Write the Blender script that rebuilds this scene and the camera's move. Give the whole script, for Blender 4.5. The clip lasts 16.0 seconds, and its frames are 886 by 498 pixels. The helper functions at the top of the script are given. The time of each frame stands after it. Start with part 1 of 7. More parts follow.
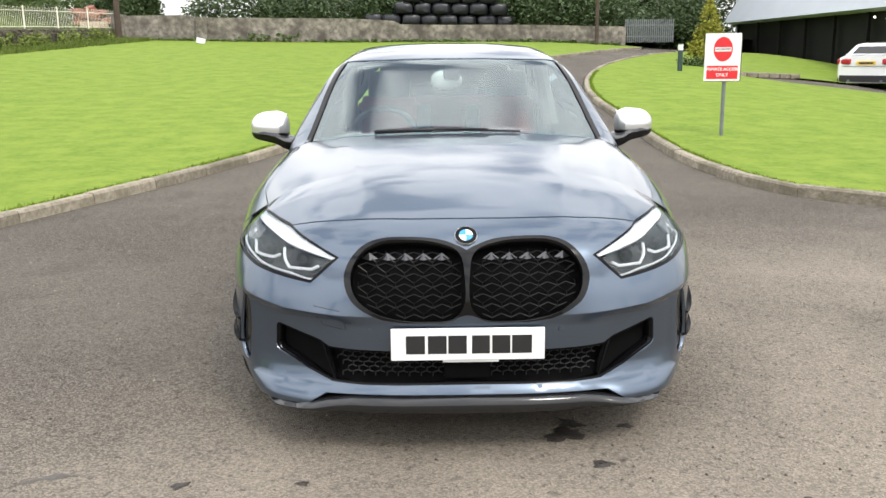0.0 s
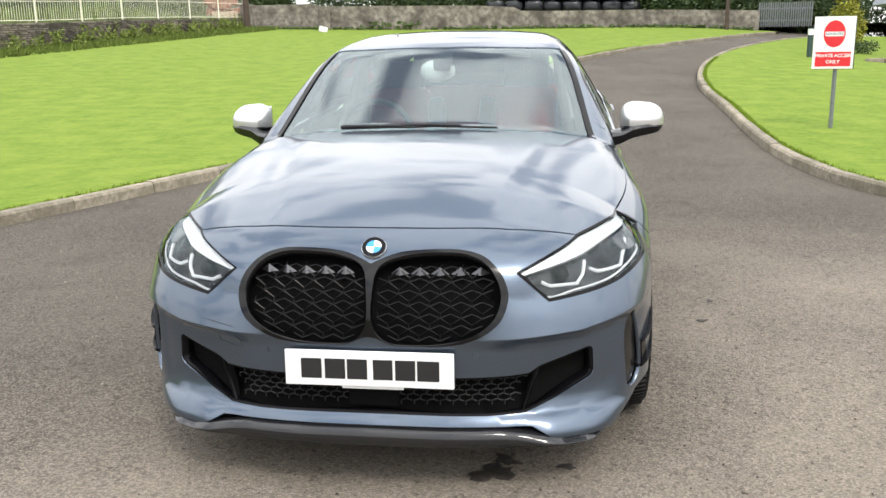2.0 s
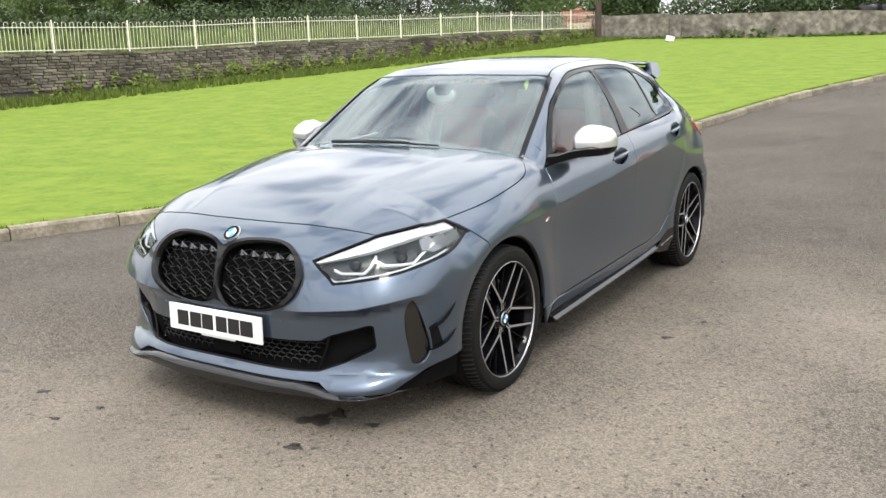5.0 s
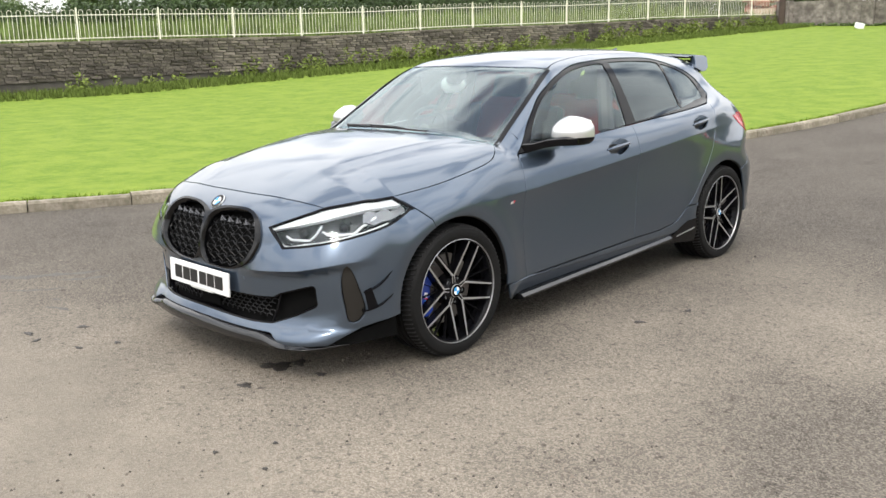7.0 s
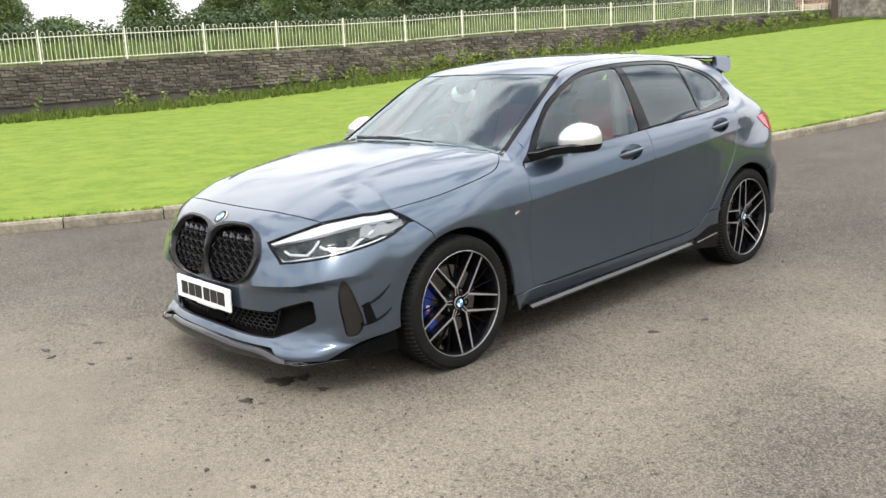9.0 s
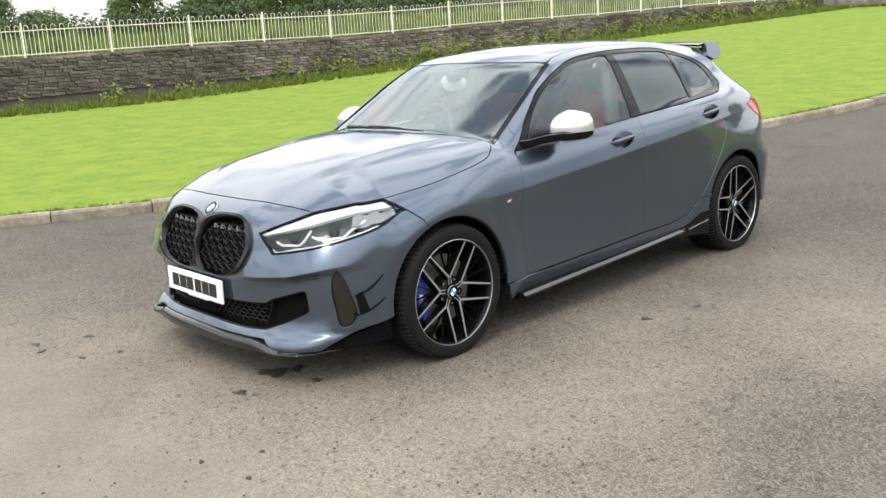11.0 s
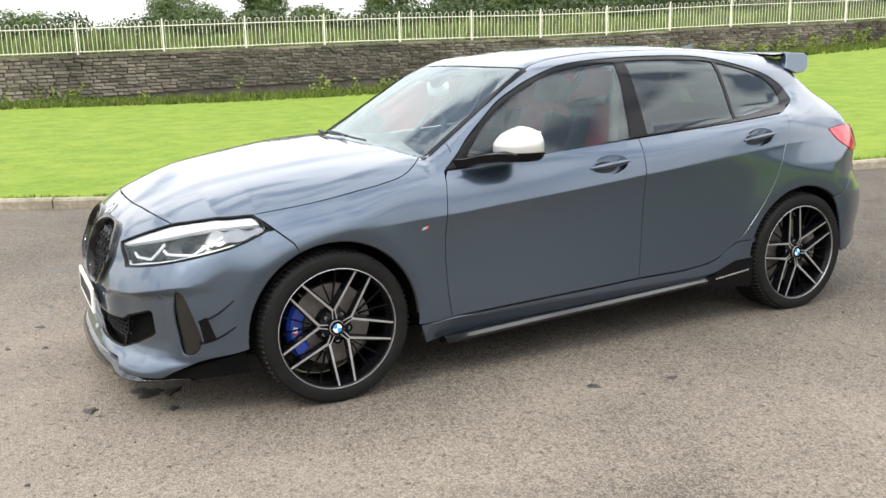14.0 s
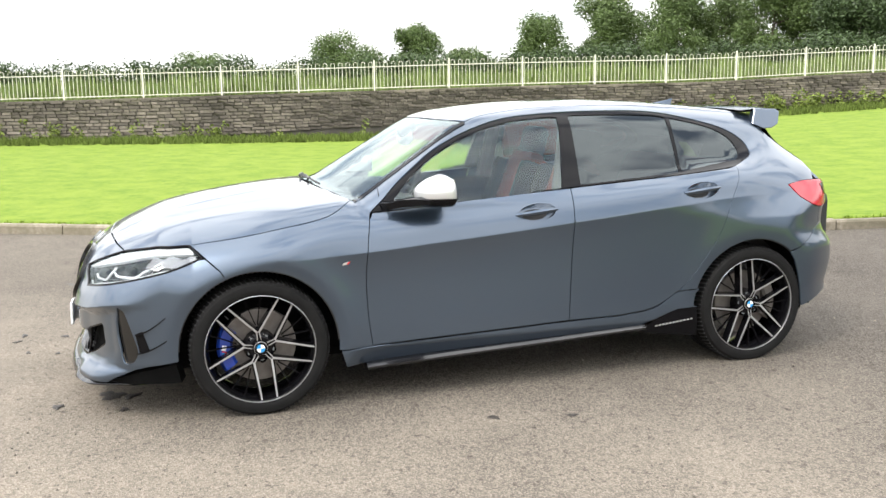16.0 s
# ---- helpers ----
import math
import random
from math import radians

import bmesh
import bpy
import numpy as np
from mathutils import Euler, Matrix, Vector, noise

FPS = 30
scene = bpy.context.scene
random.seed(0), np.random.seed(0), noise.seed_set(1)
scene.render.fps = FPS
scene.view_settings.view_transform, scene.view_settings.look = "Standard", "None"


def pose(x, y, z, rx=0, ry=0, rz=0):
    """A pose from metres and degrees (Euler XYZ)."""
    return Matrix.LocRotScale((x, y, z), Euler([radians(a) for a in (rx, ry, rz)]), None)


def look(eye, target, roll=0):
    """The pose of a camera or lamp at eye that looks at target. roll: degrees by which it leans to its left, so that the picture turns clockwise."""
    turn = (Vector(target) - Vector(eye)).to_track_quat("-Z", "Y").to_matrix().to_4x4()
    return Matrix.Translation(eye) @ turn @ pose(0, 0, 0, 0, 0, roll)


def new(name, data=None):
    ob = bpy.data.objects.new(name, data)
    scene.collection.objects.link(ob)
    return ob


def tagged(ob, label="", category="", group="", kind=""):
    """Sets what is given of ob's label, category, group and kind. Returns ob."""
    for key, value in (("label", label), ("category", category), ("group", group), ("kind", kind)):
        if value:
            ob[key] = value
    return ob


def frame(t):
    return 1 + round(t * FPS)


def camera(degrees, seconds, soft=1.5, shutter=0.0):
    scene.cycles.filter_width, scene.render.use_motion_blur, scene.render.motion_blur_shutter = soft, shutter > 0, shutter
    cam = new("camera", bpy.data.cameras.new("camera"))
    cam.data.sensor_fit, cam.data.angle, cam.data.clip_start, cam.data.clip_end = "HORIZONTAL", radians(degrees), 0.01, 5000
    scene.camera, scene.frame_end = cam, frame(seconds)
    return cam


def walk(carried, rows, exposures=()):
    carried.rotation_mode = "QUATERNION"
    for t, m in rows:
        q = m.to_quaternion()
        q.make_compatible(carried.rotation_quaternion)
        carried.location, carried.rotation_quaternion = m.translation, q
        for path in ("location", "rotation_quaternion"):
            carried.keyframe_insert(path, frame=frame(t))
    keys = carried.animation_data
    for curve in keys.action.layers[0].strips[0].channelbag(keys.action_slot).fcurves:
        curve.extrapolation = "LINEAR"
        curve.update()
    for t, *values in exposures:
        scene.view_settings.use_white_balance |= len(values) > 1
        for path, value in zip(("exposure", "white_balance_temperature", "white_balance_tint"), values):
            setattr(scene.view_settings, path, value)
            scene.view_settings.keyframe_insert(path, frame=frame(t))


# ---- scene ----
cam = camera(53.1, 16.0)
PATH = [
    (0, (-0.128, -3.72, 1.371), (-0.096, -1.767, 0.941), -0.5),
    (0.5, (-0.073, -3.697, 1.355), (-0.026, -1.751, 0.894), -1.1),
    (1, (0.147, -3.638, 1.355), (0.117, -1.693, 0.888), -1.6),
    (1.5, (0.342, -3.523, 1.347), (0.162, -1.585, 0.884), -1.6),
    (2, (0.569, -3.34, 1.371), (0.306, -1.41, 0.917), -0.9),
    (2.5, (0.898, -3.232, 1.378), (0.452, -1.333, 0.935), -0.2),
    (3, (1.214, -3.276, 1.397), (0.607, -1.422, 0.957), -0.2),
    (3.5, (1.535, -3.398, 1.407), (0.83, -1.582, 0.953), -0.6),
    (4, (1.903, -3.357, 1.413), (1.059, -1.602, 0.959), -0.9),
    (4.2, (2.058, -3.335, 1.43), (1.17, -1.598, 0.989), -1.1),
    (6.3, (3.425, -3.195, 1.451), (2.171, -1.7, 1.014), -1.1),
    (6.5, (3.522, -3.158, 1.458), (2.242, -1.684, 1.021), -1.0),
    (7, (3.705, -2.978, 1.463), (2.34, -1.586, 1.018), -1.0),
    (7.5, (3.839, -2.759, 1.463), (2.387, -1.46, 1.014), -1.8),
    (8, (3.875, -2.732, 1.473), (2.407, -1.448, 1.03), -2.5),
    (8.5, (3.858, -2.749, 1.473), (2.4, -1.448, 1.045), -2.6),
    (10.8, (3.817, -2.78, 1.473), (2.378, -1.464, 1.026), -3.2),
    (11, (3.816, -2.771, 1.458), (2.384, -1.448, 1.01), -3.2),
    (11.5, (3.86, -2.66, 1.448), (2.436, -1.334, 0.984), -3.8),
    (12, (3.942, -2.414, 1.441), (2.483, -1.135, 0.956), -3.6),
    (12.5, (3.932, -2.153, 1.395), (2.401, -0.971, 0.888), -2.7),
    (13, (3.943, -1.838, 1.42), (2.339, -0.753, 0.918), -2.1),
    (13.5, (4.087, -1.505, 1.414), (2.401, -0.531, 0.955), -1.8),
    (14, (4.177, -1.179, 1.399), (2.433, -0.297, 0.973), -1.3),
    (14.5, (4.196, -0.831, 1.414), (2.407, -0.034, 1.005), -0.6),
    (15, (4.354, -0.531, 1.421), (2.506, 0.129, 1.035), 0.0),
    (15.5, (4.623, -0.384, 1.432), (2.746, 0.21, 1.081), -0.2),
    (16, (4.92, -0.338, 1.446), (3.032, 0.233, 1.113), -0.7),
]
walk(cam, [(t, look(eye, target, roll)) for t, eye, target, roll in PATH], [(0.0, 0.30), (4.0, 0.32), (7.0, 0.32), (11.0, 0.34), (13.0, 0.38), (14.5, 0.58), (15.0, 0.72), (15.5, 0.82), (16.0, 0.72)])

# ---- light ----
world = bpy.data.worlds.new("overcast_sky")
scene.world = world
world.use_nodes = True
wn, wl = world.node_tree.nodes, world.node_tree.links
wn.clear()
SUN_ELEV, SUN_ROT = radians(52), radians(150)


def wnode(kind, **sets):
    n = wn.new(kind)
    for k, v in sets.items():
        if k in n.inputs:
            n.inputs[k].default_value = v
    return n


w_out, w_bg = wnode("ShaderNodeOutputWorld"), wnode("ShaderNodeBackground", Strength=0.15)
w_sky = wn.new("ShaderNodeTexSky")
w_sky.sky_type, w_sky.sun_disc = "NISHITA", False
w_sky.sun_elevation, w_sky.sun_rotation = SUN_ELEV, SUN_ROT
w_tc = wn.new("ShaderNodeTexCoord")
w_map = wn.new("ShaderNodeMapping")
w_map.inputs["Scale"].default_value = (1.0, 1.0, 1.25)
w_map.inputs["Location"].default_value = (0.35, 0.1, 0.0)
w_noise = wnode("ShaderNodeTexNoise", Scale=5.6, Detail=3.0, Roughness=0.42)
w_ramp = wn.new("ShaderNodeValToRGB")
w_ramp.color_ramp.elements[0].position, w_ramp.color_ramp.elements[1].position = 0.36, 0.55
w_ramp.color_ramp.elements[0].color = (0.16, 0.16, 0.16, 1)
w_cloud = wn.new("ShaderNodeValToRGB")
w_cloud.color_ramp.elements[0].position, w_cloud.color_ramp.elements[1].position = 0.40, 0.72
w_cloud.color_ramp.elements[0].color, w_cloud.color_ramp.elements[1].color = (16.9, 16.8, 16.6, 1), (11.3, 11.4, 11.6, 1)
w_mix = wn.new("ShaderNodeMix")
w_mix.data_type = "RGBA"
wl.new(w_tc.outputs["Generated"], w_map.inputs["Vector"])
wl.new(w_map.outputs["Vector"], w_noise.inputs["Vector"])
w_sep = wn.new("ShaderNodeSeparateXYZ")
wl.new(w_tc.outputs["Generated"], w_sep.inputs["Vector"])
w_thin = wn.new("ShaderNodeMath")
w_thin.operation = "MULTIPLY_ADD"
w_thin.inputs[1].default_value, w_thin.inputs[2].default_value = -0.08, 0.06
wl.new(w_sep.outputs["Z"], w_thin.inputs[0])
w_fac = wn.new("ShaderNodeMath")
wl.new(w_noise.outputs["Fac"], w_fac.inputs[0])
wl.new(w_thin.outputs["Value"], w_fac.inputs[1])
wl.new(w_fac.outputs["Value"], w_ramp.inputs["Fac"])
wl.new(w_noise.outputs["Fac"], w_cloud.inputs["Fac"])
wl.new(w_ramp.outputs["Color"], w_mix.inputs["Factor"])
wl.new(w_sky.outputs["Color"], w_mix.inputs["A"])
wl.new(w_cloud.outputs["Color"], w_mix.inputs["B"])
w_rise = wn.new("ShaderNodeMapRange")
w_rise.inputs["From Min"].default_value, w_rise.inputs["From Max"].default_value = 0.0, 0.75
w_rise.inputs["To Min"].default_value, w_rise.inputs["To Max"].default_value = 0.46, 1.25
wl.new(w_sep.outputs["Z"], w_rise.inputs["Value"])
w_scale = wn.new("ShaderNodeVectorMath")
w_scale.operation = "SCALE"
wl.new(w_mix.outputs["Result"], w_scale.inputs[0])
wl.new(w_rise.outputs["Result"], w_scale.inputs["Scale"])
wl.new(w_scale.outputs["Vector"], w_bg.inputs["Color"])
wl.new(w_bg.outputs["Background"], w_out.inputs["Surface"])

sun = new("sun", bpy.data.lights.new("sun", "SUN"))
sun.data.energy, sun.data.angle, sun.data.color = 1.3, radians(12), (1.0, 0.93, 0.84)
SUN_AZ = radians(150)
sun.matrix_world = look((0, 0, 30), (0 - math.sin(SUN_AZ) * math.cos(SUN_ELEV) * 10, 0 - math.cos(SUN_AZ) * math.cos(SUN_ELEV) * 10, 30 - math.sin(SUN_ELEV) * 10))


# ---- materials ----
def mat(name, color, rough=0.5, metal=0.0, coat=0.0, spec=0.5, vary=0.0, vscale=8.0, tint=None, bump=0.0, bscale=60.0, obj_vary=0.0, island=0.0, alpha_t=0.0, emit=0.0, fine=0.0, fscale=90.0):
    """A principled material: base colour that drifts towards tint at a large scale and at a fine one, with a bump."""
    m = bpy.data.materials.new(name)
    m.use_nodes = True
    n, l = m.node_tree.nodes, m.node_tree.links
    b = n["Principled BSDF"]
    b.inputs["Base Color"].default_value = (*color, 1)
    b.inputs["Roughness"].default_value = rough
    b.inputs["Metallic"].default_value = metal
    b.inputs["Coat Weight"].default_value = coat
    b.inputs["Coat Roughness"].default_value = 0.03
    b.inputs["Specular IOR Level"].default_value = spec
    b.inputs["Transmission Weight"].default_value = alpha_t
    if emit:
        b.inputs["Emission Color"].default_value = (*color, 1)
        b.inputs["Emission Strength"].default_value = emit
    tc = n.new("ShaderNodeTexCoord")
    col = None
    if vary or fine:
        t2 = tint or tuple(c * 0.5 for c in color)
        base = (*color, 1)
        prev = None
        for amount, sc, det in ((vary, vscale, 4.0), (fine, fscale, 3.0)):
            if not amount:
                continue
            no = n.new("ShaderNodeTexNoise")
            no.inputs["Scale"].default_value, no.inputs["Detail"].default_value = sc, det
            l.new(tc.outputs["Object"], no.inputs["Vector"])
            rp = n.new("ShaderNodeMapRange")
            rp.inputs["From Min"].default_value, rp.inputs["From Max"].default_value, rp.inputs["To Max"].default_value = 0.35, 0.68, amount
            l.new(no.outputs["Fac"], rp.inputs["Value"])
            mx = n.new("ShaderNodeMix")
            mx.data_type = "RGBA"
            mx.inputs["A"].default_value, mx.inputs["B"].default_value = base, (*t2, 1)
            l.new(rp.outputs["Result"], mx.inputs["Factor"])
            if prev:
                l.new(prev, mx.inputs["A"])
            prev = mx.outputs["Result"]
        col = prev
    if obj_vary or island:
        hs = n.new("ShaderNodeHueSaturation")
        src = n.new("ShaderNodeObjectInfo").outputs["Random"] if obj_vary else n.new("ShaderNodeNewGeometry").outputs["Random Per Island"]
        amt = obj_vary or island
        mr = n.new("ShaderNodeMapRange")
        mr.inputs["To Min"].default_value, mr.inputs["To Max"].default_value = 1 - amt, 1 + amt
        l.new(src, mr.inputs["Value"])
        l.new(mr.outputs["Result"], hs.inputs["Value"])
        hs.inputs["Color"].default_value = (*color, 1)
        if col:
            l.new(col, hs.inputs["Color"])
        col = hs.outputs["Color"]
    if col:
        l.new(col, b.inputs["Base Color"])
    if bump:
        no = n.new("ShaderNodeTexNoise")
        no.inputs["Scale"].default_value, no.inputs["Detail"].default_value = bscale, 5.0
        l.new(tc.outputs["Object"], no.inputs["Vector"])
        bp = n.new("ShaderNodeBump")
        bp.inputs["Strength"].default_value, bp.inputs["Distance"].default_value = bump, 0.01
        l.new(no.outputs["Fac"], bp.inputs["Height"])
        l.new(bp.outputs["Normal"], b.inputs["Normal"])
    return m


def glass_mat(name, tint, rough=0.0, ior=2.0):
    """Thin glazing: light goes straight through with a tint, over a Fresnel gloss."""
    m = bpy.data.materials.new(name)
    m.use_nodes = True
    n, l = m.node_tree.nodes, m.node_tree.links
    n.clear()
    o, mix = n.new("ShaderNodeOutputMaterial"), n.new("ShaderNodeMixShader")
    tr, gl, fr = n.new("ShaderNodeBsdfTransparent"), n.new("ShaderNodeBsdfGlossy"), n.new("ShaderNodeFresnel")
    tr.inputs["Color"].default_value = (*tint, 1)
    gl.inputs["Roughness"].default_value = rough
    gl.inputs["Color"].default_value = (0.86, 0.97, 1.0, 1)
    fr.inputs["IOR"].default_value = ior
    l.new(fr.outputs["Fac"], mix.inputs["Fac"])
    l.new(tr.outputs["BSDF"], mix.inputs[1])
    l.new(gl.outputs["BSDF"], mix.inputs[2])
    l.new(mix.outputs["Shader"], o.inputs["Surface"])
    return m


def asphalt_mat():
    """Worn tarmac: stone chips in dark binder, paler trafficked and sandy areas, dark oily blotches."""
    m = bpy.data.materials.new("worn_tarmac")
    m.use_nodes = True
    n, l = m.node_tree.nodes, m.node_tree.links
    b = n["Principled BSDF"]
    tc = n.new("ShaderNodeTexCoord")

    def noise_(scale, detail, lo, hi):
        no, mr = n.new("ShaderNodeTexNoise"), n.new("ShaderNodeMapRange")
        no.inputs["Scale"].default_value, no.inputs["Detail"].default_value = scale, detail
        no.inputs["Roughness"].default_value = 0.6
        mr.inputs["From Min"].default_value, mr.inputs["From Max"].default_value = lo, hi
        l.new(tc.outputs["Object"], no.inputs["Vector"])
        l.new(no.outputs["Fac"], mr.inputs["Value"])
        return mr.outputs["Result"]

    def mix_(fac, a, bb):
        mx = n.new("ShaderNodeMix")
        mx.data_type = "RGBA"
        for key, v in (("A", a), ("B", bb)):
            if isinstance(v, tuple):
                mx.inputs[key].default_value = (*v, 1)
            else:
                l.new(v, mx.inputs[key])
        if isinstance(fac, float):
            mx.inputs["Factor"].default_value = fac
        else:
            l.new(fac, mx.inputs["Factor"])
        return mx.outputs["Result"]

    vo = n.new("ShaderNodeTexVoronoi")
    vo.inputs["Scale"].default_value = 165.0
    l.new(tc.outputs["Object"], vo.inputs["Vector"])
    sep = n.new("ShaderNodeSeparateColor")
    l.new(vo.outputs["Color"], sep.inputs["Color"])
    chip = n.new("ShaderNodeMapRange")
    chip.inputs["From Min"].default_value, chip.inputs["From Max"].default_value = 0.22, 1.0
    l.new(sep.outputs["Red"], chip.inputs["Value"])
    v2 = n.new("ShaderNodeTexVoronoi")
    v2.inputs["Scale"].default_value = 62.0
    l.new(tc.outputs["Object"], v2.inputs["Vector"])
    sep2 = n.new("ShaderNodeSeparateColor")
    l.new(v2.outputs["Color"], sep2.inputs["Color"])
    pit = n.new("ShaderNodeMapRange")
    pit.inputs["From Min"].default_value, pit.inputs["From Max"].default_value, pit.inputs["To Max"].default_value = 0.55, 0.95, 0.82
    l.new(sep2.outputs["Green"], pit.inputs["Value"])
    grit = noise_(26.0, 4.0, 0.46, 0.70)
    hole = n.new("ShaderNodeMath")
    hole.operation = "MULTIPLY"
    l.new(pit.outputs["Result"], hole.inputs[0])
    l.new(grit, hole.inputs[1])
    stone = mix_(chip.outputs["Result"], (0.042, 0.037, 0.032), (0.182, 0.160, 0.135))
    worn = mix_(noise_(0.45, 5.0, 0.42, 0.66), stone, mix_(0.40, stone, (0.165, 0.147, 0.123)))
    dark = mix_(noise_(1.7, 4.0, 0.56, 0.74), worn, mix_(0.45, worn, (0.05, 0.045, 0.04)))
    # pale sand washed over the junction in front of the car
    sx = n.new("ShaderNodeSeparateXYZ")
    l.new(tc.outputs["Object"], sx.inputs["Vector"])
    far = n.new("ShaderNodeMapRange")
    far.inputs["From Min"].default_value, far.inputs["From Max"].default_value = 0.2, -0.9
    far.inputs["To Max"].default_value = 0.85
    l.new(sx.outputs["Y"], far.inputs["Value"])
    wide = n.new("ShaderNodeMapRange")
    wide.inputs["From Min"].default_value, wide.inputs["From Max"].default_value = 0.5, 1.3
    wide.inputs["To Max"].default_value = 0.72
    l.new(sx.outputs["X"], wide.inputs["Value"])
    both = n.new("ShaderNodeMath")
    both.operation = "MAXIMUM"
    limit = n.new("ShaderNodeMapRange")
    limit.inputs["From Min"].default_value, limit.inputs["From Max"].default_value, limit.inputs["To Min"].default_value = -2.6, -0.4, 0.30
    l.new(sx.outputs["X"], limit.inputs["Value"])
    held = n.new("ShaderNodeMath")
    held.operation = "MULTIPLY"
    l.new(far.outputs["Result"], held.inputs[0])
    l.new(limit.outputs["Result"], held.inputs[1])
    l.new(held.outputs["Value"], both.inputs[0])
    ahead = n.new("ShaderNodeMapRange")
    ahead.inputs["From Min"].default_value, ahead.inputs["From Max"].default_value = 3.8, 1.6
    l.new(sx.outputs["Y"], ahead.inputs["Value"])
    strip = n.new("ShaderNodeMath")
    strip.operation = "MULTIPLY"
    l.new(wide.outputs["Result"], strip.inputs[0])
    l.new(ahead.outputs["Result"], strip.inputs[1])
    l.new(strip.outputs["Value"], both.inputs[1])
    mul = n.new("ShaderNodeMath")
    mul.operation = "MULTIPLY"
    l.new(both.outputs["Value"], mul.inputs[0])
    # a darker, less trafficked patch beside the car
    gap = n.new("ShaderNodeVectorMath")
    gap.operation = "DISTANCE"
    gap.inputs[1].default_value = (2.75, 0.2, 0)
    l.new(tc.outputs["Object"], gap.inputs[0])
    rim = n.new("ShaderNodeMapRange")
    rim.inputs["From Min"].default_value, rim.inputs["From Max"].default_value = 0.35, 1.0
    rim.inputs["To Min"].default_value = 0.4
    l.new(gap.outputs["Value"], rim.inputs["Value"])
    wear = n.new("ShaderNodeMath")
    wear.operation = "MULTIPLY"
    l.new(rim.outputs["Result"], wear.inputs[0])
    l.new(noise_(0.9, 6.0, 0.08, 0.58), wear.inputs[1])
    l.new(wear.outputs["Value"], mul.inputs[1])
    pale = mix_(chip.outputs["Result"], (0.215, 0.187, 0.151), (0.365, 0.316, 0.254))
    sand = mix_(mul.outputs["Value"], dark, mix_(0.86, dark, pale))
    edge = n.new("ShaderNodeMath")
    edge.operation = "MULTIPLY_ADD"
    edge.inputs[1].default_value = 0.9
    l.new(noise_(0.8, 5.0, 0.30, 0.70), edge.inputs[0])
    l.new(sx.outputs["Y"], edge.inputs[2])
    dusty = n.new("ShaderNodeMapRange")
    dusty.inputs["From Min"].default_value, dusty.inputs["From Max"].default_value, dusty.inputs["To Max"].default_value = -0.66, -1.15, 0.55
    l.new(edge.outputs["Value"], dusty.inputs["Value"])
    dust = mix_(noise_(2.6, 6.0, 0.35, 0.68), (0.250, 0.219, 0.177), (0.185, 0.163, 0.133))
    pitted = mix_(hole.outputs["Value"], sand, (0.030, 0.026, 0.022))
    dusty_here = n.new("ShaderNodeMath")
    dusty_here.operation = "MULTIPLY"
    l.new(dusty.outputs["Result"], dusty_here.inputs[0])
    l.new(limit.outputs["Result"], dusty_here.inputs[1])
    pitted = mix_(dusty_here.outputs["Value"], pitted, dust)
    l.new(pitted, b.inputs["Base Color"])
    b.inputs["Roughness"].default_value = 0.9
    b.inputs["Specular IOR Level"].default_value = 0.15
    bp = n.new("ShaderNodeBump")
    bp.inputs["Strength"].default_value, bp.inputs["Distance"].default_value = 0.6, 0.008
    l.new(vo.outputs["Distance"], bp.inputs["Height"])
    l.new(bp.outputs["Normal"], b.inputs["Normal"])
    return m


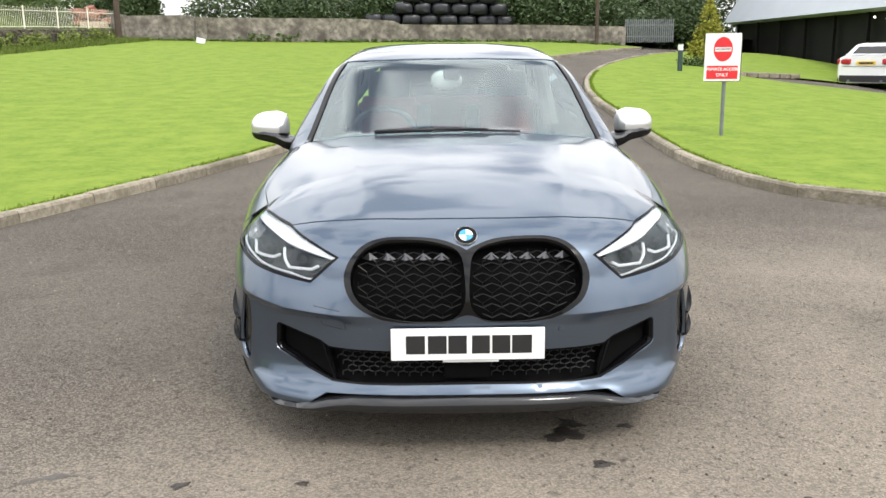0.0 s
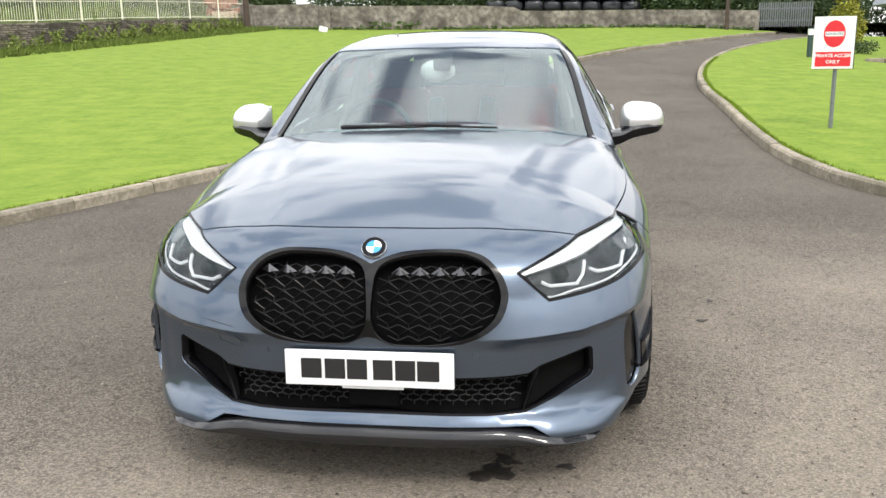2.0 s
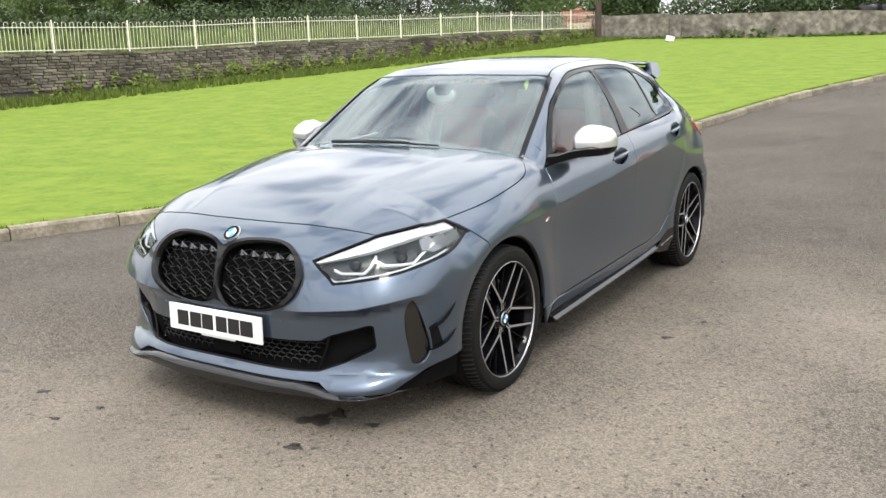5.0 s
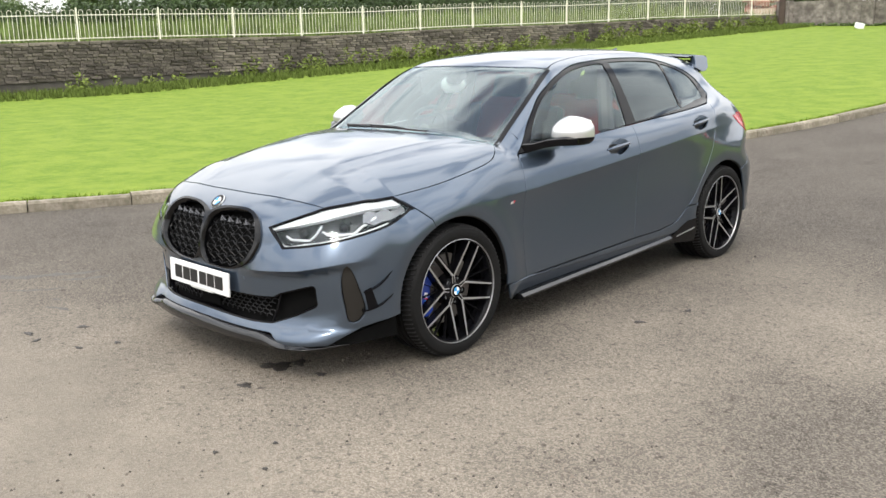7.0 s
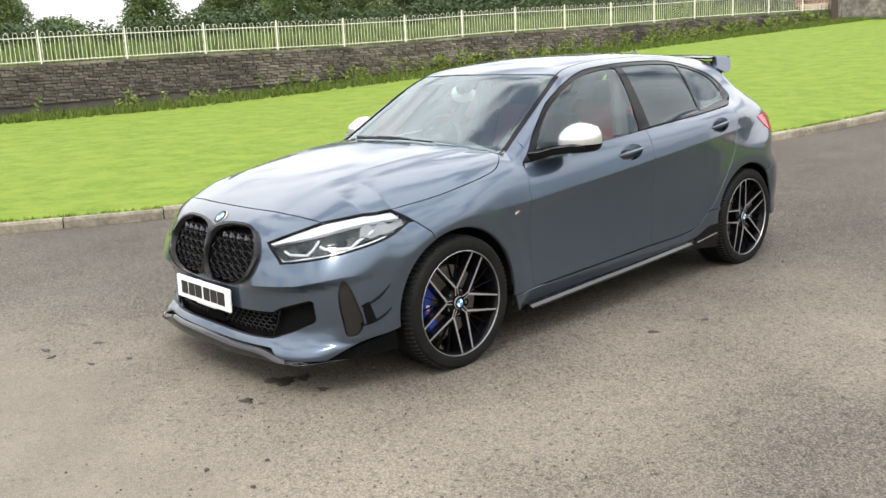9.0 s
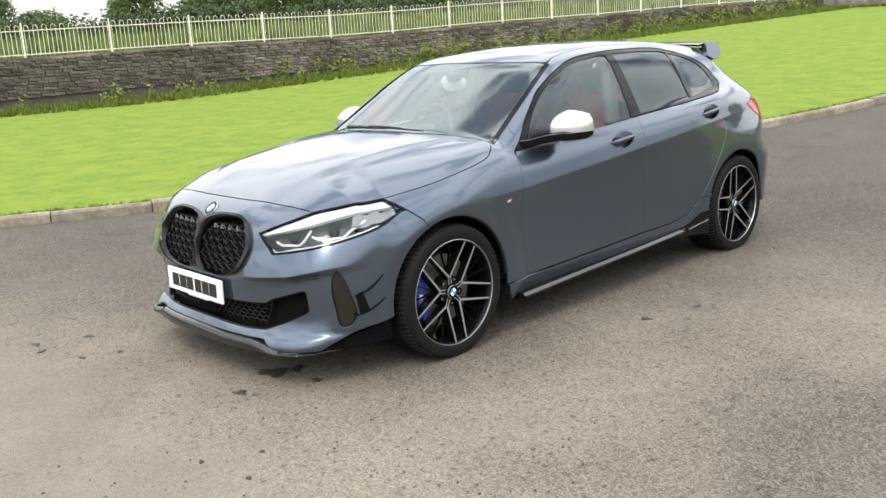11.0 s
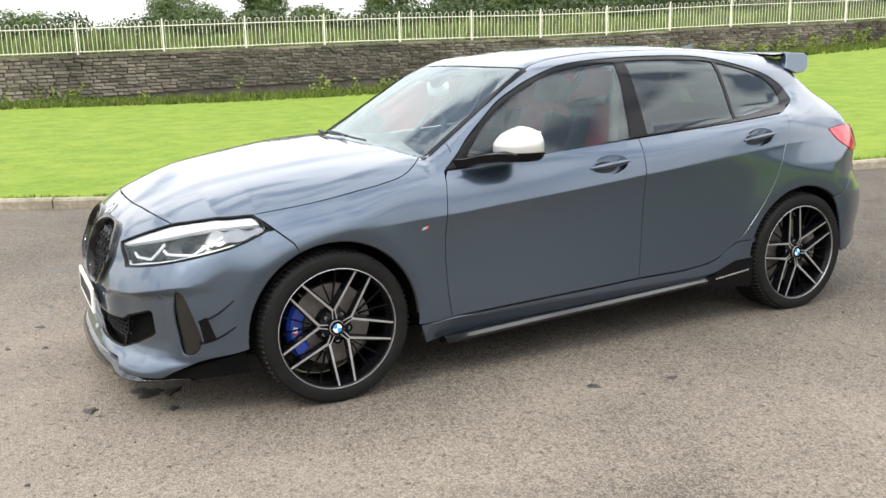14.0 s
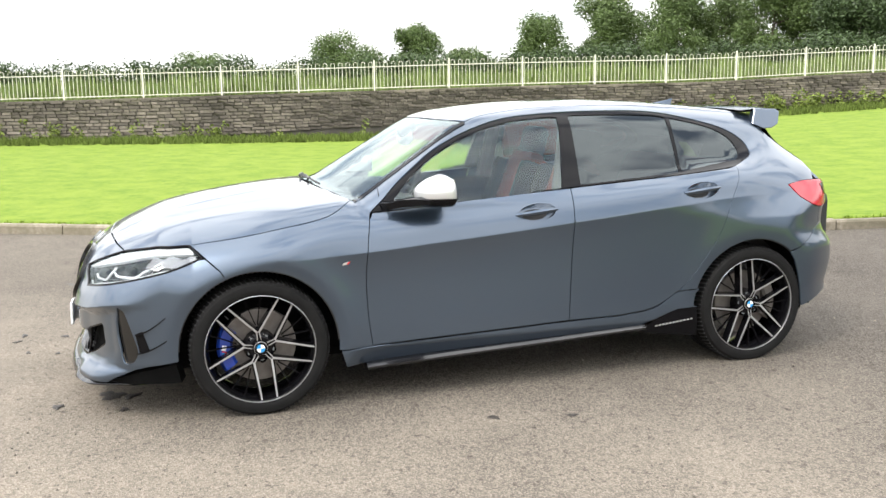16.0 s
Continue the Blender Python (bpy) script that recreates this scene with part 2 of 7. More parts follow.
M = dict(
    tarmac=asphalt_mat(),
    lawn=mat("mown_grass", (0.096, 0.164, 0.015), 0.9, spec=0.15, vary=0.75, vscale=2.6, tint=(0.190, 0.250, 0.036), bump=1.0, bscale=40, fine=0.6, fscale=13),
    field=mat("rough_pasture", (0.090, 0.150, 0.026), 0.9, vary=0.8, vscale=0.25, tint=(0.165, 0.180, 0.060), bump=0.9, bscale=20, fine=0.5, fscale=12),
    blade=mat("grass_blade", (0.109, 0.169, 0.022), 0.8, spec=0.2, island=0.35),
    longgrass=mat("long_grass_blade", (0.120, 0.168, 0.036), 0.75, island=0.45),
    weed=mat("weed_leaf", (0.150, 0.195, 0.030), 0.7, island=0.4),
    kerb=mat("concrete_kerb", (0.330, 0.288, 0.226), 0.9, vary=0.9, vscale=3.5, tint=(0.150, 0.132, 0.088), bump=0.9, bscale=45, obj_vary=0.2, fine=0.75, fscale=22),
    stone=mat("old_wall_stone", (0.235, 0.205, 0.168), 0.92, vary=0.95, vscale=0.8, tint=(0.070, 0.060, 0.050), bump=0.7, bscale=25, obj_vary=0.4, fine=0.4, fscale=14),
    stonefar=mat("old_wall_stone_run", (0.235, 0.205, 0.168), 0.92, vary=0.95, vscale=0.8, tint=(0.070, 0.060, 0.050), bump=0.7, bscale=25, island=0.4, fine=0.4, fscale=14),
    mortar=mat("dark_mortar", (0.068, 0.060, 0.053), 0.95, vary=0.6, vscale=3, tint=(0.120, 0.112, 0.090), bump=0.6, bscale=40),
    render=mat("weathered_render", (0.335, 0.300, 0.262), 0.92, vary=1.0, vscale=1.9, tint=(0.085, 0.072, 0.061), bump=0.8, bscale=12, fine=0.8, fscale=6),
    railing=mat("cream_railing_paint", (0.80, 0.78, 0.66), 0.5, vary=0.3, vscale=4, tint=(0.6, 0.55, 0.42)),
    bark=mat("bark", (0.10, 0.08, 0.06), 0.95, vary=0.6, vscale=6, bump=0.8, bscale=20),
    leaf=mat("leaf_green", (0.090, 0.135, 0.036), 0.6, island=0.3),
    leaf_dark=mat("leaf_dark", (0.048, 0.080, 0.023), 0.6, island=0.4),
    leaf_gold=mat("conifer_gold", (0.270, 0.270, 0.030), 0.7, island=0.45),
    steel=mat("galvanised_steel", (0.24, 0.255, 0.265), 0.5, 0.7, vary=0.4, vscale=12),
    sign_white=mat("sign_white", (0.82, 0.82, 0.82), 0.4, vary=0.08, vscale=5),
    sign_red=mat("sign_red", (0.68, 0.02, 0.03), 0.4, vary=0.1, vscale=5),
    black=mat("black_plastic", (0.012, 0.012, 0.013), 0.45, vary=0.3, vscale=20, tint=(0.025, 0.025, 0.026)),
    gloss=mat("gloss_black", (0.004, 0.004, 0.005), 0.10, spec=0.15),
    bale=mat("black_bale_wrap", (0.012, 0.013, 0.016), 0.28, vary=0.3, vscale=3, tint=(0.03, 0.03, 0.035), bump=0.8, bscale=9),
    roofsheet=mat("silver_cladding", (0.40, 0.43, 0.47), 0.5, 0.1, vary=0.15, vscale=1),
    shade=mat("open_front_shade", (0.006, 0.006, 0.006), 0.6, spec=0.2, vary=0.4, vscale=1.5, tint=(0.012, 0.011, 0.011)),
    timber=mat("dark_pole_timber", (0.085, 0.06, 0.045), 0.9, vary=0.6, vscale=5, bump=0.5, bscale=30),
)

# ---- building helpers ----
def mesh_object(name, verts, faces, material, parent=None, label="", smooth=False, normals=None):
    me = bpy.data.meshes.new(name)
    if isinstance(faces, np.ndarray):
        k = faces.shape[1]
        me.vertices.add(len(verts))
        me.vertices.foreach_set("co", np.asarray(verts, np.float32).ravel())
        me.loops.add(faces.size)
        me.loops.foreach_set("vertex_index", faces.astype(np.int32).ravel())
        me.polygons.add(len(faces))
        me.polygons.foreach_set("loop_start", np.arange(0, faces.size, k, dtype=np.int32))
        me.update(calc_edges=True)
    else:
        me.from_pydata([tuple(map(float, v)) for v in verts], [], [tuple(map(int, f)) for f in faces])
    me.materials.append(material)
    if smooth:
        me.polygons.foreach_set("use_smooth", [True] * len(me.polygons))
    me.update()
    if normals is not None:
        me.normals_split_custom_set_from_vertices([tuple(map(float, v)) for v in normals])
    ob = new(name, me)
    if parent is not None:
        ob.parent = parent
    return tagged(ob, label)


def part(name, bm, material, parent=None, label="", smooth=False):
    me = bpy.data.meshes.new(name)
    bmesh.ops.recalc_face_normals(bm, faces=bm.faces)
    bm.to_mesh(me)
    bm.free()
    me.materials.append(material)
    if smooth:
        me.polygons.foreach_set("use_smooth", [True] * len(me.polygons))
        me.set_sharp_from_angle(angle=radians(35))
    ob = new(name, me)
    if parent is not None:
        ob.parent = parent
    return tagged(ob, label)


def thing(name, label, category, at=(0, 0, 0), rz=0.0, group="", kind=""):
    ob = new(name)
    ob.matrix_basis = pose(*at, 0, 0, rz)
    return tagged(ob, label, category, group, kind)


def box(bm, size, at=(0, 0, 0), rot=(0, 0, 0), bevel=0.0):
    r = bmesh.ops.create_cube(bm, size=1.0, matrix=pose(*at, *rot) @ Matrix.Diagonal((*size, 1)))
    if bevel:
        edges = list({e for v in r["verts"] for e in v.link_edges})
        bmesh.ops.bevel(bm, geom=edges, offset=bevel, segments=2, affect="EDGES", profile=0.6)
    return bm


def rod(bm, a, b, r0, r1=None, n=8, caps=True):
    a, b = Vector(a), Vector(b)
    d = b - a
    q = d.to_track_quat("Z", "Y").to_matrix().to_4x4()
    bmesh.ops.create_cone(bm, cap_ends=caps, segments=n, radius1=r0, radius2=r0 if r1 is None else r1, depth=d.length,
                          matrix=Matrix.Translation((a + b) / 2) @ q)
    return bm


def tube(bm, pts, r, n=6):
    """A round bar along pts, mitred at the bends."""
    rings, pts = [], [Vector(p) for p in pts]
    for i, p in enumerate(pts):
        d = (pts[min(i + 1, len(pts) - 1)] - pts[max(i - 1, 0)]).normalized()
        side = d.cross(Vector((0.13, 0.27, 0.95))).normalized()
        up = side.cross(d)
        rings.append([bm.verts.new(p + side * r * math.cos(a) + up * r * math.sin(a)) for a in [2 * math.pi * k / n for k in range(n)]])
    for r0, r1 in zip(rings, rings[1:]):
        for k in range(n):
            bm.faces.new((r0[k], r0[(k + 1) % n], r1[(k + 1) % n], r1[k]))
    for r0 in (rings[0], rings[-1]):
        bm.faces.new(r0)
    return bm


def spline(pts, closed=False, step=0.02):
    """Points at even steps along a smooth curve through pts, of any dimension."""
    p = np.array(pts, float)
    n = len(p)
    out = []
    for i in range(n if closed else n - 1):
        if closed:
            a, b, c, d = p[(i - 1) % n], p[i], p[(i + 1) % n], p[(i + 2) % n]
        else:
            b, c = p[i], p[i + 1]
            a = p[i - 1] if i else 2 * b - c
            d = p[i + 2] if i + 2 < n else 2 * c - b
        la, lb, lc = (max(np.linalg.norm(v) ** 0.5, 1e-6) for v in (b - a, c - b, d - c))
        m1 = lb * ((b - a) / la - (c - a) / (la + lb) + (c - b) / lb)
        m2 = lb * ((c - b) / lb - (d - b) / (lb + lc) + (d - c) / lc)
        k = max(2, int(np.linalg.norm(c - b) / step))
        for t in np.arange(k) / k:
            out.append((2 * t**3 - 3 * t**2 + 1) * b + (t**3 - 2 * t**2 + t) * m1 + (3 * t**2 - 2 * t**3) * c + (t**3 - t**2) * m2)
    if not closed:
        out.append(p[-1])
    return np.array(out)


def line(pts, step=0.02, closed=False):
    """Points at even steps along straight lines, corners kept."""
    p = [np.array(q, float) for q in pts]
    if closed:
        p.append(p[0])
    out = []
    for a, b in zip(p, p[1:]):
        k = max(1, int(np.linalg.norm(b - a) / step))
        out += [a + (b - a) * t for t in np.arange(k) / k]
    if not closed:
        out.append(p[-1])
    return np.array(out)


def fn(*pts):
    """A smooth monotone function through pts (u, v)."""
    xs, ys = np.array([p[0] for p in pts], float), np.array([p[1] for p in pts], float)
    h, d = np.diff(xs), np.diff(ys) / np.diff(xs)
    m = np.zeros(len(xs))
    m[0], m[-1] = d[0], d[-1]
    for i in range(1, len(xs) - 1):
        if d[i - 1] * d[i] > 0:
            w1, w2 = 2 * h[i] + h[i - 1], h[i] + 2 * h[i - 1]
            m[i] = (w1 + w2) / (w1 / d[i - 1] + w2 / d[i])

    def f(x):
        x = np.clip(np.asarray(x, float), xs[0], xs[-1])
        i = np.clip(np.searchsorted(xs, x) - 1, 0, len(xs) - 2)
        t = (x - xs[i]) / h[i]
        return (2 * t**3 - 3 * t**2 + 1) * ys[i] + (t**3 - 2 * t**2 + t) * h[i] * m[i] + (3 * t**2 - 2 * t**3) * ys[i + 1] + (t**3 - t**2) * h[i] * m[i + 1]

    return f


def inside(p, poly):
    """Which of the points p lie in the polygon."""
    x, y = p[:, 0][:, None], p[:, 1][:, None]
    a, b = poly, np.roll(poly, -1, 0)
    c = ((a[:, 1] > y) != (b[:, 1] > y)) & (x < (b[:, 0] - a[:, 0]) * (y - a[:, 1]) / (b[:, 1] - a[:, 1] + 1e-12) + a[:, 0])
    return c.sum(1) % 2 == 1


def near(p, poly):
    """The distance from each of p to the polygon's edge points."""
    return np.array([np.min(np.hypot(*(poly - q).T)) for q in p]) if len(p) else np.zeros(0)


def fill(outline, holes=(), grid=0.03, more=None):
    """Triangles over a polygon with holes: points and triples."""
    from mathutils.geometry import delaunay_2d_cdt
    loops = [np.asarray(outline, float)] + [np.asarray(h_, float) for h_ in holes]
    lo, hi = loops[0].min(0), loops[0].max(0)
    gx, gy = np.meshgrid(np.arange(lo[0] + grid / 2, hi[0], grid), np.arange(lo[1] + grid / 2, hi[1], grid * 0.866))
    gx = gx + (np.arange(gx.shape[0]) % 2 * grid / 2)[:, None]
    g = np.stack([gx.ravel(), gy.ravel()], 1)
    g = g[inside(g, loops[0])]
    for h_ in loops[1:]:
        g = g[~inside(g, h_)]
    allb = np.concatenate(loops)
    if len(g):
        g = g[near(g, allb) > grid * 0.5]
    if more is not None:
        more = more[inside(more, loops[0])]
        for h_ in loops[1:]:
            more = more[~inside(more, h_)]
        if len(more):
            more = more[near(more, allb) > 0.002]
        if len(more):
            g = np.concatenate([g[near(g, more) > grid * 0.45], more])
    verts, edges, k = list(map(tuple, allb)), [], 0
    for lp in loops:
        edges += [(k + i, k + (i + 1) % len(lp)) for i in range(len(lp))]
        k += len(lp)
    vs, _, fs, *_ = delaunay_2d_cdt([Vector(v) for v in verts + list(map(tuple, g))], edges, [], 1, 1e-7)
    v = np.array([tuple(q) for q in vs])
    f = np.array([t for t in fs if len(t) == 3])
    c = v[f].mean(1)
    ok = inside(c, loops[0])
    for h_ in loops[1:]:
        ok &= ~inside(c, h_)
    return v, f[ok]


# ---- the lie of the land ----
def soft(v, w=1.5):
    v = np.asarray(v, float)
    return w * np.logaddexp(0, v / w)


def land(x, y):
    """Height of the bare ground."""
    x, y = np.asarray(x, float), np.asarray(y, float)
    u, v, w = np.clip((x - 10.5) / 4.5, 0, 1), np.clip((y - 25) / 6, 0, 1), np.clip((y - 36) / 7, 0, 1)
    bank = 0.42 * u * u * (3 - 2 * u) * v * v * (3 - 2 * v) * (1 - w)
    return bank + 0.063 * (soft(y - 6.5) - soft(y - 42)) + 0.025 * (soft(-x - 5) - soft(-x - 24)) - 0.085 * (soft(x - 6) - soft(x - 22)) * np.clip((np.asarray(y, float) - 2) / 8, 0, 1) - 0.08 * (soft(x - 11) - soft(x - 20)) * np.clip((np.asarray(y, float) - 14) / 6, 0, 1)


def sheet(name, outline, material, label, category, lift=0.0, grid=0.6, kind="structure", holes=(), skirt=0.0):
    v, f = fill(outline, holes, grid)
    z = land(v[:, 0], v[:, 1]) + lift
    ob = mesh_object(name, np.column_stack([v, z]), f, material, smooth=True)
    return tagged(ob, label, category, kind=kind)

# ---- ground, drive and lawns ----
KERB_L = spline([(-16, -22), (-9, -9), (-7.05, -5), (-5.82, -2.25), (-4.85, -0.1), (-4.27, 1.25), (-3.83, 2.7), (-3.54, 3.55), (-3.08, 4.85), (-2.77, 5.7),
                 (-2.50, 6.5), (-1.93, 8.2), (-1.35, 10.5), (-0.98, 13), (-0.32, 16), (0.8, 19.5), (2.3, 22.8), (4.1, 25.8), (6.6, 30.2), (9.3, 35.4)], step=0.25)
KERB_R = spline([(26, 2.6), (14, 2.9), (9, 3.1), (5.5, 3.45), (3.95, 3.95), (3.33, 4.6), (3.07, 5.5), (2.93, 6.9), (2.94, 8.5), (3.03, 10.7), (3.10, 14), (3.55, 17.3),
                 (4.5, 21), (5.8, 24.4), (8.4, 30), (11.2, 35.4)], step=0.25)
FENCE_A, FENCE_B = np.array((-21.6, -7.0)), np.array((-13.28, 35.1))
FENCE_D = (FENCE_B - FENCE_A) / np.linalg.norm(FENCE_B - FENCE_A)
FENCE_LEN = float(np.linalg.norm(FENCE_B - FENCE_A))

gx_ = np.concatenate([np.linspace(-420, -45, 12), np.arange(-40, 41, 1.0), np.linspace(45, 420, 12)])
gy_ = np.concatenate([np.linspace(-380, -30, 12), np.arange(-25, 61, 1.0), np.linspace(70, 420, 12)])
gv_ = np.array([(x, y, float(land(x, y)) - 0.08) for y in gy_ for x in gx_])
nx_ = len(gx_)
gf_ = [(j * nx_ + i, j * nx_ + i + 1, (j + 1) * nx_ + i + 1, (j + 1) * nx_ + i) for j in range(len(gy_) - 1) for i in range(nx_ - 1)]
ground = tagged(mesh_object("ground", gv_, gf_, M["field"], smooth=True), "rough green land round the drive, reaching the horizon", "ground", kind="structure")
road_outline = np.concatenate([KERB_L, [(9.8, 39.5), (12, 39.5)], KERB_R[::-1], line([(26, -22), (-15.5, -22)], 2.0)])
road = sheet("road", road_outline, M["tarmac"], "worn grey tarmac drive with loose stone chips and a sandy patch", "road", 0.0, 0.7)
lawn_l = np.concatenate([KERB_L + np.array((-0.06, 0.02)), line([(9.0, 35.5), (FENCE_B[0], 35.5)], 1.0), line([FENCE_B, FENCE_A - FENCE_D * 14], 1.0)])
lawn_1 = sheet("lawn_1", lawn_l, M["lawn"], "bright close-mown lawn rising to the boundary wall", "lawn", 0.085, 0.6)
lawn_r = np.concatenate([KERB_R + np.array((0.06, 0.03)), line([(12, 35.5), (16, 33), (15.5, 24), (8, 21), (9.2, 19.2), (14, 17.5), (26, 15)], 1.0)])
lawn_2 = sheet("lawn_2", lawn_r, M["lawn"], "bright close-mown lawn beside the drive", "lawn", 0.085, 0.6)
yard = sheet("yard", line([(8, 21), (9.2, 19.2), (14, 17.5), (26, 15), (40, 15), (40, 34), (16, 33), (15.5, 24)], 1.0, True), M["tarmac"], "grey tarmac parking yard behind the lawn", "road", 0.03, 1.2)


def kerb_run(name, path, side, label):
    """Concrete kerb stones set end to end along a line, each with a chamfered top edge."""
    run = thing(name, label, "kerb", kind="structure")
    d = np.concatenate([[0], np.cumsum(np.hypot(*np.diff(path, axis=0).T))])
    n = int(d[-1] / 0.92)
    rng = random.Random(5)
    for i in range(n):
        s0, s1 = i * 0.92 + 0.006, (i + 1) * 0.92 - 0.006
        a = np.array([np.interp(s0, d, path[:, 0]), np.interp(s0, d, path[:, 1])])
        b = np.array([np.interp(s1, d, path[:, 0]), np.interp(s1, d, path[:, 1])])
        if min(a[1], b[1]) < -12 or max(a[0], b[0]) > 18:
            continue
        t = (b - a) / np.linalg.norm(b - a)
        nrm = np.array((-t[1], t[0])) * side
        w, hgt, dz = 0.125, 0.102 + rng.uniform(-0.008, 0.008), rng.uniform(-0.004, 0.004)
        prof = [(0, -0.08), (0.008, hgt - 0.022), (0.026, hgt), (w - 0.01, hgt), (w, hgt - 0.012), (w, -0.08)]
        vs = []
        for q in (a, b):
            zz = float(land(q[0], q[1])) + dz
            vs += [(*(q + nrm * u), zz + v) for u, v in prof]
        k = len(prof)
        fs = [(j, (j + 1) % k, k + (j + 1) % k, k + j) for j in range(k)] + [tuple(range(k - 1, -1, -1)), tuple(range(k, 2 * k))]
        mesh_object("kerb_stone", vs, fs, M["kerb"], run)
    return run


# ---- boundary wall and railing ----
WALL_BASE = fn((-10, 0.58), (6, 0.62), (12, 0.85), (20, 1.06), (25, 1.29), (31, 1.50), (36, 1.85), (43, 2.25))
WALL_TOP = fn((-10, 1.47), (0, 1.48), (9, 1.62), (17, 1.78), (21, 1.82), (26, 2.02), (31, 2.15), (36, 2.34), (43, 2.5))


def along(s, off=0.0):
    p = FENCE_A + FENCE_D * s
    return p + np.array((-FENCE_D[1], FENCE_D[0])) * off


def wall_solid(name, s0, s1, off0, off1, lo, hi, material, label, step=1.0):
    vs, fs = [], []
    ss = np.arange(s0, s1 + 0.01, step)
    for s in ss:
        for off, z in ((off0, lo(s)), (off0, hi(s)), (off1, hi(s)), (off1, lo(s))):
            p = along(s, off)
            vs.append((p[0], p[1], float(z)))
    for i in range(len(ss) - 1):
        for k in range(4):
            fs.append((4 * i + k, 4 * i + (k + 1) % 4, 4 * i + 4 + (k + 1) % 4, 4 * i + 4 + k))
    fs += [(0, 1, 2, 3), tuple(4 * (len(ss) - 1) + k for k in (3, 2, 1, 0))]
    return tagged(mesh_object(name, vs, fs, material), label, "wall", kind="structure")


wall_west = wall_solid("wall_west", -10, FENCE_LEN, 0.02, 0.42, lambda s: WALL_BASE(s) - 0.5, lambda s: WALL_TOP(s) - 0.03, M["mortar"], "low boundary wall of dark weathered stone blocks")


def railing():
    """Bow-topped steel railing in bays on the wall."""
    fence = thing("railing", "cream-painted bow-topped steel railing standing on the stone wall", "railing")
    bay, s, first = 2.07, -8.4, True
    while s < FENCE_LEN - 0.3:
        a, b = along(s, 0.2), along(s + bay, 0.2)
        za, zb = float(WALL_TOP(s)), float(WALL_TOP(s + bay))
        bm = bmesh.new()
        box(bm, (0.036, 0.036, 0.86), (a[0], a[1], za + 0.41), (0, 0, math.degrees(math.atan2(FENCE_D[1], FENCE_D[0]))), 0.004)
        part("post", bm, M["railing"], fence)
        for up in (0.09, 0.66):
            bm = bmesh.new()
            m_, ln = (a + b) / 2, math.hypot(bay, zb - za)
            box(bm, (ln, 0.010, 0.020), (m_[0], m_[1], (za + zb) / 2 + up), (0, -math.degrees(math.atan2(zb - za, bay)), math.degrees(math.atan2(FENCE_D[1], FENCE_D[0]))))
            part("rail", bm, M["railing"], fence)
        n = 10
        for i in range(n):
            u0 = (i + 0.28) / n * bay
            u1 = (i + 0.78) / n * bay
            pts = []
            z0 = za + (zb - za) * (i + 0.5) / n
            r = (u1 - u0) / 2
            pts.append((*along(s + u0, 0.2), z0 + 0.06))
            for k in range(7):
                an = math.pi * k / 6
                pts.append((*along(s + (u0 + u1) / 2 - r * math.cos(an), 0.2), z0 + 0.74 + r * math.sin(an)))
            pts.append((*along(s + u1, 0.2), z0 + 0.06))
            part("hoop", tube(bmesh.new(), pts, 0.0060, 5), M["railing"], fence)
        s += bay
    return fence


# ---- back wall, gate, pole ----
def back_wall():
    prof_top = fn((-13.3, 3.05), (-10, 3.06), (-9.95, 2.98), (-7, 2.92), (-1.5, 2.75), (-1.45, 2.62), (4, 2.55), (8.4, 2.44))
    vs, fs = [], []
    xs = np.arange(-13.2, 8.61, 0.3)
    for x in xs:
        zb = float(land(x, 35.2)) - 0.4
        for y, z in ((35.1, zb), (35.1, float(prof_top(x))), (35.45, float(prof_top(x))), (35.45, zb)):
            vs.append((x, y + 0.02 * math.sin(x * 3.1), z))
    for i in range(len(xs) - 1):
        for k in range(4):
            fs.append((4 * i + k, 4 * i + (k + 1) % 4, 4 * i + 4 + (k + 1) % 4, 4 * i + 4 + k))
    fs += [(0, 1, 2, 3), tuple(4 * (len(xs) - 1) + k for k in (3, 2, 1, 0))]
    w = tagged(mesh_object("wall_north", vs, fs, M["render"]), "high old rendered masonry wall, stained and patchy", "wall", kind="structure")
    for x, wd, ht in ((-13.1, 0.5, 1.05), (-9.6, 0.45, 1.0)):
        bm = bmesh.new()
        z = float(land(x, 35))
        box(bm, (wd, 0.6, ht), (x, 35.2, z + ht / 2 + 0.05), bevel=0.02)
        part("pier", bm, M["render"], w)
    return w


def palisade_gate(x0, x1, y, z, ht, name, label):
    g = thing(name, label, "gate", (0, 0, 0))
    n = int((x1 - x0) / 0.088)
    for i in range(n):
        bm = bmesh.new()
        x = x0 + (i + 0.5) * (x1 - x0) / n
        box(bm, (0.045, 0.02, ht), (x, y, z + ht / 2))
        part("pale", bm, M["steel"], g)
    for up in (0.25, ht - 0.25):
        bm = bmesh.new()
        box(bm, (x1 - x0, 0.04, 0.05), ((x0 + x1) / 2, y + 0.035, z + up))
        part("rail", bm, M["steel"], g)
    return g


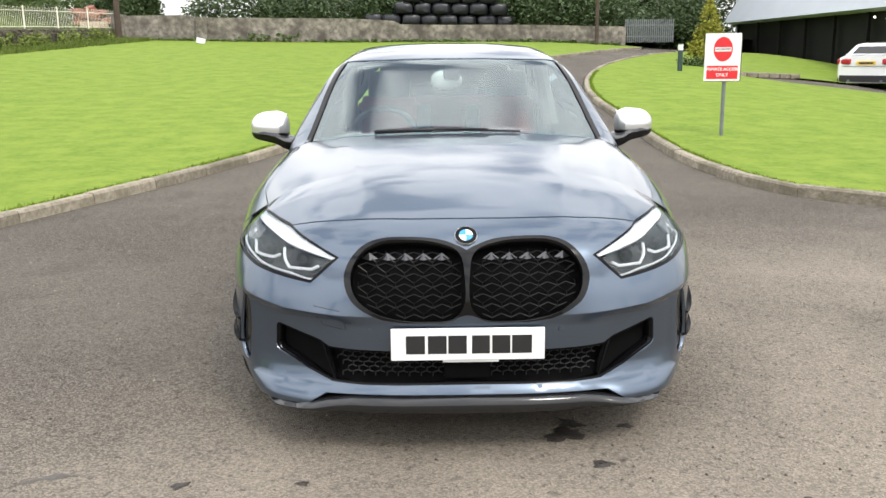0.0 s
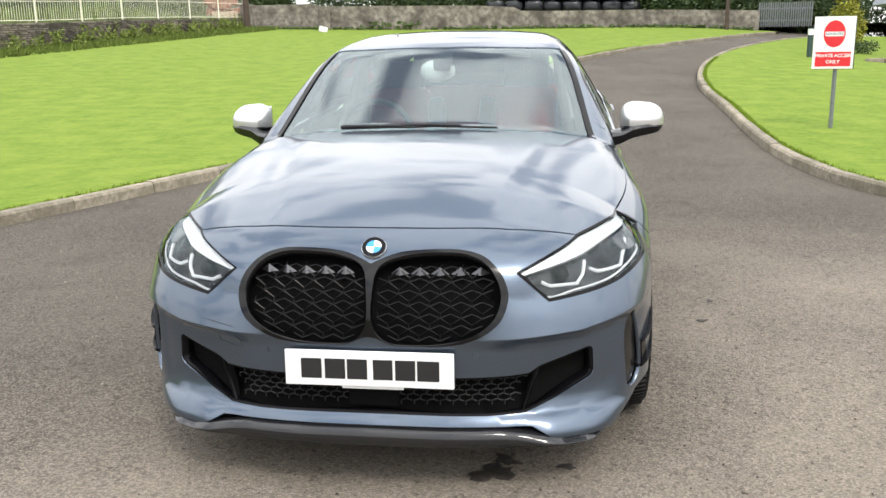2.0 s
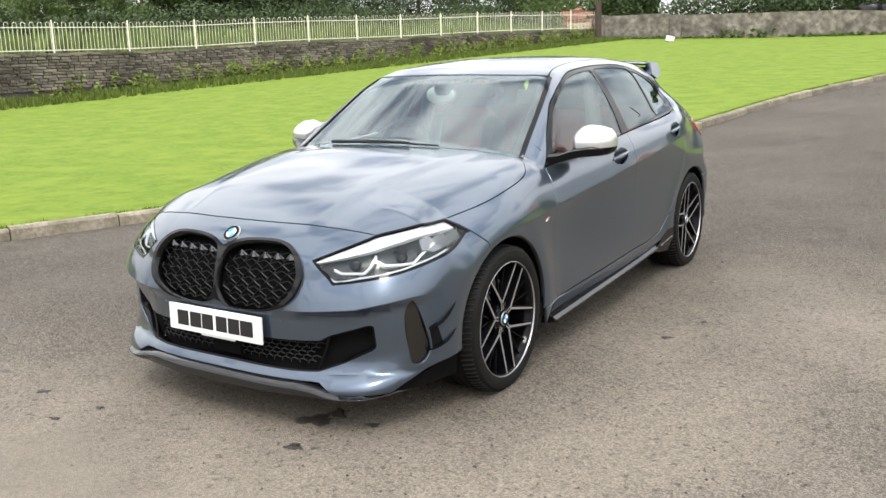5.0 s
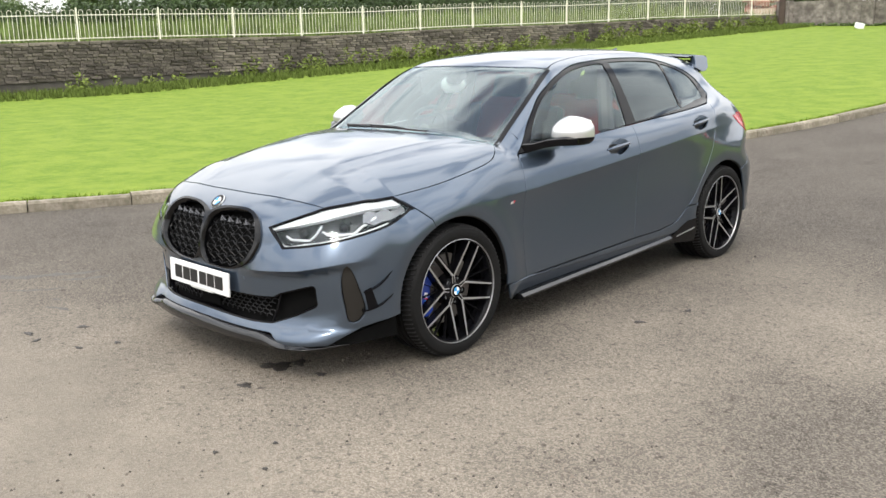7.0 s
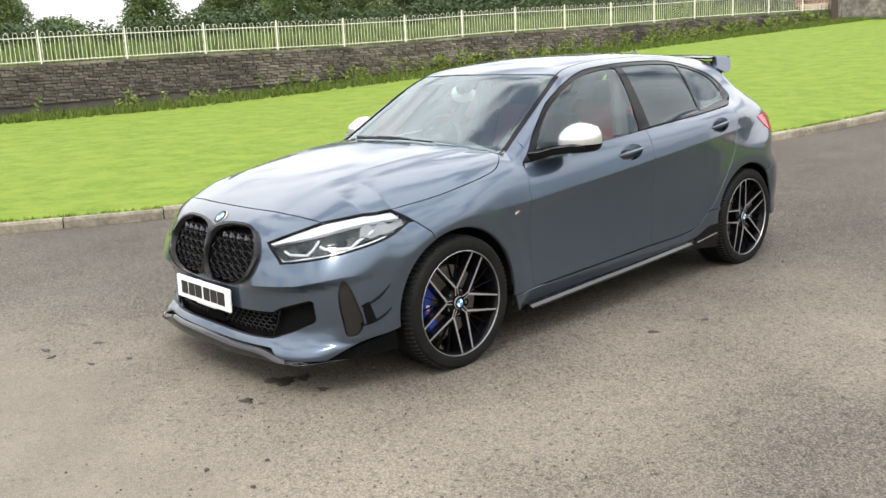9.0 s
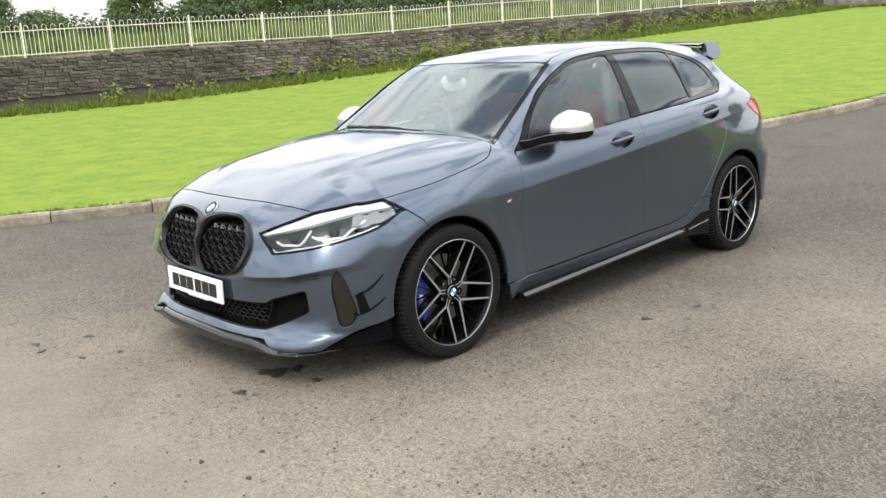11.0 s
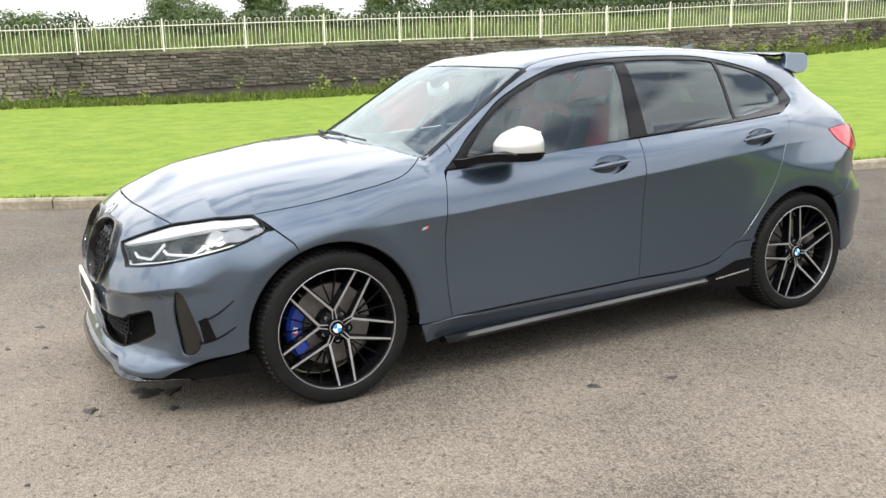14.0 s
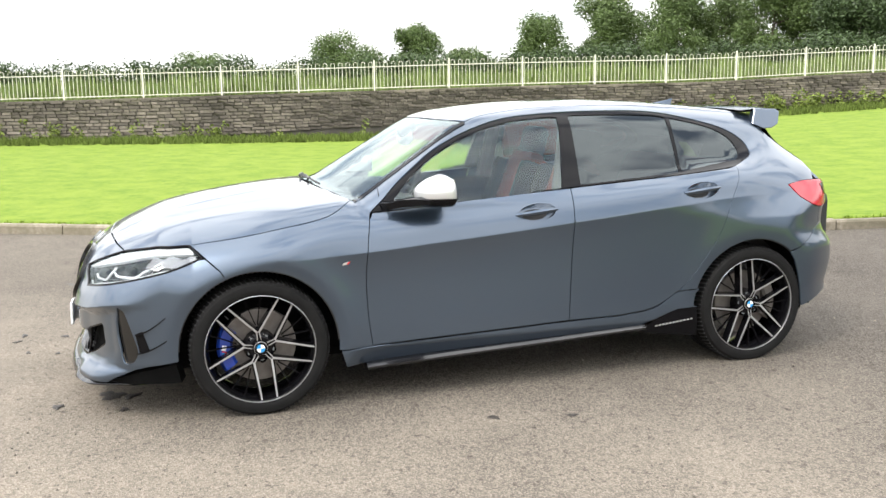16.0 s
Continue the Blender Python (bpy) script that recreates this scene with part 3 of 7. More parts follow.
# ---- plants ----
def leaf_cloud(blobs, count, size, rng, tall=1.0, core=0.25):
    """Small leaf quads spread through uneven balls: places and quads."""
    r_ = np.random.RandomState(rng.randrange(10**6))
    b = np.array(blobs, float)
    pick = r_.choice(len(b), count, p=b[:, 3] ** 2 / np.sum(b[:, 3] ** 2))
    d = r_.normal(size=(count, 3))
    d /= np.linalg.norm(d, axis=1)[:, None]
    lump = 1 + 0.16 * np.sin(7 * d[:, 0] + 3 * pick) * np.sin(6 * d[:, 1] + pick) + 0.10 * np.sin(13 * d[:, 2] + 11 * d[:, 0] + pick)
    rr = b[pick, 3] * (core + (1.05 - core) * r_.rand(count) ** 0.55) * lump
    p = b[pick, :3] + d * rr[:, None] * (1, 1, tall)
    s = size * r_.uniform(0.6, 1.4, count)[:, None]
    u = r_.normal(size=(count, 3)) * (1, 1, 0.6)
    u /= np.linalg.norm(u, axis=1)[:, None]
    w = np.cross(u, r_.normal(size=(count, 3)))
    w /= np.linalg.norm(w, axis=1)[:, None]
    v = np.stack([p - u * s, p - w * s * 0.5, p + u * s, p + w * s * 0.55], 1).reshape(-1, 3)
    return v, np.arange(count * 4).reshape(-1, 4)


def tree(at, height, spread, seed, material, leaves=5200, leaf=0.16, label="broad leafy green tree behind the boundary wall", low=0.28):
    rng = random.Random(seed)
    t = thing("tree", label, "tree", at, group="boundary trees")
    bm = bmesh.new()
    top = Vector((rng.uniform(-0.3, 0.3), rng.uniform(-0.3, 0.3), height * 0.7))
    r0 = 0.022 * height
    mid = Vector((top.x * 0.3 + rng.uniform(-0.2, 0.2), top.y * 0.3, height * 0.35))
    rod(bm, (0, 0, -0.3), mid, r0 * 1.2, r0 * 0.8, 9)
    rod(bm, mid, top, r0 * 0.8, r0 * 0.25, 8)
    blobs = []
    for i in range(24):
        an, hh = rng.uniform(0, 6.28), rng.uniform(low + 0.06, 0.92)
        w = spread * (0.30 + 0.75 * math.sin(math.pi * min(1, max(0.05, (hh - low) / (1.04 - low)))) ** 0.8)
        c = Vector((math.cos(an) * w * rng.uniform(0.35, 0.8), math.sin(an) * w * rng.uniform(0.35, 0.8), height * hh))
        st = mid.lerp(top, min(1, max(0, (hh - 0.35) / 0.4)))
        rod(bm, st - Vector((0, 0, height * 0.08)), c, r0 * 0.32, r0 * 0.08, 5)
        blobs.append((*c, spread * rng.uniform(0.24, 0.42)))
    blobs.append((0, 0, height * 0.8, spread * 0.45))
    part("trunk", bm, M["bark"], t, smooth=True)
    vs, fs = leaf_cloud(blobs, leaves, leaf, rng)
    mesh_object("crown", vs, fs, material, t)
    return t


def strip_plants(name, spots, size, material, label, category, seed, per=9, lean=0.5, wide=0.25):
    """Blades in tufts, in one mesh."""
    rng = random.Random(seed)
    vs, fs = [], []
    for x, y, z, s in spots:
        for _ in range(per):
            an, hh = rng.uniform(0, 6.28), size * s * rng.uniform(0.5, 1.2)
            bx, by = x + rng.uniform(-1, 1) * size * wide, y + rng.uniform(-1, 1) * size * wide
            w = hh * 0.09 + 0.002
            lx, ly = math.cos(an) * hh * lean * rng.random(), math.sin(an) * hh * lean * rng.random()
            px, py = -math.sin(an) * w, math.cos(an) * w
            k = len(vs)
            vs += [(bx - px, by - py, z), (bx + px, by + py, z), (bx + lx, by + ly, z + hh)]
            fs.append((k, k + 1, k + 2))
    return tagged(mesh_object(name, vs, fs, material), label, category, kind="stuff")


kerb_run("kerb_1", KERB_L, 1, "run of weathered concrete kerb stones edging the lawn")
kerb_run("kerb_2", KERB_R, -1, "run of weathered concrete kerb stones round the grass corner")
railing()
back_wall()
field_pts = np.concatenate([[along(s, 0.3) for s in np.arange(-40, FENCE_LEN + 1, 2.0)], [(-13, 36), (9, 36), (14, 40), (60, 60), (60, 200), (-220, 200), (-220, -60)]])


def field_land(x, y):
    p = np.column_stack([x, y]) - FENCE_A
    s, d = p @ FENCE_D, p @ np.array((-FENCE_D[1], FENCE_D[0]))
    return WALL_TOP(s) - 0.22 + 0.020 * np.clip(d, 0, 80) - 0.35 * np.exp(-np.clip(d, 0, 99) / 3)


v_, f_ = fill(line(field_pts, 3.0, True), (), 5.0)
tagged(mesh_object("field", np.column_stack([v_, field_land(v_[:, 0], v_[:, 1])]), f_, M["field"], smooth=True), "overgrown pasture behind the railing", "field", kind="structure")
palisade_gate(8.45, 10.6, 35.6, 1.78, 0.98, "palisade_gate", "grey steel palisade gate closing the drive")

# ---- the car's skin ----
def smax(a, b, r):
    h = np.clip(r - np.abs(a - b), 0, None)
    return np.maximum(a, b) + h * h / (4 * r)


def smin(a, b, r):
    return -smax(-a, -b, r)


def step_(v, a, b):
    t = np.clip((v - a) / (b - a), 0, 1)
    return t * t * (3 - 2 * t)


FLANK = fn((-0.95, 0.72), (-0.75, 0.79), (-0.6, 0.832), (-0.3, 0.876), (0, 0.894), (0.35, 0.886), (0.7, 0.880), (1.1, 0.884), (1.6, 0.889), (2.2, 0.895), (2.6, 0.902), (2.95, 0.898), (3.25, 0.843), (3.5, 0.77))
CREASE = fn((-0.9, 0.71), (-0.2, 0.715), (0.5, 0.736), (0.83, 0.761), (1.12, 0.784), (1.56, 0.824), (1.74, 0.840), (2.16, 0.882), (2.5, 0.910), (2.7, 0.918), (3.5, 0.93))
BONNET = fn((-1.0, 0.56), (-0.86, 0.665), (-0.77, 0.742), (-0.68, 0.795), (-0.6, 0.835), (-0.37, 0.915), (-0.07, 0.970), (0.2, 1.000), (0.42, 1.008), (0.62, 1.0))
BELT = fn((0.3, 0.955), (0.545, 0.915), (0.8, 0.935), (1.0, 0.953), (1.58, 0.993), (2.1, 1.027), (2.58, 1.066), (2.85, 1.098), (3.1, 1.085), (3.35, 1.03), (3.6, 0.95))
NOSE = fn((0.1, -0.83), (0.17, -0.865), (0.205, -0.872), (0.235, -0.86), (0.265, -0.835), (0.33, -0.84), (0.45, -0.845), (0.55, -0.838), (0.62, -0.822), (0.70, -0.795), (0.76, -0.766), (0.9, -0.70))
SWEEP = fn((0, 0), (0.2, 0.005), (0.41, 0.032), (0.53, 0.075), (0.68, 0.145), (0.8, 0.235), (0.92, 0.38))
TAIL = fn((0.1, 3.33), (0.3, 3.40), (0.38, 3.39), (0.45, 3.408), (0.53, 3.422), (0.60, 3.42), (0.66, 3.388), (0.71, 3.37), (0.78, 3.375), (0.85, 3.385), (0.95, 3.365), (1.02, 3.31), (1.2, 3.13))
KNEE = fn((1.9, 0.86), (2.1, 0.868), (2.3, 0.850), (2.5, 0.805), (2.7, 0.762), (2.9, 0.735), (3.5, 0.72))
TAILSWEEP = fn((0, 0), (0.4, 0.03), (0.62, 0.10), (0.75, 0.20), (0.85, 0.36), (0.95, 0.6))
GLASSW = fn((0.3, 0.745), (0.55, 0.775), (1.0, 0.806), (1.6, 0.818), (2.2, 0.80), (2.55, 0.755), (2.75, 0.72), (3.2, 0.60), (3.5, 0.5))
ROOF = fn((0.7, 1.285), (0.9, 1.346), (1.1, 1.384), (1.3, 1.409), (1.6, 1.431), (1.95, 1.436), (2.3, 1.42), (2.7, 1.385), (3.0, 1.347), (3.4, 1.27))
BLADE_X, BLADE_Z = (0.0, 0.3, 0.635, 0.80, 0.95), (0.490, 0.497, 0.520, 0.556, 0.575)
LEDGE_X, LEDGE_Z = (0.45, 0.62, 0.80), (0.256, 0.262, 0.288)
AXLES, WHEEL_Z = (0.0, 2.645), 0.318


def body(p):
    """Below zero inside the car's skin; p holds x, y, z in rows."""
    x, y, z = np.abs(p[:, 0]), p[:, 1], p[:, 2]
    # flanks: a shoulder crease with glass-side lean above, a shallow hollow below, arches swelling round the wheels
    c = CREASE(y)
    w = FLANK(y)
    k = step_(y, 0.05, 0.6)
    sharp = k * (1 - step_(y, 2.45, 2.85))
    up = sharp * soft(z - c, 0.003) + (1 - sharp) * soft(z - c - 0.03, 0.025)
    lean = up * (0.25 + 0.03 * k) + 1.5 * np.clip(z - c - 0.05, 0, None) ** 2
    lean = lean + 0.5 * step_(y, 2.45, 3.15) * np.clip(z - 0.80, 0, None) + 0.24 * step_(y, 2.0, 2.35) * np.clip(soft(z - KNEE(y), 0.010) - soft(z - c, 0.010), 0, None)
    lo = np.clip((c - z) / 0.19, 0, None)
    hollow = 0.0165 * lo * np.exp(1 - lo) * (0.12 + 0.88 * sharp) * (1 - 0.85 * step_(y, 1.2, 2.35))
    hollow = hollow + 0.038 * np.clip(c - z, 0, 0.45) * step_(y, 1.2, 2.1) * (1 - step_(y, 2.75, 3.1))
    tuck = 0.6 * np.clip(0.28 - z, 0, None)
    for ya in AXLES:
        r = np.hypot(y - ya, z - WHEEL_Z)
        flare = np.where(r < 0.425, 1 - (np.clip(0.425 - r, 0, 0.06) / 0.06) ** 1.6, np.exp(-((r - 0.425) / 0.085) ** 2))
        hollow = hollow * (1 - (0.9 if ya < 1 else 0.3) * np.exp(-((r - 0.36) / 0.10) ** 2)) - (0.010 if ya < 1 else 0.003) * flare
        tuck = tuck * (1 - np.exp(-((r - 0.36) / 0.12) ** 2))
    side = x - (w - lean - hollow - tuck)
    # bonnet, then shoulder line
    drop_ = np.interp(y, (-0.8, -0.58, -0.42, -0.28, 0.1, 0.46), (0.13, 0.146, 0.112, 0.130, 0.084, 0.036))
    ridge = np.interp(y, (-0.8, -0.66, 0.4), (0.34, 0.36, 0.52))
    dome = 0.009 * (1 - step_(x, ridge - 0.03, ridge + 0.06)) * step_(y, -0.75, -0.3)
    top_b = BONNET(y) - drop_ * (x / 0.765) ** 4.2 - 0.010 * (x / 0.4) ** 2 * (x < 0.4) - 0.010 * (x >= 0.4) + dome
    t = step_(y, 0.42, 0.62)
    top_belt = BELT(y) + 0.02
    top = z - (top_b * (1 - t) + top_belt * t)
    # nose, with a blade crease running out from under the lamps
    f = NOSE(z) + SWEEP(x)
    zr = np.interp(x, BLADE_X, BLADE_Z)
    dz = z - zr
    tent = np.where(dz > 0, np.clip(1 - dz / 0.12, 0, 1), np.clip(1 + dz / 0.032, 0, 1))
    f = f - 0.042 * tent * step_(x, 0.24, 0.56)
    zl = np.interp(x, LEDGE_X, LEDGE_Z)
    f = f + 0.014 * step_(x, 0.36, 0.54) * step_(z, zl - 0.008, zl + 0.065) * (1 - step_(z, zr - 0.045, zr - 0.005)) * (1 - step_(x, 0.73, 0.80))
    f = f - 0.034 * step_(x, 0.44, 0.56) * (1 - step_(z, 0.18, 0.30)) * (1 - step_(x, 0.74, 0.84))
    front = (f - y) * 0.9
    rear = (y - (TAIL(z) - TAILSWEEP(x) * (0.84 + 0.16 * step_(z, 0.60, 0.76)))) * 0.9
    low = smax(side, top, 0.10)
    low = smax(low, smax(front, rear, 0.02), 0.075)
    low = smax(low, 0.165 - z, 0.02)
    # cabin
    gz = np.maximum(z - 0.98, -0.10)
    g_side = x - (GLASSW(y) - 0.47 * np.maximum(gz, -0.04) - 0.36 * gz * np.abs(gz) * (gz > 0))
    g_roof = z - (ROOF(y) - 0.044 * (x / 0.6) ** 2.6)
    g_front = 0.49 * ((0.365 + (z - 0.99) * 1.71 + 0.19 * (x / 0.7) ** 2.2) - y)
    g_rear = 0.75 * (y - (3.15 + (1.253 - np.maximum(z, 0.93)) * 0.76 - 0.18 * (x / 0.5) ** 2.2))
    cab = smax(smax(g_side, g_roof, 0.10), smax(g_front, g_rear, 0.01), 0.05)
    cab = smax(cab, 0.86 - z, 0.02)
    return smin(low, cab, 0.022 + 0.12 * step_(y, 2.45, 2.95))


def shoot(o, d, reach=1.6, steps=150):
    """The first skin met from each origin along each way."""
    t = np.zeros(len(o))
    prev = body(o)
    lo, hi, done = np.zeros(len(o)), np.full(len(o), reach), np.zeros(len(o), bool)
    for i in range(1, steps + 1):
        tt = reach * i / steps
        v = body(o + d * tt)
        hit = ~done & (v * np.sign(prev) <= 0)
        lo[hit], hi[hit] = reach * (i - 1) / steps, tt
        done |= hit
    s0 = np.sign(prev)
    for _ in range(22):
        m = (lo + hi) / 2
        v = body(o + d * m[:, None]) * s0
        lo, hi = np.where(v > 0, m, lo), np.where(v > 0, hi, m)
    return o + d * ((lo + hi) / 2)[:, None], done


def skin_normal(p, e=1.5e-3):
    g = np.stack([body(p + np.eye(3)[k] * e) - body(p - np.eye(3)[k] * e) for k in range(3)], 1)
    return g / np.maximum(np.linalg.norm(g, axis=1), 1e-9)[:, None]


HUB_Y = 0.60


def on_side(q):
    """(y, z) to the flank."""
    o = np.column_stack([np.full(len(q), 1.15), q])
    return shoot(o, np.tile((-1.0, 0, 0), (len(q), 1)), 1.15)


def on_top(q):
    """(x, y) to the upper skin."""
    o = np.column_stack([q, np.full(len(q), 1.62)])
    return shoot(o, np.tile((0, 0, -1.0), (len(q), 1)), 1.4)


def on_front(q):
    """(angle, z): outwards from an upright line inside the car."""
    o = np.column_stack([np.zeros(len(q)), np.full(len(q), HUB_Y), q[:, 1]])
    a = q[:, 0] / 1.3
    return shoot(o, np.column_stack([np.sin(a), -np.cos(a), np.zeros(len(q))]), 1.75)


def on_rear(q):
    """(angle, z): outwards to the tail."""
    o = np.column_stack([np.zeros(len(q)), np.full(len(q), 1.9), q[:, 1]])
    a = q[:, 0] / 1.3
    return shoot(o, np.column_stack([np.sin(a), np.cos(a), np.zeros(len(q))]), 1.9)


def on_nose(q):
    """(x, z) straight back on to the nose."""
    o = np.column_stack([q[:, 0], np.full(len(q), -1.2), q[:, 1]])
    return shoot(o, np.tile((0, 1.0, 0), (len(q), 1)), 1.2)


def ang(p):
    """Places to (angle, z)."""
    p = np.atleast_2d(np.asarray(p, float))
    return np.column_stack([1.3 * np.arctan2(p[:, 0], HUB_Y - p[:, 1]), p[:, 2]])


def rang(p):
    p = np.atleast_2d(np.asarray(p, float))
    return np.column_stack([1.3 * np.arctan2(p[:, 0], p[:, 1] - 1.9), p[:, 2]])


def sym(half):
    """A closed outline from its half with x or angle at or above 0, from the top middle round to the bottom middle."""
    half = np.asarray(half, float)
    other = half[::-1] * (-1, 1)
    return np.concatenate([half, other[1:-1] if abs(half[0, 0]) < 1e-9 and abs(half[-1, 0]) < 1e-9 else other])


def grow(poly, d):
    """An outline moved outwards by d."""
    p = np.asarray(poly, float)
    t = np.roll(p, -1, 0) - np.roll(p, 1, 0)
    n = np.column_stack([t[:, 1], -t[:, 0]]) / np.maximum(np.linalg.norm(t, axis=1), 1e-9)[:, None]
    area = np.sum(p[:, 0] * np.roll(p[:, 1], -1) - np.roll(p[:, 0], -1) * p[:, 1])
    return p + n * d * (1 if area > 0 else -1)


def panel(name, outline, cast, material, parent, holes=(), grid=0.024, lip=0.012, off=0.0, label="", mirror=False, both=False, shadow=True, more=None):
    """A sheet of the car's skin inside an outline, its edges folded inwards."""
    v, f = fill(outline, holes, grid, more)
    p, ok = cast(v)
    nr = skin_normal(p)
    p = p + nr * (off(v)[:, None] if callable(off) else off)
    f = f[ok[f].all(1)]
    e0 = p[f[:, 1]] - p[f[:, 0]]
    flip = (np.cross(e0, p[f[:, 2]] - p[f[:, 0]]) * nr[f].mean(1)).sum(1) < 0
    f[flip] = f[flip][:, ::-1]
    verts, norms, faces = [p], [nr], [f]
    k = len(p)
    if lip:
        count = {}
        for t in f:
            for a, b in ((t[0], t[1]), (t[1], t[2]), (t[2], t[0])):
                count[(a, b)] = 1
        rim = [(a, b) for a, b in count if (b, a) not in count]
        for a, b in rim:
            d = p[b] - p[a]
            out = np.cross(d, nr[a])
            out /= max(np.linalg.norm(out), 1e-9)
            verts.append(np.array([p[a], p[b], p[b] - nr[b] * lip, p[a] - nr[a] * lip]))
            na, nb = out * 0.8 + nr[a] * 0.6, out * 0.8 + nr[b] * 0.6
            norms.append(np.array([na, nb, out, out]))
            faces.append(np.array([[k + 1, k, k + 3], [k + 1, k + 3, k + 2]]))
            k += 4
    verts, norms, faces = np.concatenate(verts), np.concatenate(norms), np.concatenate(faces)
    made = []
    for sgn in ((1, -1) if both else (-1,) if mirror else (1,)):
        vv, nn, ff = verts * (sgn, 1, 1), norms * (sgn, 1, 1), faces if sgn > 0 else faces[:, ::-1]
        ob = mesh_object(name, vv, ff, material, parent, label, True, nn)
        ob.visible_shadow = shadow
        made.append(ob)
    return made


M.update(
    paint=mat("slate_blue_metallic", (0.066, 0.090, 0.128), 0.29, 0.78, coat=1.0, fine=0.15, fscale=900, tint=(0.136, 0.18, 0.220)),
    glass=glass_mat("clear_glazing", (0.86, 0.95, 0.92), ior=1.62),
    # near-black that carries the shade behind grille, intake and ducts in its colour
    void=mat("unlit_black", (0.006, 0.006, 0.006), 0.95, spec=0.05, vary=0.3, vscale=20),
    lens=glass_mat("lamp_lens", (0.96, 0.97, 0.98), ior=1.42),
    tinted=glass_mat("privacy_glazing", (0.055, 0.058, 0.062), ior=1.62),
    screen=glass_mat("windscreen_glazing", (0.78, 0.93, 0.88), ior=2.05),
    silver=mat("satin_silver", (0.60, 0.60, 0.60), 0.32, 0.7, coat=0.4),
    alloy=mat("machined_alloy", (0.47, 0.47, 0.48), 0.36, 0.78, fine=0.2, fscale=200, tint=(0.5, 0.5, 0.5)),
    rubber=mat("tyre_rubber", (0.007, 0.007, 0.007), 0.7, spec=0.15, vary=0.5, vscale=14, tint=(0.014, 0.0135, 0.013), bump=0.15, bscale=150),
    disc=mat("brake_disc_iron", (0.20, 0.18, 0.165), 0.5, 0.7, vary=0.4, vscale=30),
    blue=mat("caliper_blue", (0.012, 0.045, 0.32), 0.3, coat=0.5),
    smoke_red=mat("smoked_red_lens", (0.045, 0.004, 0.006), 0.18, coat=0.5, vary=0.3, vscale=18, tint=(0.02, 0.003, 0.004)),
    red_lens=mat("red_tail_lens", (0.42, 0.012, 0.026), 0.22, coat=0.5, vary=0.3, vscale=18, tint=(0.18, 0.004, 0.006)),
    plate=mat("plate_white", (0.80, 0.80, 0.79), 0.4, vary=0.06, vscale=9),
    lamp_dark=mat("dark_lamp_bowl", (0.012, 0.013, 0.014), 0.2, spec=0.5, vary=0.6, vscale=22, tint=(0.05, 0.052, 0.055)),
    reflector=mat("grey_lamp_reflector", (0.24, 0.245, 0.25), 0.25, 0.65, vary=0.9, vscale=26, tint=(0.20, 0.20, 0.205)),
    guide=mat("light_guide", (0.80, 0.82, 0.84), 0.25, coat=0.5),
    red_leather=mat("red_leather", (0.42, 0.045, 0.022), 0.5, vary=0.3, vscale=8, bump=0.2, bscale=140),
    dash=mat("soft_black_trim", (0.02, 0.02, 0.022), 0.6, vary=0.3, vscale=12, bump=0.2, bscale=200),
    lining=mat("grey_headlining", (0.20, 0.20, 0.20), 0.9, vary=0.2, vscale=20),
    badge_blue=mat("badge_blue", (0.03, 0.28, 0.62), 0.25, coat=0.6),
)
car = thing("car", "slate blue metallic hatchback with black grille, parked on the drive", "car")
PT = M["paint"]


def top3(q):
    return on_top(np.asarray(q, float))[0]


def arch(ya, a0, a1, r=0.366, n=40):
    an = np.radians(np.linspace(a0, a1, n))
    return np.column_stack([ya + r * np.cos(an), WHEEL_Z + r * np.sin(an)])


def nose3(q):
    return on_nose(np.asarray(q, float))[0]


# bonnet
SHUT_F = spline([(0, -0.66), (0.2, -0.655), (0.4, -0.632), (0.52, -0.610), (0.617, -0.579)], step=0.02)
LAMP_TOP = [(0.617, -0.579), (0.690, -0.478), (0.736, -0.395), (0.754, -0.288)]
SHUT_S = spline([(0.754, -0.288), (0.795, -0.1), (0.812, 0.05), (0.810, 0.25), (0.79, 0.36), (0.745, 0.43), (0.69, 0.475)], step=0.02)
BACK = spline([(0.69, 0.475), (0.5, 0.405), (0.25, 0.355), (0, 0.335)], step=0.03)
half = np.concatenate([SHUT_F[:-1], spline(LAMP_TOP)[:-1], SHUT_S[:-1], BACK])
ry = np.arange(-0.62, 0.34, 0.016)
rx = np.interp(ry, (-0.8, -0.66, 0.4), (0.34, 0.36, 0.52))
fold_b = np.concatenate([np.column_stack([rx + d, ry]) for d in (-0.016, -0.002, 0.012, 0.026, 0.040, 0.052)])
panel("bonnet", grow(sym(half), -0.0025), on_top, PT, car, grid=0.022, more=np.concatenate([fold_b, fold_b * (-1, 1)]))

# headlamp outline and front bumper
LAMP3 = [(0.440, -0.762, 0.692), (0.475, -0.752, 0.650), (0.528, -0.735, 0.606), (0.62, -0.70, 0.617), (0.74, -0.61, 0.642), (0.81, -0.49, 0.670), (0.838, -0.36, 0.702), (0.825, -0.231, 0.751)]
lamp_low = np.concatenate([line(ang([LAMP3[0], LAMP3[2]]), 0.015)[:-1], spline(ang(LAMP3[2:]), step=0.015)])
fc3, lt3 = top3([LAMP_TOP[0]])[0], top3([LAMP_TOP[-1]])[0]
lamp_up = np.concatenate([line(ang([LAMP3[-1], lt3]), 0.015)[:-1], ang(top3(spline(LAMP_TOP, step=0.015)))[::-1], spline(ang([fc3, nose3([(0.53, 0.732)])[0], LAMP3[0]]), step=0.015)[1:]])
LAMP = np.concatenate([lamp_low[:-1], lamp_up[:-1]])
i_fc = int(np.argmin(np.hypot(*(lamp_up - ang([fc3])).T)))
shut_ang = ang(top3(SHUT_F)) - (0, 0.0012)
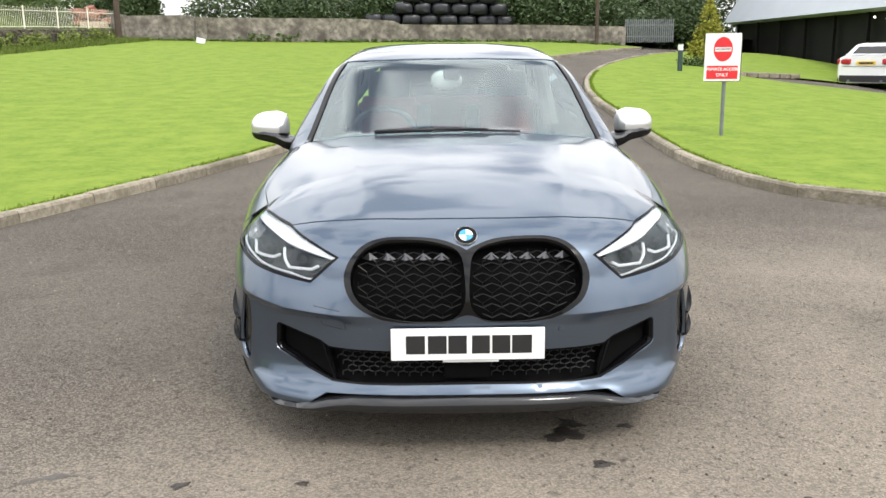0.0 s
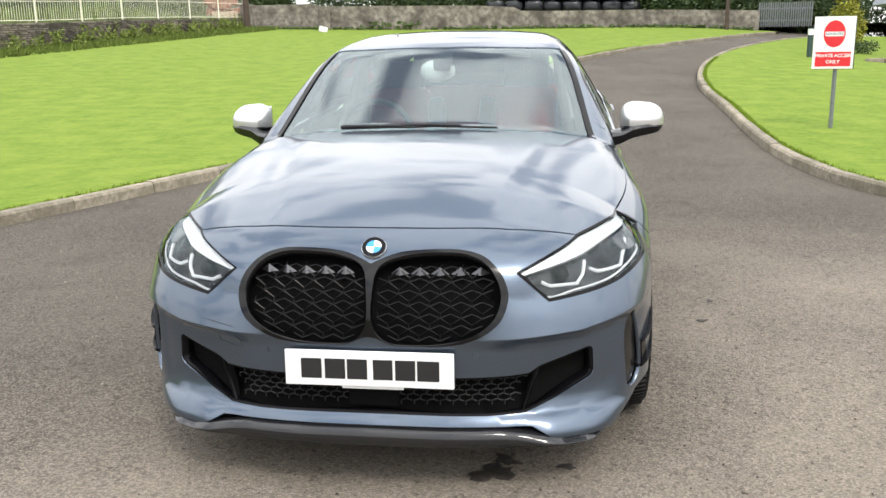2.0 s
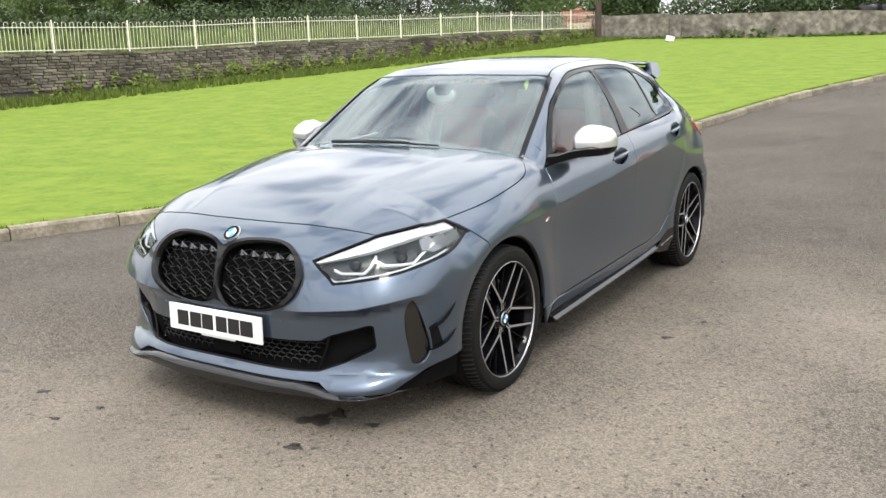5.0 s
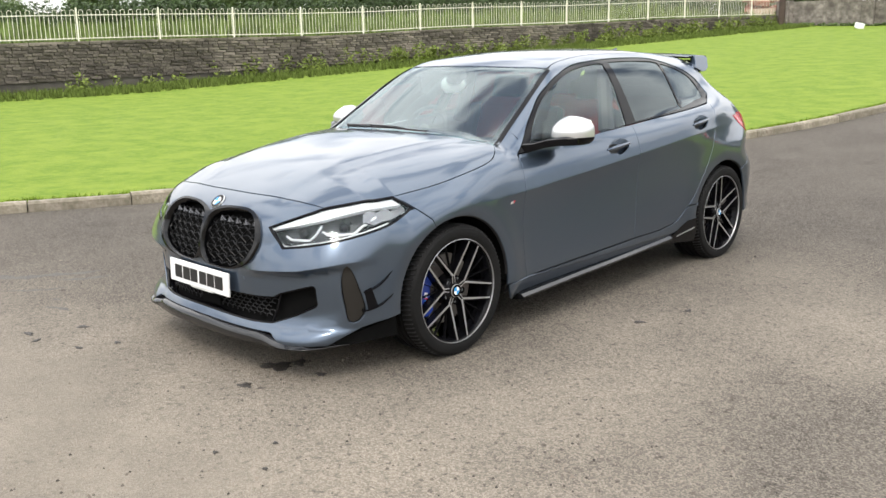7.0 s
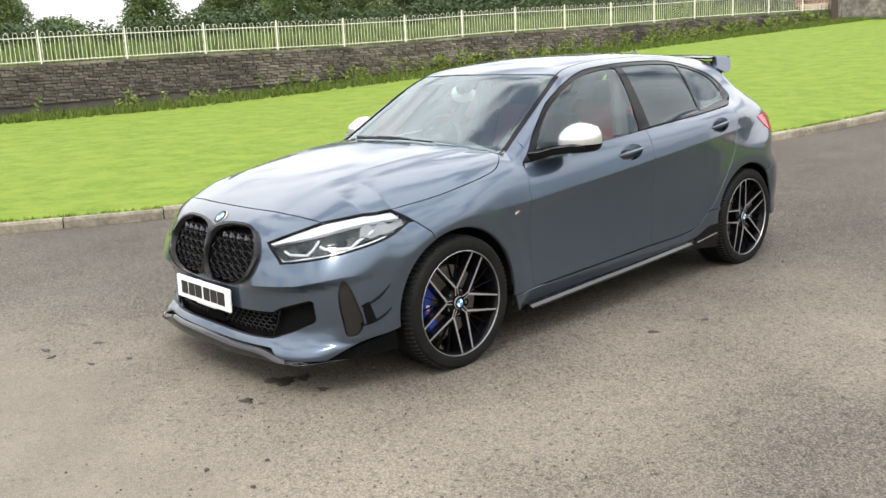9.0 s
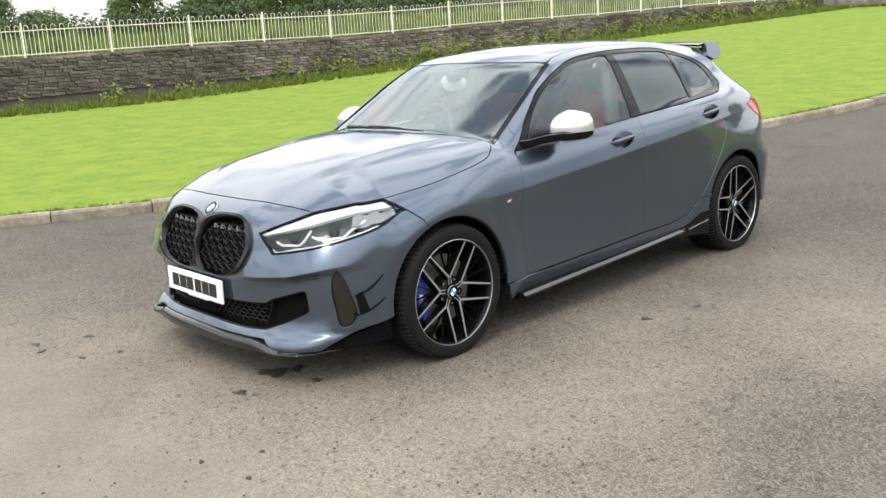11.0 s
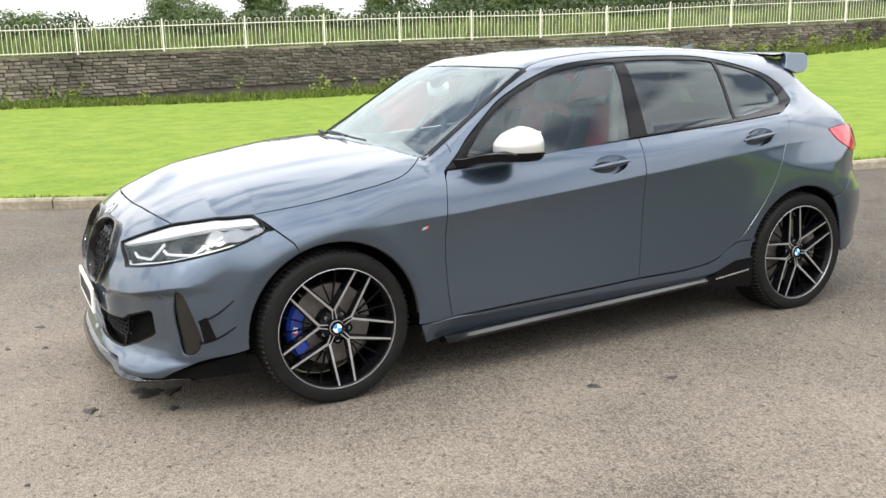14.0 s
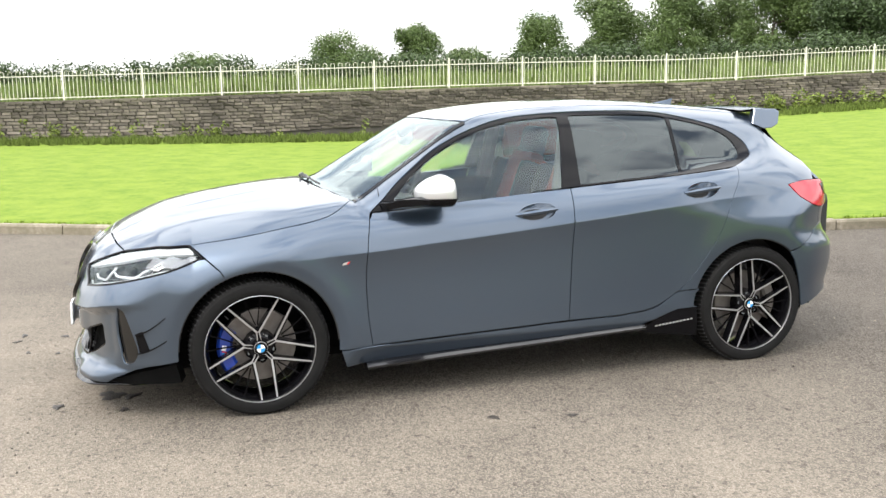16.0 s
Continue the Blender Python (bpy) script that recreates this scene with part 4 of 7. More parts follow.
low_edge = line(np.concatenate([ang([(0.873, -0.378, 0.289), (0.845, -0.495, 0.272), (0.817, -0.556, 0.256), (0.765, -0.643, 0.212), (0.734, -0.673, 0.188), (0.64, -0.74, 0.186), (0.545, -0.785, 0.188), (0.49, -0.81, 0.226), (0.25, -0.845, 0.228)]), [(0, 0.229)]]), 0.02)
arc_f = arch(0.0, 113, 184, n=34)
arc_f3 = on_side(arc_f)[0]
end3 = on_side(np.array([(-0.226, 0.746), (-0.165, 0.692)]))[0]
half = np.concatenate([shut_ang[:-1], lamp_up[i_fc:-1], lamp_low[:-1], ang(end3), ang(arc_f3), low_edge])
GRILLE = [(0.0, 0.712), (0.024, 0.722), (0.087, 0.741), (0.205, 0.749), (0.294, 0.744), (0.351, 0.724), (0.398, 0.678), (0.415, 0.623), (0.396, 0.56), (0.335, 0.512), (0.255, 0.489), (0.139, 0.484), (0.062, 0.489), (0.022, 0.506), (0.0, 0.51)]
grille_xz = sym(spline(GRILLE, step=0.012))
INTAKE = np.concatenate([line([(0, 0.384), (0.28, 0.380), (0.478, 0.384)], 0.02)[:-1], line([(0.478, 0.384), (0.512, 0.404), (0.655, 0.448), (0.668, 0.446), (0.674, 0.437), (0.678, 0.365), (0.674, 0.354), (0.664, 0.344), (0.56, 0.292), (0.47, 0.258)], 0.012)[:-1], line([(0.47, 0.258), (0.36, 0.254), (0, 0.257)], 0.02)])
intake_xz = sym(INTAKE)
VANE3 = [(0.795, -0.605, 0.545), (0.774, -0.62, 0.505), (0.768, -0.62, 0.44), (0.774, -0.61, 0.36), (0.79, -0.60, 0.285), (0.812, -0.57, 0.285), (0.828, -0.535, 0.33), (0.820, -0.555, 0.43), (0.803, -0.59, 0.525)]
VANE = spline(ang(VANE3), True, 0.012)
bump_holes = [ang(nose3(grille_xz)), ang(nose3(intake_xz)), VANE, VANE[::-1] * (-1, 1)]
bx = np.concatenate([np.arange(0.32, 0.83, 0.011)] * 4)
bz = np.concatenate([np.interp(np.arange(0.32, 0.83, 0.011), BLADE_X, BLADE_Z) + d for d in (-0.012, -0.003, 0.003, 0.012)])
lx = np.arange(0.40, 0.79, 0.012)
bx = np.concatenate([bx] + [lx] * 4)
bz = np.concatenate([bz] + [np.interp(lx, LEDGE_X, LEDGE_Z) + d for d in (-0.008, 0.014, 0.036, 0.062)])
folds = ang(nose3(np.column_stack([bx, bz])))
folds = np.concatenate([folds, folds * (-1, 1)])
bumper = panel("front_bumper", grow(sym(half), -0.001), on_front, PT, car, bump_holes, grid=0.020, more=folds)[0]


# grille: frame, bars, backing
def nose_ang(q, d=0.0):
    p = nose3(q)
    return p + skin_normal(p) * d


KID = [(0.020, 0.64), (0.034, 0.697), (0.105, 0.722), (0.203, 0.730), (0.291, 0.724), (0.346, 0.698), (0.380, 0.643), (0.372, 0.579), (0.315, 0.529), (0.235, 0.504), (0.12, 0.497), (0.053, 0.506), (0.022, 0.545)]
kid = grow(spline(KID, True, 0.012), 0.011)
M["sky_bright_facet"] = mat("sky_bright_facet", (0.11, 0.11, 0.115), 0.3, 0.9, vary=0.2, vscale=40)
M["lattice"] = mat("lattice_black", (0.004, 0.004, 0.0045), 0.32, spec=0.14, vary=0.2, vscale=30)
M["brow"] = mat("lamp_brow_silver", (0.82, 0.82, 0.82), 0.3, 0.2, coat=0.5, vary=0.1, vscale=20)
M["piano"] = mat("piano_black", (0.003, 0.003, 0.0035), 0.10, spec=0.32, vary=0.2, vscale=30)
frame_ = panel("grille_frame", ang(nose3(grille_xz)), on_front, M["piano"], car, [ang(nose3(kid)), ang(nose3(kid * (-1, 1)))], grid=0.02, off=0.016, lip=0.04, label="gloss black grille surround")[0]
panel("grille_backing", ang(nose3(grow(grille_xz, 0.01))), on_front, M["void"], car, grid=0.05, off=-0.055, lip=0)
for sg in (1, -1):
    bm = bmesh.new()
    poly = grow(kid, -0.004)
    s_, hgt = 0.064, 0.0355
    segs = []
    for r in range(0, 8):
        for c in range(-1, 8):
            cx, cz = 0.021 + c * s_ + (r % 2) * s_ / 2, 0.494 + r * hgt
            segs += [((cx, cz), (cx - s_ / 2, cz + hgt * 0.36)), ((cx, cz), (cx + s_ / 2, cz + hgt * 0.36)), ((cx, cz), (cx - s_ / 2, cz - hgt * 0.62)), ((cx, cz), (cx + s_ / 2, cz - hgt * 0.62)), ((cx, cz), (cx, cz + hgt * 0.52))]
    a0 = np.array([q_[0] for q_ in segs])
    b0 = np.array([q_[1] for q_ in segs])
    ok = inside(a0, poly) & inside(b0, poly)
    pa, pb = nose_ang(a0[ok], -0.012), nose_ang(b0[ok], -0.020)
    for a, b in zip(pa, pb):
        rod(bm, (a[0] * sg, a[1], a[2]), (b[0] * sg, b[1], b[2]), 0.0030, 0.0022, 4)
    ends = nose_ang(np.array([(cx, 0.712) for cx in np.arange(0.085, 0.34, 0.062)]), -0.006)
    tips = nose_ang(np.array([(cx, 0.690) for cx in np.arange(0.085, 0.34, 0.062)]), -0.012)
    wings = [nose_ang(np.array([(cx + d, 0.699) for cx in np.arange(0.085, 0.34, 0.062)]), -0.024) for d in (-0.029, 0.029)]
    # facets get a lighter metal than the lattice, standing for reflected sky
    fb = bmesh.new()
    for a, b, wl_, wr_ in zip(ends, tips, *wings):
        q = [fb.verts.new((p[0] * sg, p[1], p[2])) for p in (a, wl_, b, wr_)]
        fb.faces.new((q[0], q[1], q[2]))
        fb.faces.new((q[0], q[2], q[3]))
    part("lattice_facet", fb, M["sky_bright_facet"], car, "grille's top facets, in lighter metal for the sky's reflection")
    part("grille_lattice", bm, M["lattice"], car, "gloss black lattice of three-armed bars", smooth=True)

# lower intake
M["void2"] = mat("matt_mesh_black", (0.016, 0.016, 0.017), 0.6, spec=0.3, vary=0.3, vscale=30)
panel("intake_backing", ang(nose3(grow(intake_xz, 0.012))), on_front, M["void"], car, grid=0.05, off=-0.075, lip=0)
rim_o, rim_i = intake_xz, grow(intake_xz, -0.007)
panel("intake_trim", ang(nose3(rim_o)), on_front, M["gloss"], car, [ang(nose3(rim_i))], grid=0.03, off=-0.004, lip=0.04)
bm = bmesh.new()
hexr = 0.021
for r in range(0, 8):
    for c in range(-16, 17):
        cx, cz = c * hexr * 1.95 + (r % 2) * hexr * 0.975, 0.262 + r * hexr * 0.85
        pts = [(cx + hexr * 0.95 * math.cos(k * math.pi / 3 + math.pi / 6), cz + hexr * 0.57 * math.sin(k * math.pi / 3 + math.pi / 6)) for k in range(4)]
        q = np.array(pts)
        if not inside(q, np.array([(-0.50, 0.38), (0.50, 0.38), (0.455, 0.26), (-0.455, 0.26)])).all():
            continue
        p3 = nose_ang(q, -0.035)
        for a, b in zip(p3, p3[1:]):
            rod(bm, a, b, 0.0028, n=4, caps=False)
part("intake_mesh", bm, M["void2"], car, "black honeycomb mesh")
for sg in (1, -1):
    bm = bmesh.new()
    p3 = nose_ang(np.array([(0.512, 0.402), (0.49, 0.33), (0.462, 0.262)]), -0.012)
    tube(bm, [(p[0] * sg, p[1], p[2]) for p in p3], 0.006, 6)
    part("intake_divider", bm, M["gloss"], car, smooth=True)
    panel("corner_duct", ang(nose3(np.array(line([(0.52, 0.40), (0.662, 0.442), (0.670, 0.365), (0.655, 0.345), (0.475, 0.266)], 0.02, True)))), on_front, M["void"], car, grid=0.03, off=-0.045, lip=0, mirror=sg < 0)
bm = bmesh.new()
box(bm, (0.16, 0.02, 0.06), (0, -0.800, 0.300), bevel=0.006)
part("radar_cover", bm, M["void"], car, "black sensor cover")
M["blade_black"] = mat("side_blade_black", (0.010, 0.009, 0.008), 0.22, spec=0.6, vary=0.2, vscale=20)
panel("side_blade", grow(VANE, -0.002), on_front, M["blade_black"], car, grid=0.02, off=lambda v: -0.006 - 0.010 * step_(0.545 - v[:, 1], 0.0, 0.12), lip=0.02, both=True, label="gloss black upright intake blade")

# splitter, deflectors and canards
xs = np.linspace(-0.76, 0.76, 77)
yf = NOSE(np.full(77, 0.2)) + SWEEP(np.abs(xs)) - 0.018 - 0.032 * step_(np.abs(xs), 0.44, 0.56) + 0.17 * step_(np.abs(xs), 0.66, 0.80)
zt = np.interp(np.abs(xs), (0, 0.40, 0.60, 0.76), (0.226, 0.220, 0.187, 0.190))
zb = zt * 0 + 0.166
vs, fs = [], []
for x, y, a, b in zip(xs, yf, zt, zb):
    vs += [(x, y + 0.10, a + 0.004), (x, y + 0.020, a), (x, y + 0.006, a - 0.014), (x, y, b + 0.008), (x, y + 0.012, b), (x, y + 0.12, b)]
for i in range(76):
    for k in range(5):
        fs.append((6 * i + k, 6 * i + k + 1, 6 * i + 7 + k, 6 * i + 6 + k))
M["carbon"] = mat("gloss_dark_splitter", (0.008, 0.008, 0.009), 0.12, coat=0.25, fine=0.2, fscale=160, tint=(0.03, 0.03, 0.032))
sp_ = mesh_object("splitter", vs, fs, M["carbon"], car, "glossy dark front splitter", True)
for sg in (1, -1):
    bm = bmesh.new()
    loop = [(0.70, -0.70, 0.18), (0.80, -0.55, 0.235), (0.850, -0.38, 0.275), (0.835, -0.36, 0.18), (0.79, -0.55, 0.178), (0.70, -0.69, 0.172)]
    outer = [bm.verts.new((x * sg, y, z)) for x, y, z in loop]
    inner = [bm.verts.new((x * sg * 0.88, y + 0.02, z)) for x, y, z in loop]
    bm.faces.new(outer)
    bm.faces.new(inner[::-1])
    for k in range(6):
        bm.faces.new((outer[k], outer[(k + 1) % 6], inner[(k + 1) % 6], inner[k]))
    part("air_deflector", bm, M["void"], car)
    for z0, z1 in ((0.418, 0.494), (0.332, 0.388)):
        bm = bmesh.new()
        n_ = 8
        row = []
        for i in range(n_ + 1):
            u = i / n_
            y = -0.548 + 0.135 * u
            p = on_side(np.array([(y, z0 + (z1 - z0) * u ** 1.4)]))[0][0]
            out = 0.016 * math.sin(math.pi * min(1, u * 0.8 + 0.22))
            row.append([bm.verts.new(((p[0] - 0.01) * sg, y, p[2] + 0.003)), bm.verts.new(((p[0] + out) * sg, y, p[2] + 0.006)), bm.verts.new(((p[0] + out) * sg, y, p[2])), bm.verts.new(((p[0] - 0.01) * sg, y, p[2] - 0.005))])
        for a, b in zip(row, row[1:]):
            for k in range(4):
                bm.faces.new((a[k], a[(k + 1) % 4], b[(k + 1) % 4], b[k]))
        bm.faces.new(row[0])
        bm.faces.new(row[-1])
        part("canard", bm, M["gloss"], car, "black aero canard")
    panel("canard_base", line([(-0.545, 0.425), (-0.515, 0.438), (-0.488, 0.352), (-0.53, 0.335)], 0.012, True), on_side, M["gloss"], car, grid=0.02, off=0.003, lip=0.004, mirror=sg < 0)

# number plate, badge, sensors
plate = part("number_plate", box(bmesh.new(), (0.52, 0.012, 0.111), (0, -0.866, 0.4135), (-1.5, 0, 0), 0.004), M["plate"], car, "white number plate")
for x0, x1 in ((-0.209, -0.145), (-0.135, -0.072), (-0.066, -0.004), (0.014, 0.074), (0.082, 0.143), (0.149, 0.216)):
    bm = bmesh.new()
    box(bm, (x1 - x0, 0.002, 0.063), ((x0 + x1) / 2, -0.873, 0.4135), (-1.5, 0, 0), 0.0006)
    part("plate_bar", bm, M["black"], plate)
bm = bmesh.new()
box(bm, (0.19, 0.004, 0.008), (0.01, -0.862, 0.352))
part("plate_caption", bm, M["plate"], plate)


def roundel(at, normal, r, parent, name="roundel"):
    """A plain ring with blue and white quarters."""
    q = Vector(normal).to_track_quat("Z", "Y").to_matrix().to_4x4()
    m = Matrix.Translation(at) @ q
    bm = bmesh.new()
    bmesh.ops.create_cone(bm, cap_ends=True, segments=36, radius1=r, radius2=r * 0.95, depth=0.006, matrix=m)
    rim = part(name, bm, M["silver"], parent, smooth=True)
    for nm, rr, dz, material in (("ring", r * 0.93, 0.0036, M["gloss"]),):
        bm = bmesh.new()
        bmesh.ops.create_circle(bm, cap_ends=True, segments=36, radius=rr, matrix=m @ Matrix.Translation((0, 0, dz)))
        part(nm, bm, material, rim)
    for k in range(4):
        bm = bmesh.new()
        vs_ = [bm.verts.new(m @ Vector((0, 0, 0.0042)))]
        for i in range(9):
            a = math.pi / 2 * (k + i / 8)
            vs_.append(bm.verts.new(m @ Vector((math.cos(a) * r * 0.6, math.sin(a) * r * 0.6, 0.0042))))
        bm.faces.new(vs_)
        part("quarter", bm, M["badge_blue"] if k % 2 else M["plate"], rim)
    return rim


bp_ = nose3([(0, 0.757)])
roundel(Vector(bp_[0]) + Vector(skin_normal(bp_)[0]) * 0.004, skin_normal(bp_)[0], 0.040, car)
for x, z in ((-0.332, 0.45), (0.32, 0.452)):
    p = nose3([(x, z)])
    n_ = Vector(skin_normal(p)[0])
    bm = bmesh.new()
    bmesh.ops.create_cone(bm, cap_ends=True, segments=20, radius1=0.010, radius2=0.0085, depth=0.003, matrix=Matrix.Translation(Vector(p[0]) + n_ * 0.0008) @ n_.to_track_quat("Z", "Y").to_matrix().to_4x4())
    part("parking_sensor", bm, PT, car)
p = nose3(line([(-0.526, 0.536), (-0.437, 0.523), (-0.414, 0.45), (-0.50, 0.46)], 0.02, True))
part("tow_cover_seam", tube(bmesh.new(), p + skin_normal(p) * 0.0002, 0.0011, 4), M["black"], car)

# headlamps
for sg in (1, -1):
    lamp = part("headlamp", bmesh.new(), M["black"], car, "clear headlamp with angular light guides")
    mir = dict(mirror=sg < 0)
    panel("lamp_lens", grow(LAMP, -0.002), on_front, M["lens"], lamp, grid=0.022, off=-0.004, lip=0, shadow=False, **mir)
    panel("lamp_rim", grow(LAMP, 0.001), on_front, M["gloss"], lamp, [grow(LAMP, np.concatenate([np.full((len(lamp_low) - 1, 1), -0.0085), np.full((len(lamp_up) - 1, 1), -0.0032)]))], grid=0.03, off=0.0008, lip=0.03, **mir)
    panel("lamp_housing", grow(LAMP, 0.004), on_front, M["lamp_dark"], lamp, grid=0.03, off=-0.060, lip=0, **mir)
    brow = np.concatenate([spline(ang([(0.462, -0.755, 0.686), (0.551, -0.70, 0.708), (0.647, -0.62, 0.735), (0.706, -0.53, 0.757), (0.744, -0.44, 0.772)]), step=0.02), ang([(0.775, -0.37, 0.776), (0.80, -0.285, 0.774)]), ang(top3(spline(LAMP_TOP, step=0.02)))[::-1] - (0, 0.0015), spline(ang([fc3, (0.53, -0.69, 0.731), (0.45, -0.758, 0.694)]), step=0.02)[1:] - (0, 0.004)])
    panel("lamp_brow", brow, on_front, M["brow"], lamp, grid=0.02, off=-0.014, lip=0.02, label="bright silver upper reflector", **mir)
    panel("side_reflector", line(ang([(0.752, -0.47, 0.764), (0.775, -0.37, 0.770), (0.806, -0.275, 0.765), (0.818, -0.255, 0.750), (0.828, -0.33, 0.732), (0.806, -0.43, 0.716), (0.772, -0.48, 0.722)]), 0.015, True), on_front, M["reflector"], lamp, grid=0.02, off=lambda v: -0.024 - 0.012 * np.sin(v[:, 0] * 90), lip=0.01, label="grey faceted side reflector", **mir)
    for pts in ([(0.520, -0.73, 0.664), (0.548, -0.726, 0.648), (0.633, -0.691, 0.650), (0.651, -0.67, 0.677), (0.655, -0.631, 0.719)], [(0.672, -0.641, 0.695), (0.697, -0.632, 0.682), (0.786, -0.554, 0.682), (0.797, -0.518, 0.711), (0.795, -0.424, 0.747)]):
        p = on_front(line(ang(pts), 0.02))[0]
        p = p - skin_normal(p) * 0.030
        part("light_guide", tube(bmesh.new(), p * (sg, 1, 1), 0.0058, 6), M["guide"], lamp, smooth=True)
    for c3 in ((0.592, -0.70, 0.690), (0.742, -0.58, 0.716)):
        p = on_front(ang([c3]))[0]
        n_ = skin_normal(p)[0]
        p = Vector((p[0] - n_ * 0.05) * (sg, 1, 1))
        bm = bmesh.new()
        bmesh.ops.create_uvsphere(bm, u_segments=16, v_segments=10, radius=0.026, matrix=Matrix.Translation(p))
        part("projector", bm, M["gloss"], lamp, smooth=True)
    sil = spline(ang([(0.455, -0.752, 0.680), (0.532, -0.75, 0.623), (0.62, -0.71, 0.635), (0.74, -0.62, 0.658), (0.81, -0.50, 0.685), (0.832, -0.38, 0.711)]), step=0.02)
    p = on_front(sil)[0]
    p = p - skin_normal(p) * 0.02
    part("light_strip", tube(bmesh.new(), p * (sg, 1, 1), 0.004, 5), M["guide"], lamp, smooth=True)

# front wings
shut_s3 = top3(SHUT_S)
WS = [(0.698, 0.484), (0.684, 0.538), (0.669, 0.612), (0.649, 0.718), (0.622, 0.858), (0.589, 1.0), (0.560, 1.098)]
ws3 = top3(WS)
GAP_F = spline([(0.545, 0.910), (0.522, 0.80), (0.506, 0.62), (0.512, 0.42), (0.528, 0.285)], step=0.02)
wing = np.concatenate([[(-0.224, 0.749), (-0.258, 0.780)], shut_s3[:, 1:], ws3[:3, 1:], [(0.60, 0.985)], GAP_F[:-1], line([(0.528, 0.283), (0.372, 0.278)], 0.02)[:-1], arch(0, -6, 113, n=54), [(-0.163, 0.694)]])
fold_y = np.arange(0.1, 2.85, 0.012)
FOLD = np.concatenate([np.column_stack([fold_y, CREASE(fold_y) + d]) for d in (-0.005, -0.0012, 0.003, 0.009)])
panel("front_wing", grow(wing, -0.0016), on_side, PT, car, both=True, grid=0.022, more=FOLD)

# doors
DLO_TOP = spline([(0.545, 0.915), (0.62, 0.98), (0.69, 1.045), (0.79, 1.122), (0.89, 1.193), (0.99, 1.245), (1.085, 1.285), (1.287, 1.342), (1.514, 1.366), (1.847, 1.376), (2.19, 1.365), (2.467, 1.312), (2.62, 1.268), (2.705, 1.222), (2.75, 1.175), (2.745, 1.135), (2.715, 1.112), (2.66, 1.096)], step=0.02)
belt_y = np.arange(0.56, 2.70, 0.03)
BELT_L = np.column_stack([belt_y, BELT(belt_y)])
GAP_M = line([(1.557, 0.322), (1.584, 0.992)], 0.03)
GAP_R = spline([(2.590, 1.072), (2.55, 0.99), (2.495, 0.90), (2.41, 0.707), (2.25, 0.489), (2.178, 0.427), (2.05, 0.354), (1.85, 0.325), (1.70, 0.3225)], step=0.02)


def cup(yc, zc, a, b):
    """A handle's recess."""
    th = np.linspace(0, 2 * np.pi, 30, endpoint=False)
    return np.column_stack([yc + a * np.cos(th), zc + b * np.sin(th) + 0.10 * a * np.cos(th)])


def door(name, outline, yc, zc, mirror):
    hole = cup(yc, zc, 0.102, 0.043)
    d = panel(name, grow(outline, -0.0016), on_side, PT, car, [hole], mirror=mirror, grid=0.026, more=FOLD)[0]
    panel("handle_recess", grow(hole, 0.001), on_side, PT, d, grid=0.012, lip=0, mirror=mirror,
          off=lambda v: -0.062 * (1 - ((v[:, 0] - yc) / 0.104) ** 2 - ((v[:, 1] - zc) / 0.045) ** 2).clip(0, 1) ** 0.55)
    n_ = 14
    bm, rows = bmesh.new(), []
    for i in range(n_ + 1):
        u = i / n_ * 2 - 1
        y = yc + u * 0.112
        p = on_side(np.array([(y, zc + 0.002 + 0.011 * u)]))[0][0]
        out = 0.004 + 0.010 * (1 - u * u)
        hh = 0.0125 * (1 - 0.5 * abs(u) ** 2.5)
        ring = [(p[0] - 0.010, hh * 0.7), (p[0] + out * 0.7, hh), (p[0] + out + 0.002, 0.2 * hh), (p[0] + out * 0.6, -hh * 0.9), (p[0] - 0.010, -hh * 0.7)]
        rows.append([bm.verts.new((x * (-1 if mirror else 1), y, p[2] + z)) for x, z in ring])
    for a, b in zip(rows, rows[1:]):
        for k in range(5):
            bm.faces.new((a[k], a[(k + 1) % 5], b[(k + 1) % 5], b[k]))
    bm.faces.new(rows[0])
    bm.faces.new(rows[-1])
    part("door_handle", bm, PT, d, smooth=True)
    return d


fd = np.concatenate([GAP_F[1:][::-1] + (0.001, 0), BELT_L[(belt_y < 1.575)], [(1.582, 0.992)], GAP_M[::-1][1:] - (0.0008, 0), line([(1.555, 0.322), (0.530, 0.285)], 0.03)[1:-1]])
rd = np.concatenate([GAP_M + (0.0008, 0), BELT_L[(belt_y > 1.60) & (belt_y < 2.57)], GAP_R])
for mirror in (False, True):
    door("front_door", fd, 1.380, 0.884, mirror)
    door("rear_door", rd, 2.318, 0.956, mirror)

# side frame: pillars, cant rail and rear quarter in one pressing
DITCH = spline([(0.549, 1.108), (0.518, 1.25), (0.498, 1.45), (0.490, 1.9), (0.478, 2.4), (0.445, 2.75), (0.425, 2.9)], step=0.03)
ditch3 = top3(DITCH)
frame_out = np.concatenate([ws3[2:, 1:], ditch3[1:, 1:], line([(2.93, 1.235), (3.03, 1.155), (3.13, 1.07), (3.155, 1.02), (3.128, 0.977)], 0.03)[:-1],
                            line([(3.126, 0.976), (3.03, 0.975), (2.908, 0.961), (2.975, 0.888), (3.06, 0.842), (3.12, 0.826)], 0.02)[:-1], line([(3.12, 0.826), (3.125, 0.735), (2.902, 0.610)], 0.03)[:-1],
                            arch(2.645, 52, 164, n=44), line([(2.31, 0.432), (2.182, 0.431)], 0.02)])
i0 = int(np.argmin(np.hypot(*(GAP_R - (2.178, 0.427)).T)))
frame_poly = np.concatenate([frame_out, GAP_R[:i0][::-1], DLO_TOP[::-1][2:], [(0.548, 0.925), (0.602, 0.992)]])
panel("side_frame", grow(frame_poly, -0.0014), on_side, PT, car, both=True, grid=0.022, more=FOLD)

